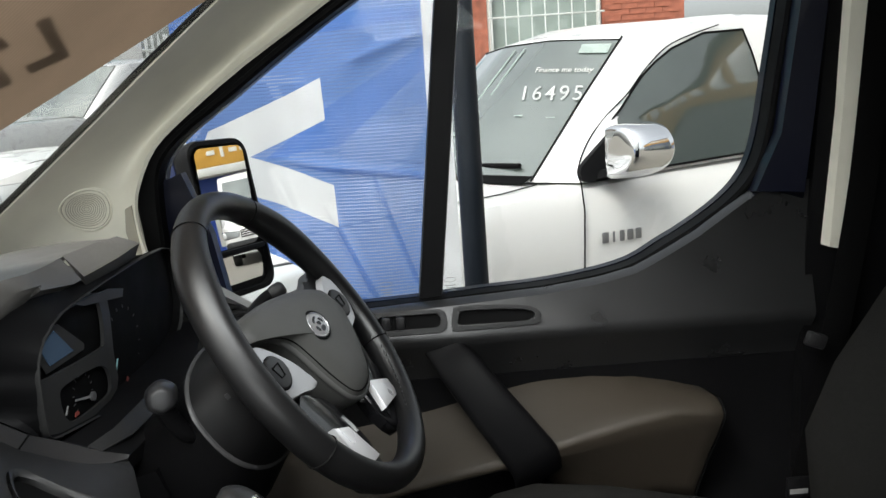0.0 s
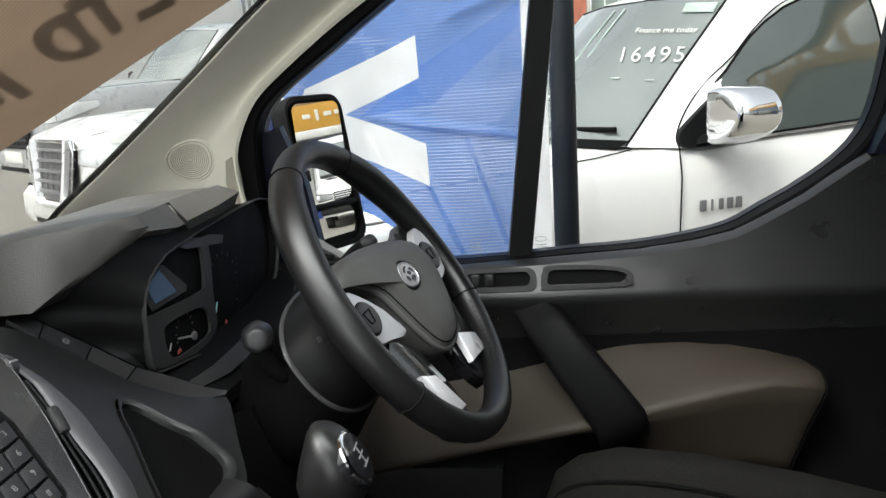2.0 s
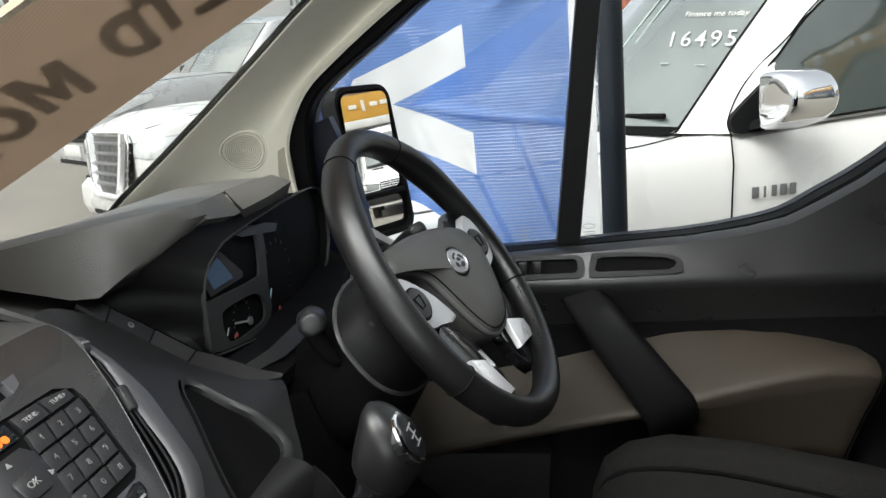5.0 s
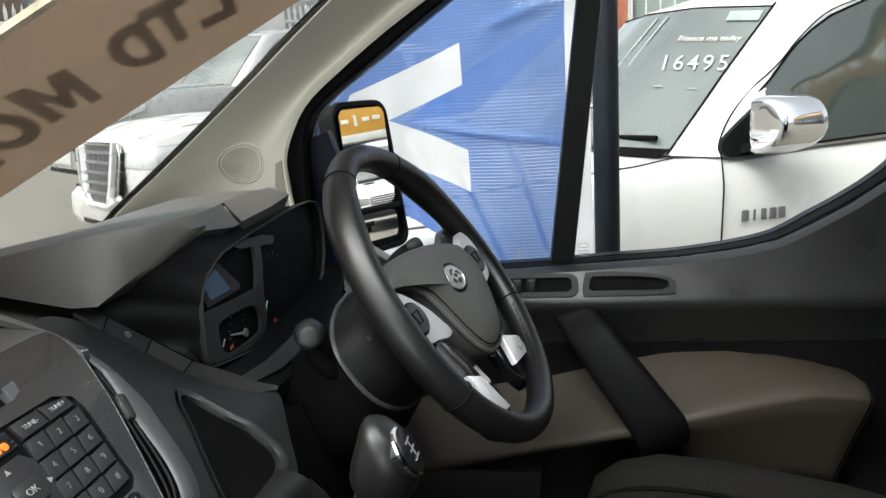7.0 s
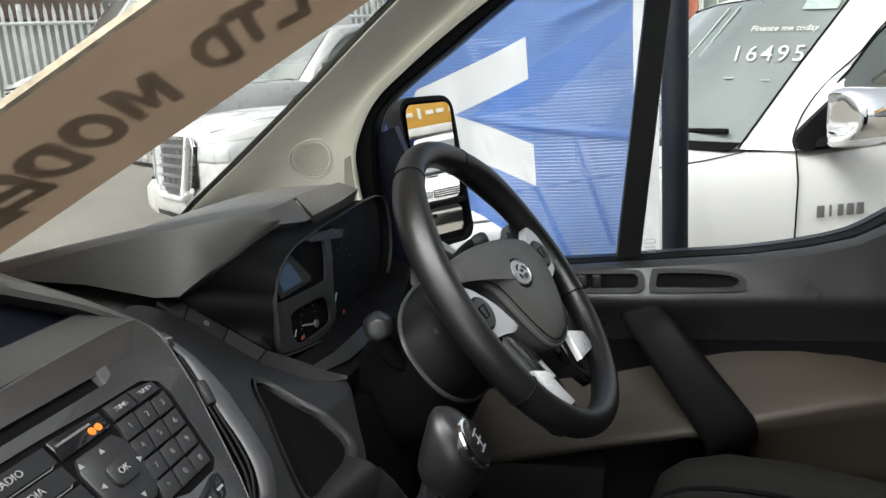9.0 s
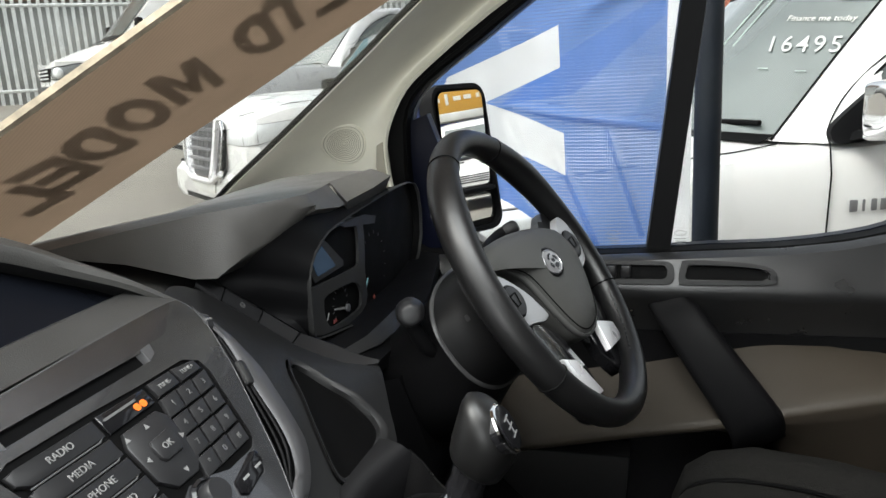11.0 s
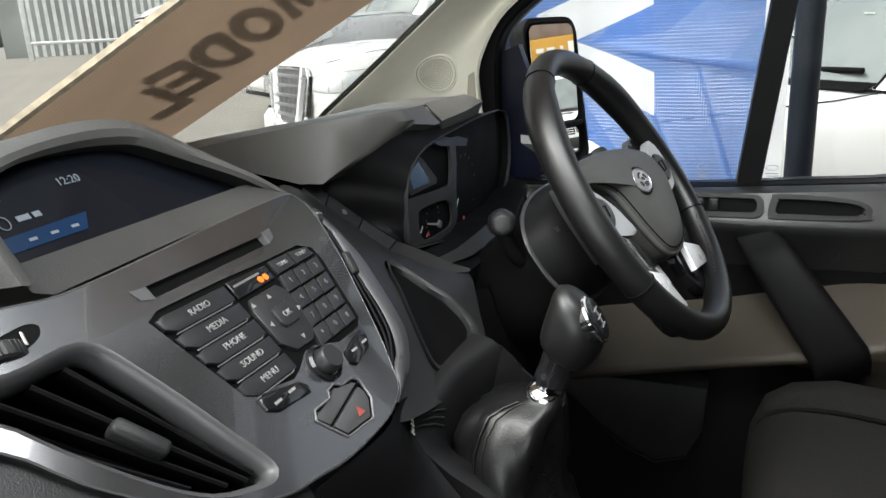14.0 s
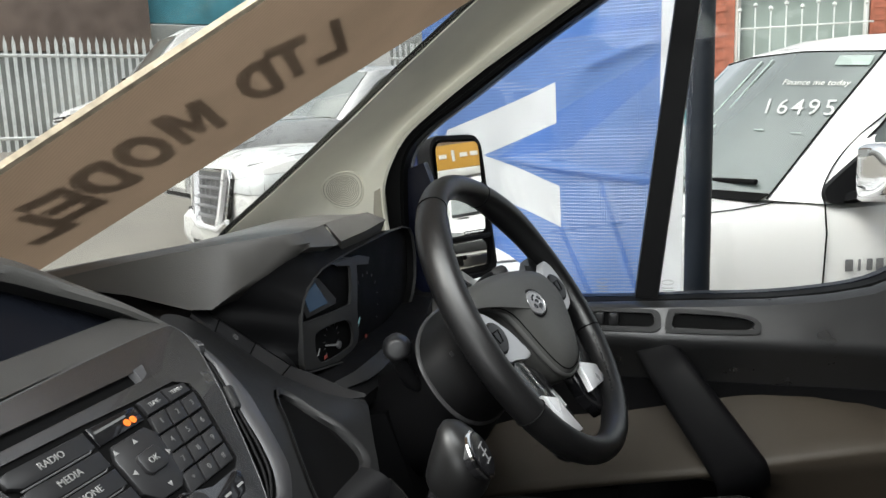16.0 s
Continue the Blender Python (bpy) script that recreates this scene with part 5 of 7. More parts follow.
pr = [smooth_poly([fas(-0.06, 0.192, -0.006), fas(0.03, 0.202, -0.006), fas(0.075, 0.196, -0.010), fas(0.110, 0.205, -0.016), fas(0.150, 0.218, -0.018)], 4, False), smooth_poly([Vector((-0.345, -0.055, 1.150)), Vector((-0.335, 0.02, 1.148)), Vector((-0.335, 0.055, 1.142)), Vector((-0.345, 0.082, 1.136)), Vector((-0.352, 0.100, 1.140))], 4, False), smooth_poly([Vector((-0.350, -0.055, 1.08)), Vector((-0.330, 0.02, 1.08)), Vector((-0.315, 0.045, 1.080)), Vector((-0.300, 0.060, 1.080)), Vector((-0.290, 0.070, 1.085))], 4, False), smooth_poly([Vector((-0.36, -0.055, 0.8)), Vector((-0.32, 0.01, 0.8)), Vector((-0.24, 0.03, 0.85)), Vector((-0.20, 0.045, 0.9)), Vector((-0.15, 0.055, 0.95))], 4, False)]
cols = [smooth_poly([r[i] for r in pr], 4, False) for i in range(len(pr[0]))]
part("plinth", sheet(cols), BLACK, cons, "smooth console side", 80)
# padded leather edge of the gaiter opening
OE = [(-0.328, 0.205, 1.174), (-0.343, 0.150, 1.158), (-0.347, 0.100, 1.138), (-0.342, 0.088, 1.126), (-0.313, 0.078, 1.108), (-0.282, 0.073, 1.095), (-0.20, 0.066, 1.058), (-0.12, 0.06, 1.02)]
IE = [(-0.298, 0.200, 1.167), (-0.318, 0.165, 1.153), (-0.327, 0.130, 1.140), (-0.323, 0.115, 1.111), (-0.294, 0.105, 1.100), (-0.263, 0.100, 1.086), (-0.19, 0.095, 1.052), (-0.12, 0.09, 1.015)]
rg = []
for o_, i_ in zip(smooth_poly(OE, 5, False), smooth_poly(IE, 5, False)):
    o_, i_ = Vector(o_), Vector(i_)
    up = Vector((0.25, -0.25, 0.9)).normalized()
    rg.append([o_ - Vector((0.0, 0.0, 0.05)), o_ - Vector((0, 0, 0.006)), o_ + up * 0.002, o_.lerp(i_, 0.3) + up * 0.005, o_.lerp(i_, 0.7) + up * 0.005, i_ + up * 0.001, i_ - Vector((-0.004, -0.004, 0.02)), i_ - Vector((-0.006, -0.006, 0.07))])
# dull plastic black in place of leather, darkening it for the shade there
part("padded_edge", sheet(rg), BLACK, cons, "padded black leather surround", 60)
for k in (11, 12, 13):
    part("stitch_row", tube([p + Vector((0.0006, -0.0006, 0.0012)) for p in rg[k][2:6]], 0.0009, 5), BLACK2, cons)
for k in range(6):
    o_ = Vector(OE[2]).lerp(Vector(OE[3]), k / 5.0) + Vector((0.004, -0.004, 0.002))
    part("stitch", rbox((0.0050, 0.0018, 0.0018), pose(o_.x - 0.004, o_.y + 0.004, o_.z + 0.004, 0, 65, 20), 0.0006), STITCH, cons, "white thread stitch")

# gear lever
lev = thing("gear_lever", "black gear lever with chrome collar and leather gaiter", "gear lever")
ring = Vector((-0.240, 0.140, 1.157))
top = Vector((-0.209, 0.140, 1.250))
ax_ = (top - ring).normalized()
LM = axes(ring, (1, 0, -0.36), ax_.cross(Vector((1, 0, -0.36))))
if LM.to_3x3().col[2].dot(ax_) < 0:
    LM = axes(ring, (1, 0, -0.36), -ax_.cross(Vector((1, 0, -0.36))))
part("collar", lathe([(0.013, -0.010), (0.0175, -0.007), (0.0178, 0.000), (0.0150, 0.0045), (0.0118, 0.0065), (0.0105, 0.012), (0.0105, 0.020)], LM, 28), CHROME, lev, "chrome collar")
part("lever_neck", lathe([(0.0115, 0.012), (0.0148, 0.013), (0.0150, 0.020), (0.0142, 0.022), (0.0150, 0.030), (0.0160, 0.043)], LM, 28), GLOSS, lev)
kr = []
for h, rx, ry, dx in ((0.040, 0.0150, 0.0150, 0.000), (0.0405, 0.0205, 0.0200, 0.000), (0.043, 0.0225, 0.0215, 0.0005), (0.052, 0.0243, 0.0232, 0.001), (0.062, 0.0258, 0.0245, 0.002), (0.072, 0.0260, 0.0248, 0.002), (0.081, 0.0245, 0.0232, 0.000), (0.089, 0.0200, 0.0188, -0.003), (0.0935, 0.0135, 0.0125, -0.005), (0.0952, 0.006, 0.006, -0.006), (0.0955, 0.001, 0.001, -0.006)):
    kr.append([LM @ Vector((dx + rx * math.cos(a), ry * math.sin(a), h - 0.006 * math.cos(a) * (rx / 0.025))) for a in (2 * math.pi * q / 40 for q in range(40))])
part("knob", loft(kr), KNOB, lev, "soft black gear knob", 60)
KC = LM @ Matrix.Translation((0.0115, -0.004, 0.0795)) @ pose(0, 0, 0, -3, 40, 0)
part("shift_plate", lathe([(0.0185, -0.004), (0.0185, 0.005), (0.017, 0.0066), (0.0, 0.0078)], KC, 28), GLOSS, lev, "gloss black shift plate")
part("shift_plate_rim", lathe([(0.0185, 0.002), (0.0202, 0.0025), (0.0202, 0.0045), (0.0185, 0.0055)], KC, 28), CHROME, lev)
for q in range(3):
    part("gear_mark", rbox((0.0010, 0.013, 0.0005), KC @ Matrix.Translation((-0.007 + 0.007 * q, 0, 0.0078)), 0), BADGE, lev)
part("gear_mark", rbox((0.0150, 0.0010, 0.0005), KC @ Matrix.Translation((0, 0, 0.0079)), 0), BADGE, lev)
gr = []
for z, xl, xr, yh in ((1.1600, -0.255, -0.227, 0.014), (1.1570, -0.258, -0.225, 0.0165), (1.1530, -0.266, -0.224, 0.021), (1.1480, -0.281, -0.224, 0.029), (1.1400, -0.297, -0.225, 0.037), (1.1280, -0.309, -0.227, 0.044), (1.1120, -0.316, -0.229, 0.050), (1.0940, -0.318, -0.230, 0.055), (1.0720, -0.316, -0.228, 0.060), (1.0450, -0.31, -0.215, 0.064), (1.0, -0.31, -0.20, 0.066)):
    d = min(1.0, (1.157 - z) / 0.03) if z < 1.157 else 0.0
    row = []
    for q in range(72):
        a = 2 * math.pi * q / 72
        cx_, rx = (xl + xr) / 2, (xr - xl) / 2
        fold = d * (0.0085 * (abs(math.sin(2 * a + 0.5 + 14 * (1.157 - z))) - 0.6) + 0.0048 * (abs(math.sin(3.5 * a - 40 * (1.157 - z))) - 0.6) + 0.0009 * math.sin(13 * a - 90 * (1.157 - z)))
        ca, sa = math.cos(a), math.sin(a)
        row.append(Vector((cx_ + (rx + fold) * math.copysign(abs(ca) ** 0.85, ca), 0.140 + (yh + fold) * math.copysign(abs(sa) ** 0.85, sa), z + 0.010 * d * (0.5 - 0.5 * ca) * (1 if z > 1.13 else 0.4) + 0.0008 * d * math.sin(5 * a))))
    gr.append(row)
part("gaiter", loft(gr, True, False), GAITER, lev, "creased black leather gaiter", 70)
for q0, dq in ((44, 1),):
    part("gaiter_seam", tube([gr[i][(q0 + dq * i) % 72] + Vector((0.0, -0.0010, 0.0012)) for i in range(2, 10)], 0.0008, 6), GAITER, lev)
    part("gaiter_seam", tube([gr[i][(q0 + 2 + dq * i) % 72] + Vector((0.0, -0.0006, 0.0008)) for i in range(2, 10)], 0.0006, 6), GAITER, lev)
part("gaiter_fold", sheet([[Vector((-0.300, 0.203, 1.168)), Vector((-0.306, 0.19, 1.13)), Vector((-0.31, 0.18, 1.07))], [Vector((-0.285, 0.192, 1.163)), Vector((-0.286, 0.182, 1.13)), Vector((-0.29, 0.175, 1.07))], [Vector((-0.268, 0.172, 1.159)), Vector((-0.268, 0.168, 1.13)), Vector((-0.27, 0.168, 1.07))], [Vector((-0.250, 0.155, 1.157)), Vector((-0.248, 0.160, 1.13)), Vector((-0.25, 0.165, 1.07))], [Vector((-0.232, 0.175, 1.150)), Vector((-0.230, 0.185, 1.12)), Vector((-0.23, 0.19, 1.07))]], 0.002), GAITER, lev, "", 70)

# ---- steering wheel ----
wc, tl_, yw_ = Vector((-0.207, 0.435, 1.27)), 0.591, -0.095
wnv = Vector((math.cos(tl_) * math.cos(yw_), math.cos(tl_) * math.sin(yw_), math.sin(tl_)))
wy = Vector((-math.sin(yw_), math.cos(yw_), 0))
WM = axes(wc, wy, wnv.cross(wy))
wheel = thing("steering_wheel", "black leather steering wheel with satin silver spokes", "steering wheel")
RR = 0.170
rings = []
N = 96
for i in range(N + 1):
    a = 2 * math.pi * i / N
    r = 0.0152
    for ca in (40, 140):
        da = abs((math.degrees(a) - ca + 180) % 360 - 180)
        r += 0.0022 * math.exp(-(da / 16) ** 2)
    rings.append([WM @ Vector(((RR + r * 0.95 * math.cos(b)) * math.cos(a), (RR + r * 0.95 * math.cos(b)) * math.sin(a), r * 1.08 * math.sin(b))) for b in (2 * math.pi * q / 20 for q in range(20))])
part("rim", loft(rings, True, False), LEATHER, wheel, "black leather rim")
for deg in (62, 118, 205, 335):
    a = radians(deg)
    part("rim_seam", tube([WM @ Vector(((RR + 0.0150 * math.cos(b)) * math.cos(a), (RR + 0.0150 * math.cos(b)) * math.sin(a), 0.0168 * math.sin(b))) for b in (2 * math.pi * q / 20 for q in range(21))], 0.0009, 5, False), RUBBER, wheel)
for k in range(14):
    a = radians(296 + 2.6 * k)
    part("rim_stitch", rbox((0.0042, 0.0012, 0.0012), WM @ Matrix.Translation(((RR - 0.0150) * math.cos(a), (RR - 0.0150) * math.sin(a), 0.0085)) @ pose(0, 0, 0, 0, 0, math.degrees(a) + 60), 0.0004), BUTTON, wheel)
HUB = [(0.100, -0.010), (0.096, 0.012), (0.084, 0.030), (0.040, 0.047), (0.0, 0.055), (-0.030, 0.059), (-0.078, 0.060), (-0.102, 0.052), (-0.106, 0.040), (-0.086, 0.033), (-0.068, 0.026), (-0.050, 0.011), (-0.042, -0.010), (-0.036, -0.032), (-0.029, -0.054), (-0.019, -0.075), (-0.006, -0.086), (0.013, -0.090), (0.040, -0.086), (0.062, -0.070), (0.084, -0.042)]
HUB = [(p[0], p[1]) for p in smooth_poly([(x, y, 0) for x, y in HUB], 2)]
HM = WM @ pose(0, 0, 0, 0, -7, 0)
hub_at = lambda x, y, k, h: HM @ Vector((0.012 + (x - 0.012) * k, -0.01 + (y + 0.01) * k, h))
hub = []
for h, k in ((-0.034, 0.97), (-0.022, 1.0), (-0.012, 1.0), (-0.007, 0.99), (-0.002, 0.965), (0.0025, 0.92), (0.0058, 0.85), (0.0085, 0.74), (0.0108, 0.58), (0.0120, 0.40), (0.0125, 0.2), (0.0125, 0.05)):
    hub.append([hub_at(x, y, k, h) for x, y in HUB])
part("airbag_cover", loft(hub), HUBMAT, wheel, "charcoal airbag cover", 50)
BM_ = HM @ Matrix.Translation((0, 0.004, 0.0125)) @ pose(0, 0, 0, -4, -9, 0) @ Matrix.Scale(0.84, 4)
part("badge_recess", lathe([(0.0215, -0.006), (0.0215, 0.0006), (0.0190, 0.0016), (0.0178, -0.001)], BM_, 36), BLACK, wheel)
part("badge_ring", lathe([(0.0180, -0.002), (0.0180, 0.0020), (0.0168, 0.0030), (0.0156, 0.0020)], BM_, 36), BADGE, wheel, "round satin badge ring")
part("badge_disc", lathe([(0.0158, -0.001), (0.0158, 0.0018), (0.0100, 0.0034), (0.0, 0.0042)], BM_, 36), BADGE, wheel, "bright domed badge", 60)
for lp in ([(-0.008, 0.006), (-0.004, 0.010), (0.001, 0.0115), (0.003, 0.0095), (-0.002, 0.008), (-0.006, 0.004)], [(0.004, 0.006), (0.008, 0.006), (0.0105, 0.001), (0.009, -0.002), (0.006, 0.002)], [(-0.002, 0.004), (0.003, 0.003), (0.004, -0.001), (0.0, -0.002), (-0.003, 0.001)], [(-0.009, 0.0), (-0.006, -0.001), (-0.005, -0.006), (-0.007, -0.008), (-0.010, -0.004)], [(-0.002, -0.005), (0.004, -0.004), (0.007, -0.007), (0.003, -0.011), (-0.002, -0.010)]):
    part("badge_shape", prism([(p[0], p[1]) for p in smooth_poly([(x, y, 0) for x, y in lp], 2)], BM_ @ Matrix.Translation((0, 0, 0.0012)), 0.0030), GLOSS, wheel)
part("airbag_mark", prism([(0.026, -0.072), (0.034, -0.060), (0.036, -0.061), (0.028, -0.073)], HM @ Matrix.Translation((-0.008, 0.004, 0.0062)), 0.0006), PRINT, wheel)
# raised lip along the lower edge of the airbag cover
lip_ = HUB[18:41]
lip_r = [0.0036 * min(1.0, 0.15 + 0.2 * q, 0.15 + 0.2 * (len(lip_) - 1 - q)) for q in range(len(lip_))]
part("cover_lip", tube([hub_at(x, y, 0.975, -0.0028) for x, y in lip_], lip_r, 8, True, 0.6), LIPGREY, wheel, "grey raised lip", 60)
part("cover_groove", tube([hub_at(x, y, 0.90, 0.0036) for x, y in lip_], 0.0008, 6), RUBBER, wheel)
sm_xy = lambda pts, k=3: [(p[0], p[1]) for p in smooth_poly([(x, y, 0) for x, y in pts], k)]
for sg in (-1, 1):
    flip = lambda pts: [(sg * x, y) for x, y in pts][::sg]
    end_ = 0.120 if sg < 0 else 0.172
    xm = min(0.138, end_ - 0.010)
    # leather-covered arm into the rim, silver blade, thumb switch
    arm_ = sm_xy([(0.080, 0.030), (xm - 0.028, 0.038), (xm, 0.044), (end_ - 0.006, 0.050), (end_, 0.020), (end_ - 0.004, -0.040), (xm, -0.030), (xm - 0.013, -0.030), (xm - 0.033, -0.034), (0.070, -0.035)], 2)
    part("side_spoke", prism(flip(arm_), WM @ Matrix.Translation((0, 0, -0.042 if sg < 0 else -0.028)), 0.018, 0.007, 3), LEATHER, wheel, "", 60)
    blade = sm_xy([(0.108, 0.036), (0.094, 0.028), (0.080, 0.014), (0.066, -0.004), (0.058, -0.022), (0.052, -0.036), (0.064, -0.038), (0.090, -0.030), (0.110, -0.027), (0.120, -0.012), (0.123, 0.012), (0.118, 0.032)])
    part("spoke_trim", prism(flip(blade), HM @ Matrix.Translation((0, 0, -0.009)), 0.010, 0.0022, 3), BLADE, wheel, "satin silver spoke trim", 50)
    bt = flip([(0.099 + 0.0180 * math.cos(t), 0.000 + 0.0175 * math.sin(t)) for t in (2 * math.pi * q / 28 for q in range(28))])
    bp_ = part("thumb_button", prism(bt, HM @ Matrix.Translation((0, 0, -0.002)), 0.0058, 0.0022, 3), BUTTON, wheel, "", 60)
    part("button_gap", tube([HM @ Vector((x, y, 0.0014)) for x, y in bt + bt[:1]], 0.0010, 6, False), RUBBER, bp_)
    part("button_line", tube([HM @ Vector((sg * 0.099 + 0.75 * x, 0.001 + 0.85 * y, 0.0041)) for x, y in ((-0.009, 0.007), (0.009, 0.007), (0.005, -0.008), (-0.005, -0.008), (-0.009, 0.007))], 0.0009, 5), RUBBER, bp_)
    # gloss black lower spoke with its bright plate
    low = sm_xy([(0.045, -0.080), (0.066, -0.050), (0.080, -0.034), (0.100, -0.037), (0.128, -0.034), (0.134, -0.046), (0.122, -0.070), (0.112, -0.092), (0.108, -0.125), (0.088, -0.148), (0.056, -0.156), (0.038, -0.120)], 2)
    part("lower_spoke", prism(flip(low), WM @ Matrix.Translation((0, 0, -0.026)), 0.019, 0.007, 3), GLOSS, wheel, "gloss black lower spoke", 60)
    plate_ = [(0.076, -0.086), (0.106, -0.072), (0.104, -0.108), (0.086, -0.128), (0.060, -0.132)] if sg < 0 else [(0.048, -0.086), (0.088, -0.103), (0.100, -0.108), (0.098, -0.130), (0.036, -0.121)]
    part("lower_trim", prism([(sg * x, y) for x, y in plate_][::sg], WM @ Matrix.Translation((0, 0, -0.007)), 0.0075, 0.0016), SILVER, wheel, "bright silver lower spoke plate")
# steering column
col = thing("steering_column", "black steering column shroud with control stalks", "steering column")
supra = lambda rx, ry, dy, h: [WM @ Vector((rx * math.copysign(abs(math.cos(a)) ** 0.85, math.cos(a)), dy + (ry if math.sin(a) > 0 else 1.32 * ry) * math.copysign(abs(math.sin(a)) ** 0.85, math.sin(a)), h)) for a in (2 * math.pi * q / 48 for q in range(48))]
part("column_shroud", loft([supra(*r) for r in ((0.040, 0.030, 0.0, -0.032), (0.072, 0.043, 0.0, -0.038), (0.093, 0.050, 0.0, -0.047), (0.107, 0.055, -0.001, -0.059), (0.115, 0.058, -0.002, -0.074), (0.119, 0.060, -0.003, -0.092))]), SHROUD, col, "domed charcoal shroud behind the wheel", 50)
part("shroud_seam", loft([supra(*r) for r in ((0.1185, 0.0595, -0.003, -0.0915), (0.1215, 0.0620, -0.003, -0.0925), (0.1220, 0.0625, -0.003, -0.0950), (0.1180, 0.0590, -0.003, -0.0965))], True, False), SWITCHGREY, col, "grey edge of the shroud", 60)
part("lower_cowl", loft([supra(*r) for r in ((0.104, 0.054, -0.006, -0.096), (0.102, 0.060, -0.012, -0.110), (0.090, 0.066, -0.024, -0.150), (0.076, 0.062, -0.026, -0.20), (0.068, 0.058, -0.03, -0.27))]), BLACK, col, "", 50)
for k in range(3):
    part("print_bar", rbox((0.004, 0.006, 0.0006), WM @ Matrix.Translation((-0.1085 + 0.007 * k, 0.012 - 0.0035 * k, -0.0588 + 0.001 * k)) @ pose(0, 0, 0, 0, -58, 0), 0), BUTTON, col)
for sg, pts in ((-1, [(-0.305, 0.375, 1.215), (-0.318, 0.352, 1.205), (-0.328, 0.338, 1.225), (-0.333, 0.330, 1.250)]), (1, [(-0.300, 0.55, 1.245), (-0.303, 0.59, 1.256), (-0.293, 0.62, 1.2665), (-0.277, 0.630, 1.2745)])):
    st = part("stalk", tube(smooth_poly(pts, 4, False), [0.010] * 5 + [0.0088] * (len(smooth_poly(pts, 4, False)) - 5), 12), BLACK, col)
    e = Vector(pts[-1])
    if sg > 0:
        d = (e - Vector(pts[-2])).normalized()
        sm = axes(e, d.orthogonal(), d.cross(d.orthogonal()))
        part("stalk_end", lathe([(0.008, -0.012), (0.0105, -0.008), (0.0110, 0.000), (0.0100, 0.006), (0.007, 0.009), (0.0, 0.0095)], sm, 14), STALK, st, "", 30)
    else:
        d = Vector((-0.30, 0.93, -0.20)).normalized()
        sm = axes(e + Vector((0.002, -0.004, 0.002)), d.cross(Vector((0, 0, 1))), d.cross(d.cross(Vector((0, 0, 1)))))
        hexr = []
        for h, r in ((-0.0125, 0.0), (-0.0125, 0.0075), (-0.0115, 0.0105), (-0.006, 0.0132), (0.004, 0.0148), (0.014, 0.0156), (0.024, 0.0150), (0.031, 0.012), (0.034, 0.006)):
            hexr.append([sm @ Vector((r * math.cos(a) * (1 - 0.02 * math.cos(6 * a)), r * math.sin(a) * (1 - 0.02 * math.cos(6 * a)), h if sm.to_3x3().col[2].dot(d) > 0 else -h)) for a in (2 * math.pi * q / 24 for q in range(24))])
        part("stalk_end", loft(hexr), BUTTON, st, "", 50)

# ---- driver's seat ----
seat = thing("driver_seat", "dark grey fabric driver seat", "seat")
cr = []
for x, zc, zb, w in ((-0.065, 0.845, 0.78, 0.140), (-0.060, 0.885, 0.78, 0.168), (-0.042, 0.915, 0.78, 0.195), (-0.008, 0.930, 0.78, 0.215), (0.05, 0.930, 0.78, 0.235), (0.15, 0.912, 0.78, 0.24), (0.30, 0.872, 0.78, 0.24), (0.44, 0.835, 0.76, 0.23)):
    r = []
    for u in np.linspace(-1, 1, 21):
        b = abs(u)
        z = zc + ((0.022 + 0.05 * max(0.0, min(x, 0.3))) * math.exp(-((b - 0.80) / 0.16) ** 2) if x > -0.05 else 0.015 * math.exp(-((b - 0.8) / 0.2) ** 2))
        if b > 0.86:
            z -= 0.07 * ((b - 0.86) / 0.14) ** 2
        r.append((x, 0.475 + w * u, z))
    r += [(x, 0.475 + w, zb), (x, 0.475 - w, zb)]
    cr.append(r)
part("seat_cushion", loft(cr), FABRIC, seat, "dark fabric cushion with raised bolsters", 60)
for sg in (-1, 1):
    part("cushion_seam", tube(smooth_poly([(-0.058, 0.475 + sg * 0.118, 0.893), (-0.04, 0.475 + sg * 0.122, 0.922), (-0.005, 0.475 + sg * 0.124, 0.934), (0.05, 0.475 + sg * 0.126, 0.935), (0.15, 0.475 + sg * 0.13, 0.918), (0.4, 0.475 + sg * 0.13, 0.850)], 3, False), 0.003, 6), RUBBER, seat)
part("seat_base", rbox((0.46, 0.42, 0.34), pose(0.17, 0.455, 0.63), 0.02), BLACK, seat)
br = []
for z, x, t, w in ((0.80, 0.50, 0.12, 0.235), (0.90, 0.498, 0.13, 0.245), (1.0, 0.490, 0.13, 0.25), (1.10, 0.530, 0.13, 0.25), (1.22, 0.605, 0.12, 0.245), (1.38, 0.68, 0.11, 0.225), (1.48, 0.72, 0.09, 0.19), (1.51, 0.745, 0.05, 0.16)):
    r = []
    for u in np.linspace(-1, 1, 17):
        b = abs(u)
        r.append((x - 0.045 * math.exp(-((b - 0.82) / 0.18) ** 2) + 0.05 * max(0, (b - 0.88) / 0.12) ** 2, 0.455 + w * u, z))
    r += [(x + t, 0.455 + w * 0.95, z), (x + t, 0.455 - w * 0.95, z)]
    br.append(r)
part("backrest", loft(br), FABRIC, seat, "dark fabric backrest", 60)
part("headrest", rbox((0.10, 0.26, 0.18), pose(0.79, 0.455, 1.64, 0, 12), 0.045, 4), FABRIC, seat)
for sg in (-1, 1):
    part("headrest_post", tube([(0.76, 0.455 + sg * 0.06, 1.48), (0.785, 0.455 + sg * 0.06, 1.60)], 0.006, 8), CHROME, seat)

# ---- sign board across the windscreen ----
sign = thing("windscreen_board", "brown translucent corrugated sign strip leaning on the windscreen", "sign")
t0, t1 = on_screen(-0.80, -0.085, 0.012), on_screen(-0.20, 0.280, 0.012)
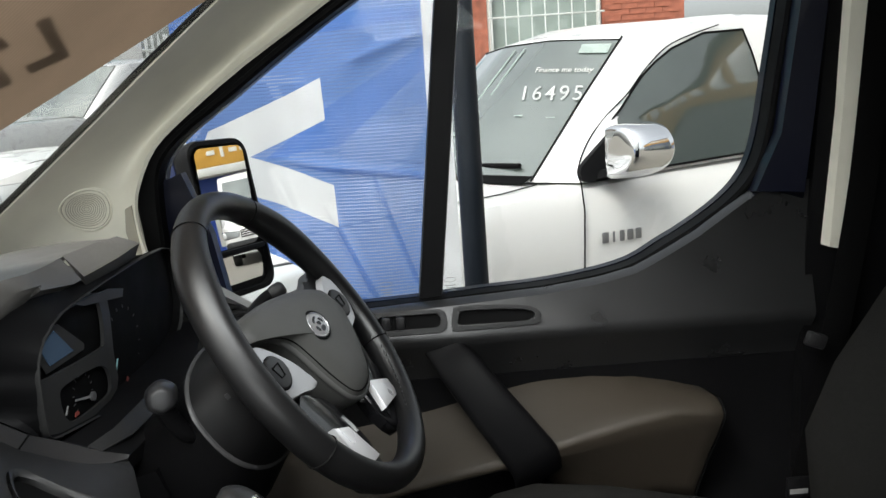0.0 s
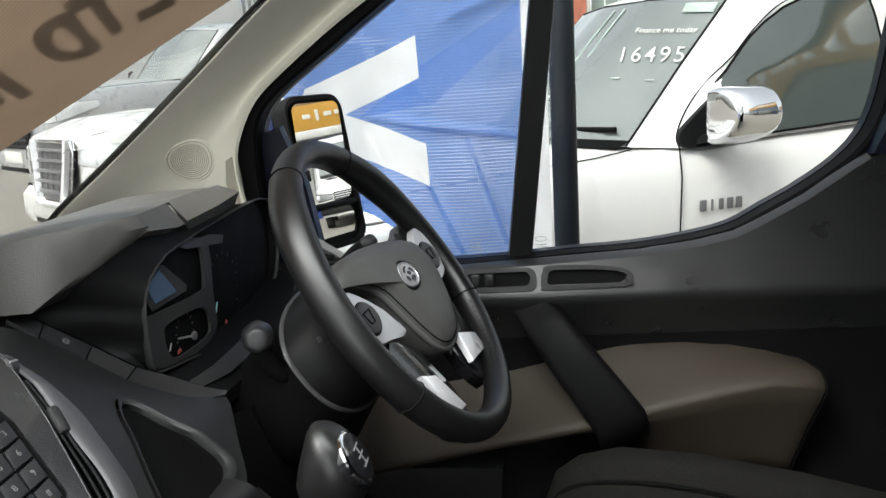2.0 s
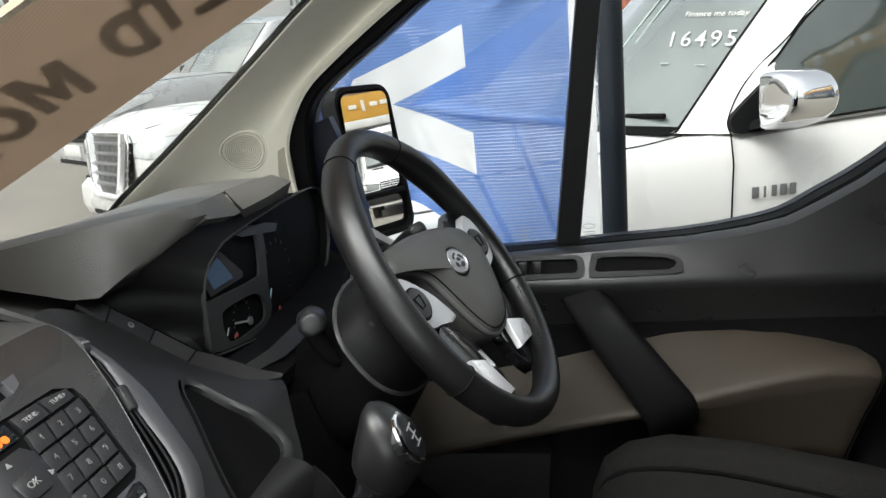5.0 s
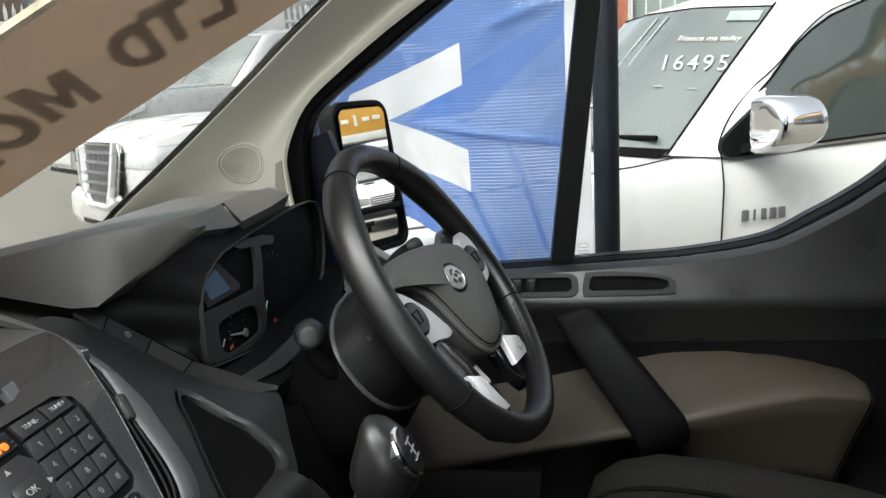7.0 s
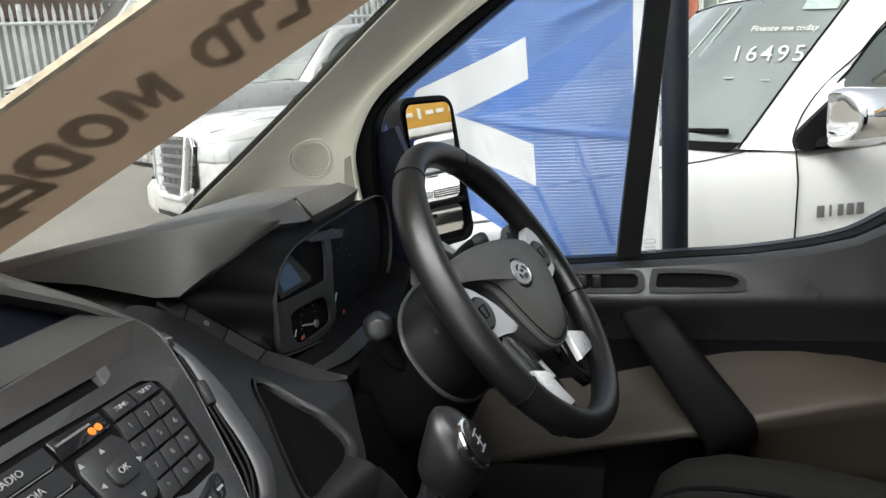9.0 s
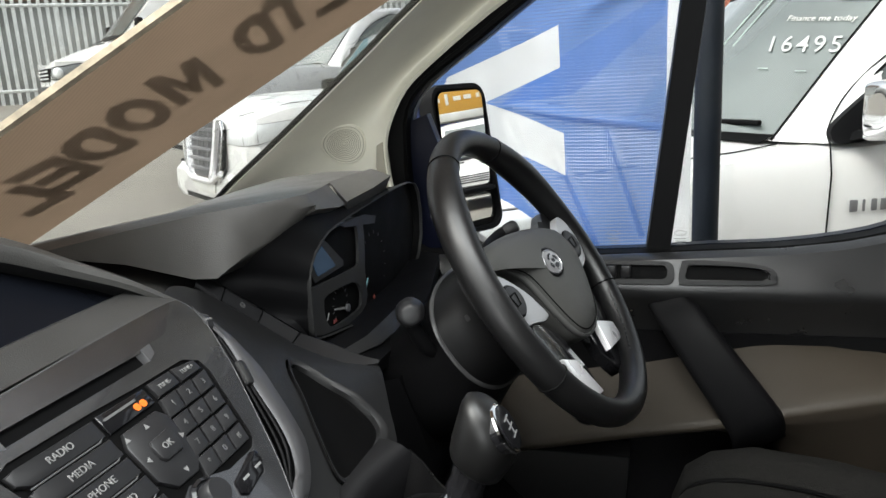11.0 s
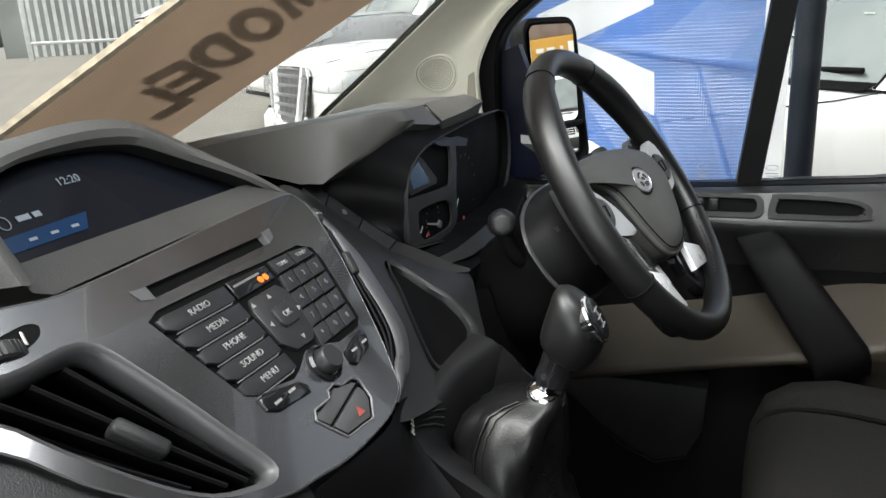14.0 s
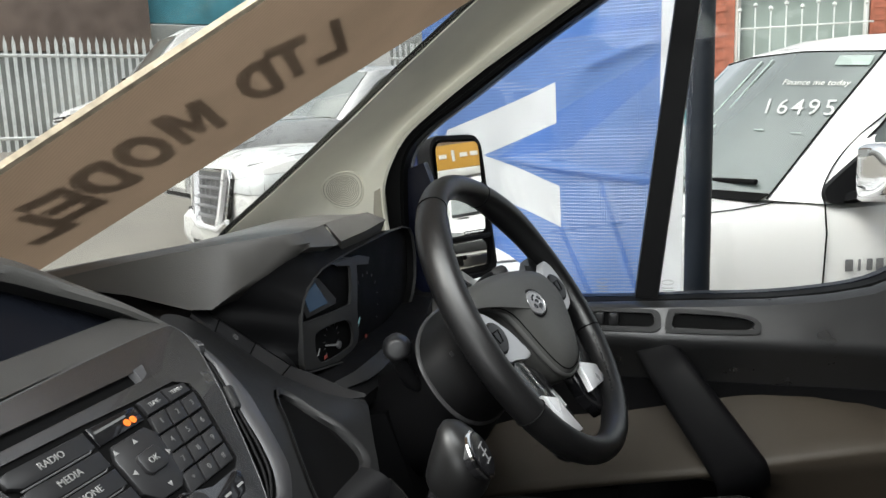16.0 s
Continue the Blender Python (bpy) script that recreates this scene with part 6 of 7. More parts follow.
b0, b1 = on_screen(-0.80, 0.186, 0.012), on_screen(-0.20, 0.697, 0.012)
part("board_sheet", sheet([[t0.lerp(b0, j / 8).lerp(t1.lerp(b1, j / 8), i / 12) for j in range(9)] for i in range(13)]), BOARD, sign, "backlit brown board")
wn_ = Vector((-0.595, 0, 0.804))
inn = (b0 - t0).normalized()
part("board_edge", loft([[t0 - wn_ * 0.001, t0 + inn * 0.001 - wn_ * 0.004, t0 - inn * 0.006 - wn_ * 0.003, t0 - inn * 0.006 + wn_ * 0.002], [t1 - wn_ * 0.001, t1 + inn * 0.001 - wn_ * 0.004, t1 - inn * 0.006 - wn_ * 0.003, t1 - inn * 0.006 + wn_ * 0.002]]), BOARDEDGE, sign, "pale cut edge of the board")
BU, BY = Vector((0.804, 0, 0.595)), Vector((0, 1, 0))
rd, ud = -0.029 * BU - 0.0345 * BY, 0.040 * BU - 0.100 * BY
GLYPH = {
    "L": ([(-0.5, -0.5), (0.5, -0.5), (0.5, -0.26), (-0.18, -0.26), (-0.18, 0.5), (-0.5, 0.5)], []),
    "T": ([(-0.16, -0.5), (0.16, -0.5), (0.16, 0.25), (0.55, 0.25), (0.55, 0.5), (-0.55, 0.5), (-0.55, 0.25), (-0.16, 0.25)], []),
    "E": ([(-0.5, -0.5), (0.5, -0.5), (0.5, -0.27), (-0.18, -0.27), (-0.18, -0.11), (0.42, -0.11), (0.42, 0.11), (-0.18, 0.11), (-0.18, 0.27), (0.5, 0.27), (0.5, 0.5), (-0.5, 0.5)], []),
    "M": ([(-0.6, -0.5), (-0.6, 0.5), (-0.22, 0.5), (0.0, 0.0), (0.22, 0.5), (0.6, 0.5), (0.6, -0.5), (0.30, -0.5), (0.30, 0.12), (0.08, -0.40), (-0.08, -0.40), (-0.30, 0.12), (-0.30, -0.5)], []),
    "D": (sm2([(-0.5, -0.5), (-0.5, 0.0), (-0.5, 0.5), (0.10, 0.49), (0.42, 0.30), (0.52, 0.0), (0.42, -0.30), (0.10, -0.49)], 2), [sm2([(-0.18, -0.26), (-0.18, 0.26), (0.08, 0.24), (0.20, 0.0), (0.08, -0.24)], 2)]),
    "O": (sm2([(0.56 * math.cos(radians(a)), 0.52 * math.sin(radians(a))) for a in range(0, 360, 30)], 2), [sm2([(0.24 * math.cos(radians(a)), 0.27 * math.sin(radians(a))) for a in range(0, 360, 30)], 2)]),
}
for ch, lu, ly in (("L", 0.239, 0.351), ("T", 0.208, 0.314), ("D", 0.172, 0.296), ("M", 0.107, 0.253), ("O", 0.062, 0.226), ("D", 0.021, 0.204), ("E", -0.016, 0.185), ("L", -0.054, 0.176)):
    lm = Matrix((rd, ud, rd.cross(ud).normalized())).transposed().to_4x4()
    lm.translation = on_screen(-0.6 + 0.804 * lu, ly, 0.0075)
    part("letter", plate(*GLYPH[ch], lm, 0.0006), FILM, sign, "dark letter printed on the far side")

# ---- door mirror ----
mir = thing("door_mirror", "dark blue door mirror with two panes", "mirror")
mnorm = Vector((0.86, -0.51, 0.06)).normalized()
mc = Vector((-0.437, 1.05, 1.325))
MM = axes(mc, Vector((0.51, 0.86, 0)), (-0.18, 0, 1))
if MM.to_3x3().col[2].dot(mnorm) < 0:
    MM = axes(mc, Vector((-0.51, -0.86, 0)), (-0.18, 0, 1))
MG = axes(mc, MM.to_3x3().col[0], (-0.105, 0, 1))
sh_ = stadium(-0.074, 0.074, -0.150, 0.140, 0.030)
hs = []
for h, k in ((-0.11, 0.55), (-0.09, 0.80), (-0.05, 0.95), (0.0, 1.0), (0.008, 0.985), (0.008, 0.93), (-0.004, 0.92)):
    hs.append([MM @ Vector((x * k, y * k, h)) for x, y in sh_])
part("mirror_housing", loft(hs), BLACK, mir, "black mirror housing", 50)
part("mirror_cap", loft([[MM @ Vector((x * k * 1.01, y * k * 1.01, h)) for x, y in sh_] for h, k in ((-0.115, 0.5), (-0.093, 0.80), (-0.052, 0.955), (-0.03, 0.985))]), VANBLUE, mir, "dark blue painted mirror cap", 50)
part("mirror_pane", prism(stadium(-0.060, 0.060, -0.060, 0.125, 0.016), MG @ Matrix.Translation((0, 0, -0.002)), 0.006), MIRROR, mir, "flat mirror glass")
part("wide_pane", prism(stadium(-0.058, 0.058, -0.138, -0.074, 0.016), MG @ Matrix.Translation((0, 0, -0.002)), 0.006), MIRROR, mir, "small wide-angle mirror glass")
part("mirror_bridge", rbox((0.130, 0.010, 0.010), MM @ Matrix.Translation((0, -0.067, 0.004)), 0.003), BLACK, mir)
part("mirror_arm", tube([(-0.53, 0.92, 1.235), (-0.52, 0.97, 1.24), (-0.50, 1.01, 1.25)], 0.026, 12), BLACK, mir)
part("sail_panel", prism([(-0.52, 1.19), (-0.40, 1.19), (-0.42, 1.32), (-0.455, 1.42), (-0.51, 1.40)], at_y(0.86), 0.03, 0.004), VANBLUE_SHADED, mir)

# ---- outside: ground ----


def rise(x, y):
    d = -0.66 * x + 0.75 * y
    return 1.14 * min(max((d - 7.0) / 9.6, 0.0), 1.0)


gx = [-400, -200, -90, -50] + [-36 + 1.5 * i for i in range(41)] + [40, 90, 200, 400]
gb = bmesh.new()
gv = [[gb.verts.new((x, y, rise(x, y))) for y in gx] for x in gx]
for i in range(len(gx) - 1):
    for j in range(len(gx) - 1):
        gb.faces.new((gv[i][j], gv[i + 1][j], gv[i + 1][j + 1], gv[i][j + 1]))
tagged(add_mesh("ground", gb, CONCRETE), "pale worn concrete forecourt", "ground", kind="structure")


# ---- cars ----
def ring_of(x, zs, zc, ye, w=0.92, zb=0.36):
    h = [(0.0, zb), (0.70, zb), (w - 0.06, zb + 0.06), (w - 0.01, 0.62), (w, 0.84), (w - 0.01, zs - 0.09), (w - 0.045, zs - 0.02), (ye, zs), (ye * 0.6, zs + (zc - zs) * 0.75), (0.0, zc)]
    return [(x, y, z) for y, z in h] + [(x, -y, z) for y, z in h[-2:0:-1]]


def wheel_at(parent, m, x, side, r=0.375):
    s = 1 if side > 0 else -1
    wmx = m @ axes((x, s * 0.76, r), (1, 0, 0), (0, 0, s))
    if (wmx.to_3x3().col[2]).dot(m.to_3x3() @ Vector((0, s, 0))) < 0:
        wmx = m @ axes((x, s * 0.76, r), (-1, 0, 0), (0, 0, s))
    w = part("wheel", lathe([(r * 0.62, -0.10), (r * 0.94, -0.11), (r, -0.07), (r, 0.08), (r * 0.94, 0.11), (r * 0.66, 0.115), (r * 0.64, 0.10)], wmx, 32), TYRE, parent, "black tyre")
    part("rim", lathe([(r * 0.65, 0.10), (r * 0.60, 0.075), (r * 0.56, 0.05), (0.0, 0.055)], wmx, 32), BLACK, w)
    for q in range(6):
        a = 2 * math.pi * q / 6
        part("rim_spoke", loft([[wmx @ Vector((math.cos(a + d) * rr, math.sin(a + d) * rr, hh)) for d, hh in ((-0.16 * 0.07 / rr * 3, 0.06), (0.16 * 0.07 / rr * 3, 0.06), (0.1 * 0.07 / rr * 3, hz_), (-0.1 * 0.07 / rr * 3, hz_))] for rr, hz_ in ((0.03, 0.09), (0.12, 0.088), (r * 0.63, 0.10))]), SILVER, w)


def on_bodywork(tree, m, p, sg, h):
    """The place on the bodywork behind p, h proud of it."""
    out = (m.to_3x3() @ Vector((0.55, sg * 0.82, 0.12))).normalized()
    hit = tree.ray_cast(m @ Vector(p) + out * 0.4, -out, 0.6)
    return (hit[0] if hit[0] else m @ Vector(p)) + out * h


def pickup(name, label, paint, m, lamp=True, mirror_mat=CHROME, group="", lift=0.0):
    """A double-cab pickup: x ahead of the front axle, y to its left, z up."""
    car = thing(name, label, "pickup truck", group)
    T = lambda pts: [m @ Vector(p) for p in pts]
    secs = [(0.93, 0.80, 0.82, 0.55, 0.62, 0.50), (0.90, 0.90, 0.94, 0.62, 0.78, 0.42), (0.82, 0.98, 1.03, 0.68, 0.86, 0.38), (0.60, 1.04, 1.10, 0.74, 0.91, 0.38), (0.2, 1.09, 1.15, 0.77, 0.925, 0.38), (-0.2, 1.12, 1.175, 0.78, 0.925, 0.38), (-0.50, 1.14, 1.18, 0.79, 0.92, 0.38), (-0.70, 1.15, 1.18, 0.80, 0.92, 0.38), (-1.10, 1.175, 1.19, 0.80, 0.92, 0.38), (-1.9, 1.20, 1.21, 0.80, 0.92, 0.40), (-2.15, 1.21, 1.22, 0.80, 0.92, 0.42), (-4.0, 1.23, 1.24, 0.80, 0.915, 0.46), (-4.1, 1.20, 1.21, 0.78, 0.89, 0.50)]
    rs = lambda x: lift * float(np.interp(x, [-0.9, -0.4, 0.5], [0.0, 0.7, 1.0]))
    secs = [(x, zs + rs(x), zc + rs(x), ye, w, zb) for x, zs, zc, ye, w, zb in secs]
    body = part("body", loft([T(ring_of(x, zs, zc, ye, w, zb)) for x, zs, zc, ye, w, zb in secs]), paint, car, "", 32)
    btree = BVHTree.FromPolygons([v.co for v in body.data.vertices], [tuple(f.vertices) for f in body.data.polygons])
    flush = lambda p, sg, h: on_bodywork(btree, m, p, sg, h)
    # shut lines
    for px in (-0.63, -1.66, -2.26):
        part("door_gap", tube(T([(px + 0.02, 0.912, 0.52), (px, 0.926, 0.84), (px - 0.012, 0.918, 1.05), (px - 0.02, 0.885, 1.155)]), 0.003, 6), RUBBER, car)
    part("bonnet_gap", tube(T([(x, y, z + rs(x)) for x, y, z in ((0.86, 0.60, 0.985), (0.5, 0.745, 1.060), (0.1, 0.785, 1.102), (-0.35, 0.79, 1.135), (-0.52, 0.76, 1.152))]), 0.003, 6), RUBBER, car)
    # cabin
    base = [(-0.27, 0.0, 1.165), (-0.325, 0.40, 1.165), (-0.520, 0.745, 1.160), (-0.68, 0.850, 1.150), (-1.05, 0.875, 1.165), (-1.6, 0.88, 1.19), (-2.26, 0.86, 1.20), (-2.34, 0.70, 1.205), (-2.36, 0.0, 1.205)]
    midl = [(-0.53, 0.0, 1.47), (-0.585, 0.38, 1.465), (-0.775, 0.700, 1.445), (-0.90, 0.795, 1.44), (-1.15, 0.815, 1.46), (-1.6, 0.82, 1.47), (-2.22, 0.805, 1.47), (-2.29, 0.66, 1.47), (-2.31, 0.0, 1.47)]
    topl = [(-0.82, 0.0, 1.755), (-0.87, 0.36, 1.748), (-1.030, 0.660, 1.718), (-1.15, 0.708, 1.735), (-1.35, 0.722, 1.755), (-1.6, 0.722, 1.765), (-2.10, 0.705, 1.75), (-2.17, 0.58, 1.745), (-2.18, 0.0, 1.745)]
    crown = [(-1.05, 0.0, 1.812), (-1.10, 0.30, 1.805), (-1.20, 0.58, 1.785), (-1.25, 0.625, 1.785), (-1.42, 0.64, 1.795), (-1.6, 0.64, 1.80), (-2.0, 0.61, 1.79), (-2.06, 0.48, 1.785), (-2.08, 0.0, 1.79)]
    full = lambda h: h + [(x, -y, z) for x, y, z in h[-2:0:-1]]
    part("cabin", loft([T(full(r)) for r in (base, midl, topl, crown)]), paint, car, "", 28)
    # windscreen, set a little proud of the cabin
    def between(u, v):
        """A place on the windscreen: u across from -1 to 1, v up from 0 to 1."""
        a = abs(u)
        def on(r):
            if a < 0.53:
                p = Vector(r[0]).lerp(Vector(r[1]), a / 0.53)
            else:
                p = Vector(r[1]).lerp(Vector(r[2]), (a - 0.53) / 0.47)
            return Vector((p.x, math.copysign(p.y, u), p.z))
        p = on(base).lerp(on(midl), v * 2) if v < 0.5 else on(midl).lerp(on(topl), v * 2 - 1)
        return p + Vector((0.006, 0, 0.004))
    part("windscreen", sheet([T([between(-0.985 + 1.97 * i / 16, 0.02 + 0.95 * j / 8) for i in range(17)]) for j in range(9)]), WSGLASS, car, "windscreen with sky reflection in its base colour", 60)
    part("windscreen_band", tube(T([between(-0.98 + 1.96 * i / 16, 0.975) for i in range(17)]), 0.004, 6), RUBBER, car)
    for sg in (-1, 1):
        part("windscreen_edge", tube(T([between(sg * 0.985, j / 8) for j in range(9)]), 0.004, 6), RUBBER, car)
        # side panes
        def side(x, v):
            lo = np.interp(-x, [0.52, 0.68, 1.05, 1.6, 2.26], [0.745, 0.850, 0.875, 0.88, 0.86])
            mi = np.interp(-x, [0.775, 0.90, 1.15, 1.6, 2.22], [0.70, 0.795, 0.815, 0.82, 0.805])
            to = np.interp(-x, [1.03, 1.15, 1.35, 1.6, 2.1], [0.66, 0.708, 0.722, 0.722, 0.705])
            zl = np.interp(-x, [0.52, 0.68, 1.05, 1.6, 2.26], [1.160, 1.15, 1.165, 1.19, 1.20])
            zm, zt = 1.455, float(np.interp(-x, [1.03, 1.15, 1.35, 1.6, 2.1], [1.718, 1.735, 1.755, 1.765, 1.75]))
            z = zl + (zt - zl) * v
            y = np.interp(z, [zl, zm, zt], [lo, mi, to])
            return Vector((x, sg * (y + 0.014), z))
        g1 = []
        for v in np.linspace(0.03, 0.93, 13):
            z_ = 1.15 + 0.60 * v
            x0 = float(np.interp(z_, [1.16, 1.25, 1.40, 1.50, 1.60, 1.66, 1.69, 1.705], [-0.76, -0.78, -0.86, -0.95, -1.07, -1.18, -1.28, -1.36]))
            x1 = float(np.interp(z_, [1.17, 1.30, 1.46, 1.60, 1.70], [-1.53, -1.57, -1.61, -1.60, -1.575]))
            g1.append(T([side(x0 + (x1 - x0) * i / 10, v) for i in range(11)]))
        part("side_pane", sheet(g1), CARGLASS, car, "dark door glass", 60)
        g2 = [T([side(-1.735 + (-2.16 + 0.10 * v + 1.735) * i / 6, v) for i in range(7)]) for v in np.linspace(0.05, 0.90, 7)]
        part("side_pane", sheet(g2), CARGLASS, car, "dark door glass", 60)
        part("frame_gap", tube(T(smooth_poly([Vector((-0.650, sg * 0.887, 1.153)), *[side(x_, (z_ - 1.15) / 0.6) for x_, z_ in ((-0.668, 1.20), (-0.735, 1.30), (-0.83, 1.40), (-0.94, 1.50), (-1.06, 1.60), (-1.20, 1.685), (-1.45, 1.738))]], 5, False)), 0.003, 6), RUBBER, car)
        part("pane_edge", tube([r[0] for r in g1] + g1[-1][1:] + [r[-1] for r in g1[::-1]] + g1[0][::-1], 0.005, 6), RUBBER, car)
        # mirror
        mc_ = Vector((-0.80, sg * 1.03, 1.272))
        mo = smooth_poly([(-1.0, 0.70, 0), (-0.93, 0.95, 0), (-0.2, 1.0, 0), (0.45, 0.86, 0), (0.85, 0.52, 0), (1.0, 0.12, 0), (0.93, -0.26, 0), (0.62, -0.60, 0), (0.1, -0.82, 0), (-0.6, -0.98, 0), (-0.93, -1.0, 0), (-1.0, -0.80, 0)], 3)
        mr = []
        for h, k in ((-0.088, 0.30), (-0.0875, 0.72), (-0.084, 0.86), (-0.070, 0.95), (-0.02, 0.99), (0.05, 1.0), (0.075, 0.98), (0.085, 0.92)):
            mr.append(T([mc_ + Vector((-h - 0.018 * max(0.0, u_ * k), sg * (-0.066 + 0.088 * (u_ + 1.0) * (0.45 + 0.55 * k)), 0.106 * (0.2 + 0.8 * k) * v_)) for u_, v_, _ in mo]))
        part("wing_mirror", loft(mr), mirror_mat, car, "chrome mirror shell" if mirror_mat is CHROME else "", 50)
        part("mirror_foot", loft([T([(-0.715, sg * 0.86, 1.165), (-0.715, sg * 0.905, 1.165), (-0.86, sg * 0.905, 1.175), (-0.86, sg * 0.86, 1.175)]), T([(-0.735, sg * 0.90, 1.20), (-0.755, sg * 1.0, 1.20), (-0.85, sg * 1.0, 1.20), (-0.85, sg * 0.89, 1.20)])]), BLACK, car)
        sp_ = smooth_poly([(-0.662, 1.215, 0), (-0.655, 1.180, 0), (-0.668, 1.158, 0), (-0.70, 1.152, 0), (-0.80, 1.160, 0), (-0.875, 1.172, 0), (-0.870, 1.20, 0), (-0.845, 1.27, 0), (-0.830, 1.335, 0), (-0.812, 1.335, 0), (-0.745, 1.285, 0)], 2)
        sail = lambda o: T([(x, sg * (float(np.interp(z, [1.15, 1.46], [0.868, 0.80])) + 0.02 * min(1.0, max(0.0, (-x - 0.62) / 0.2)) + o), z) for x, z, _ in sp_])
        part("mirror_sail", loft([sail(-0.01), sail(0.012), [Vector(p) for p in sail(0.016)]]), BLACK, car, "", 50)
        # lamps and handles
        lc = [(0.950, 0.50, 0.815, 0.945), (0.885, 0.73, 0.80, 0.975), (0.785, 0.885, 0.825, 0.990), (0.46, 0.930, 0.925, 1.010)]
        cols_ = [(Vector((x, sg * y, zb + 0.78 * lift)), Vector((x, sg * y, zt + 0.62 * lift))) for x, y, zb, zt in lc]
        lo_, hi_ = smooth_poly([p for p, _ in cols_], 4, False), smooth_poly([q for _, q in cols_], 4, False)
        part("headlamp", sheet([[flush(Vector(p).lerp(Vector(q), v), sg, 0.006 * (0.3 + math.sin(math.pi * v))) for p, q in zip(lo_, hi_)] for v in (0.0, 0.15, 0.35, 0.5, 0.65, 0.85, 1.0)], 0.004), LAMPGLASS, car, "clear wrap-around headlamp", 50)
        part("lamp_outline", tube([flush(p, sg, 0.004) for p in lo_ + hi_[::-1] + lo_[:1]], 0.0045, 6, False), EDGE, car)
        for q in (4, 7):
            part("lamp_divider", tube([flush(Vector(lo_[q]).lerp(Vector(hi_[q]), v), sg, 0.009) for v in (0.08, 0.5, 0.92)], 0.004, 6), EDGE, car)
        part("indicator_lens", rbox((0.02, 0.05, 0.16), m @ pose(0.90, sg * 0.80, 0.66, 0, 0, sg * -35), 0.006), BLACK, car)
        for hx in (-1.50, -2.15):
            part("door_handle", rbox((0.18, 0.03, 0.03), m @ pose(hx, sg * 0.935, 1.04), 0.01), mirror_mat, car)
        for ax_x in (0.0, -3.08):
            wheel_at(car, m, ax_x, sg)
            arch = [(ax_x + 0.44 * math.cos(a), sg * 0.929, 0.375 + 0.44 * math.sin(a)) for a in (math.pi * q / 16 for q in range(17))]
            part("arch_lip", tube(T(arch), 0.03, 8), paint, car)
            part("wheel_well", lathe([(0.42, -0.20), (0.42, 0.006), (0.0, 0.006)], m @ axes((ax_x, sg * 0.922, 0.375), (1, 0, 0), (0, 0, 1) if sg < 0 else (0, 0, -1)), 28), RUBBER, car)
    part("bumper", loft([T([(0.95, y, 0.42), (0.99, y, 0.50), (0.98, y, 0.66), (0.92, y, 0.72)]) if abs(y) < 0.8 else T([(0.80, y, 0.42), (0.84, y, 0.50), (0.84, y, 0.66), (0.78, y, 0.72)]) for y in (-0.88, -0.78, -0.4, 0, 0.4, 0.78, 0.88)]), paint, car, "", 40)
    gm = m @ axes((0.945, 0, 0.80 + 0.5 * lift), (0, 1, 0), (-0.12, 0, 1)) @ Matrix.Diagonal((1, 1 + 2.4 * lift, 1, 1))
    gpoly = [(-0.40, -0.17), (0.40, -0.17), (0.47, 0.10), (0.43, 0.16), (-0.43, 0.16), (-0.47, 0.10)] if lamp else [(-0.46, -0.14), (0.46, -0.14), (0.50, 0.10), (0.44, 0.15), (-0.44, 0.15), (-0.50, 0.10)]
    part("grille_back", prism(gpoly, gm, 0.02), SWITCHGREY if lamp else RUBBER, car)
    for k in range(5 if lamp else 3):
        zz = -0.12 + 0.058 * k if lamp else -0.09 + 0.09 * k
        part("grille_bar", rbox((0.60 if lamp else 0.92, 0.020, 0.03), gm @ Matrix.Translation((0, zz, 0.025)), 0.006), EDGE if lamp else BLACK2, car)
    for k in range(5):
        part("grille_bar", rbox((0.014, 0.26, 0.014), gm @ Matrix.Translation((-0.24 + 0.12 * k, 0, 0.020)), 0.004), EDGE if lamp else BLACK2, car)
    if lamp:
        # chrome blades beside the grille, dark slots between them and the lamps
        for sg in (-1, 1):
            part("grille_blade", loft([[gm @ Vector((sg * x, y, h)) for x, y, h in ((a, z, 0.02), (a + 0.055, z, 0.02), (a + 0.050, z, 0.055), (a + 0.012, z, 0.060))] for a, z in ((0.345, 0.17), (0.315, 0.05), (0.265, -0.10), (0.215, -0.18))]), SILVER, car, "bright blade of the grille", 40)
            part("side_slot", prism([(sg * x, y) for x, y in ((0.435, 0.115), (0.490, 0.120), (0.460, -0.10), (0.375, -0.13))][::sg], gm, 0.030), RUBBER, car)
            for q in range(4):
                part("slot_bar", rbox((0.07, 0.012, 0.02), gm @ Matrix.Translation((sg * (0.415 + 0.014 * q), -0.08 + 0.05 * q, 0.03)), 0.004), EDGE, car)
        part("grille_base", tube([gm @ Vector((x, y, 0.035)) for x, y in ((-0.45, -0.13), (-0.24, -0.19), (0.24, -0.19), (0.45, -0.13))], 0.022, 8), SILVER, car)
    gp_ = [gm @ Vector((x, y, 0.022)) for x, y in gpoly]
    part("grille_frame", tube(gp_ + gp_[:1], 0.016 if lamp else 0.022, 8, False), CHROME if lamp else BLACK, car)
    part("lower_intake", rbox((0.03, 1.1, 0.13), m @ pose(0.965, 0, 0.50), 0.01), RUBBER, car)
    part("plate_blank", rbox((0.02, 0.52, 0.11), m @ pose(0.992, 0, 0.58), 0.004), RENDER, car)
    # wipers
    for u0, u1 in ((-0.55, 0.25), (0.05, 0.90)):
        a_, b_ = between(u0, 0.04), between(u1, 0.075)
        part("wiper", tube(T([a_ + Vector((0.03, 0, 0.012)), (a_ + b_) / 2 + Vector((0.03, 0, 0.020)), b_ + Vector((0.012, 0, 0.016))]), 0.011, 8), RUBBER, car)
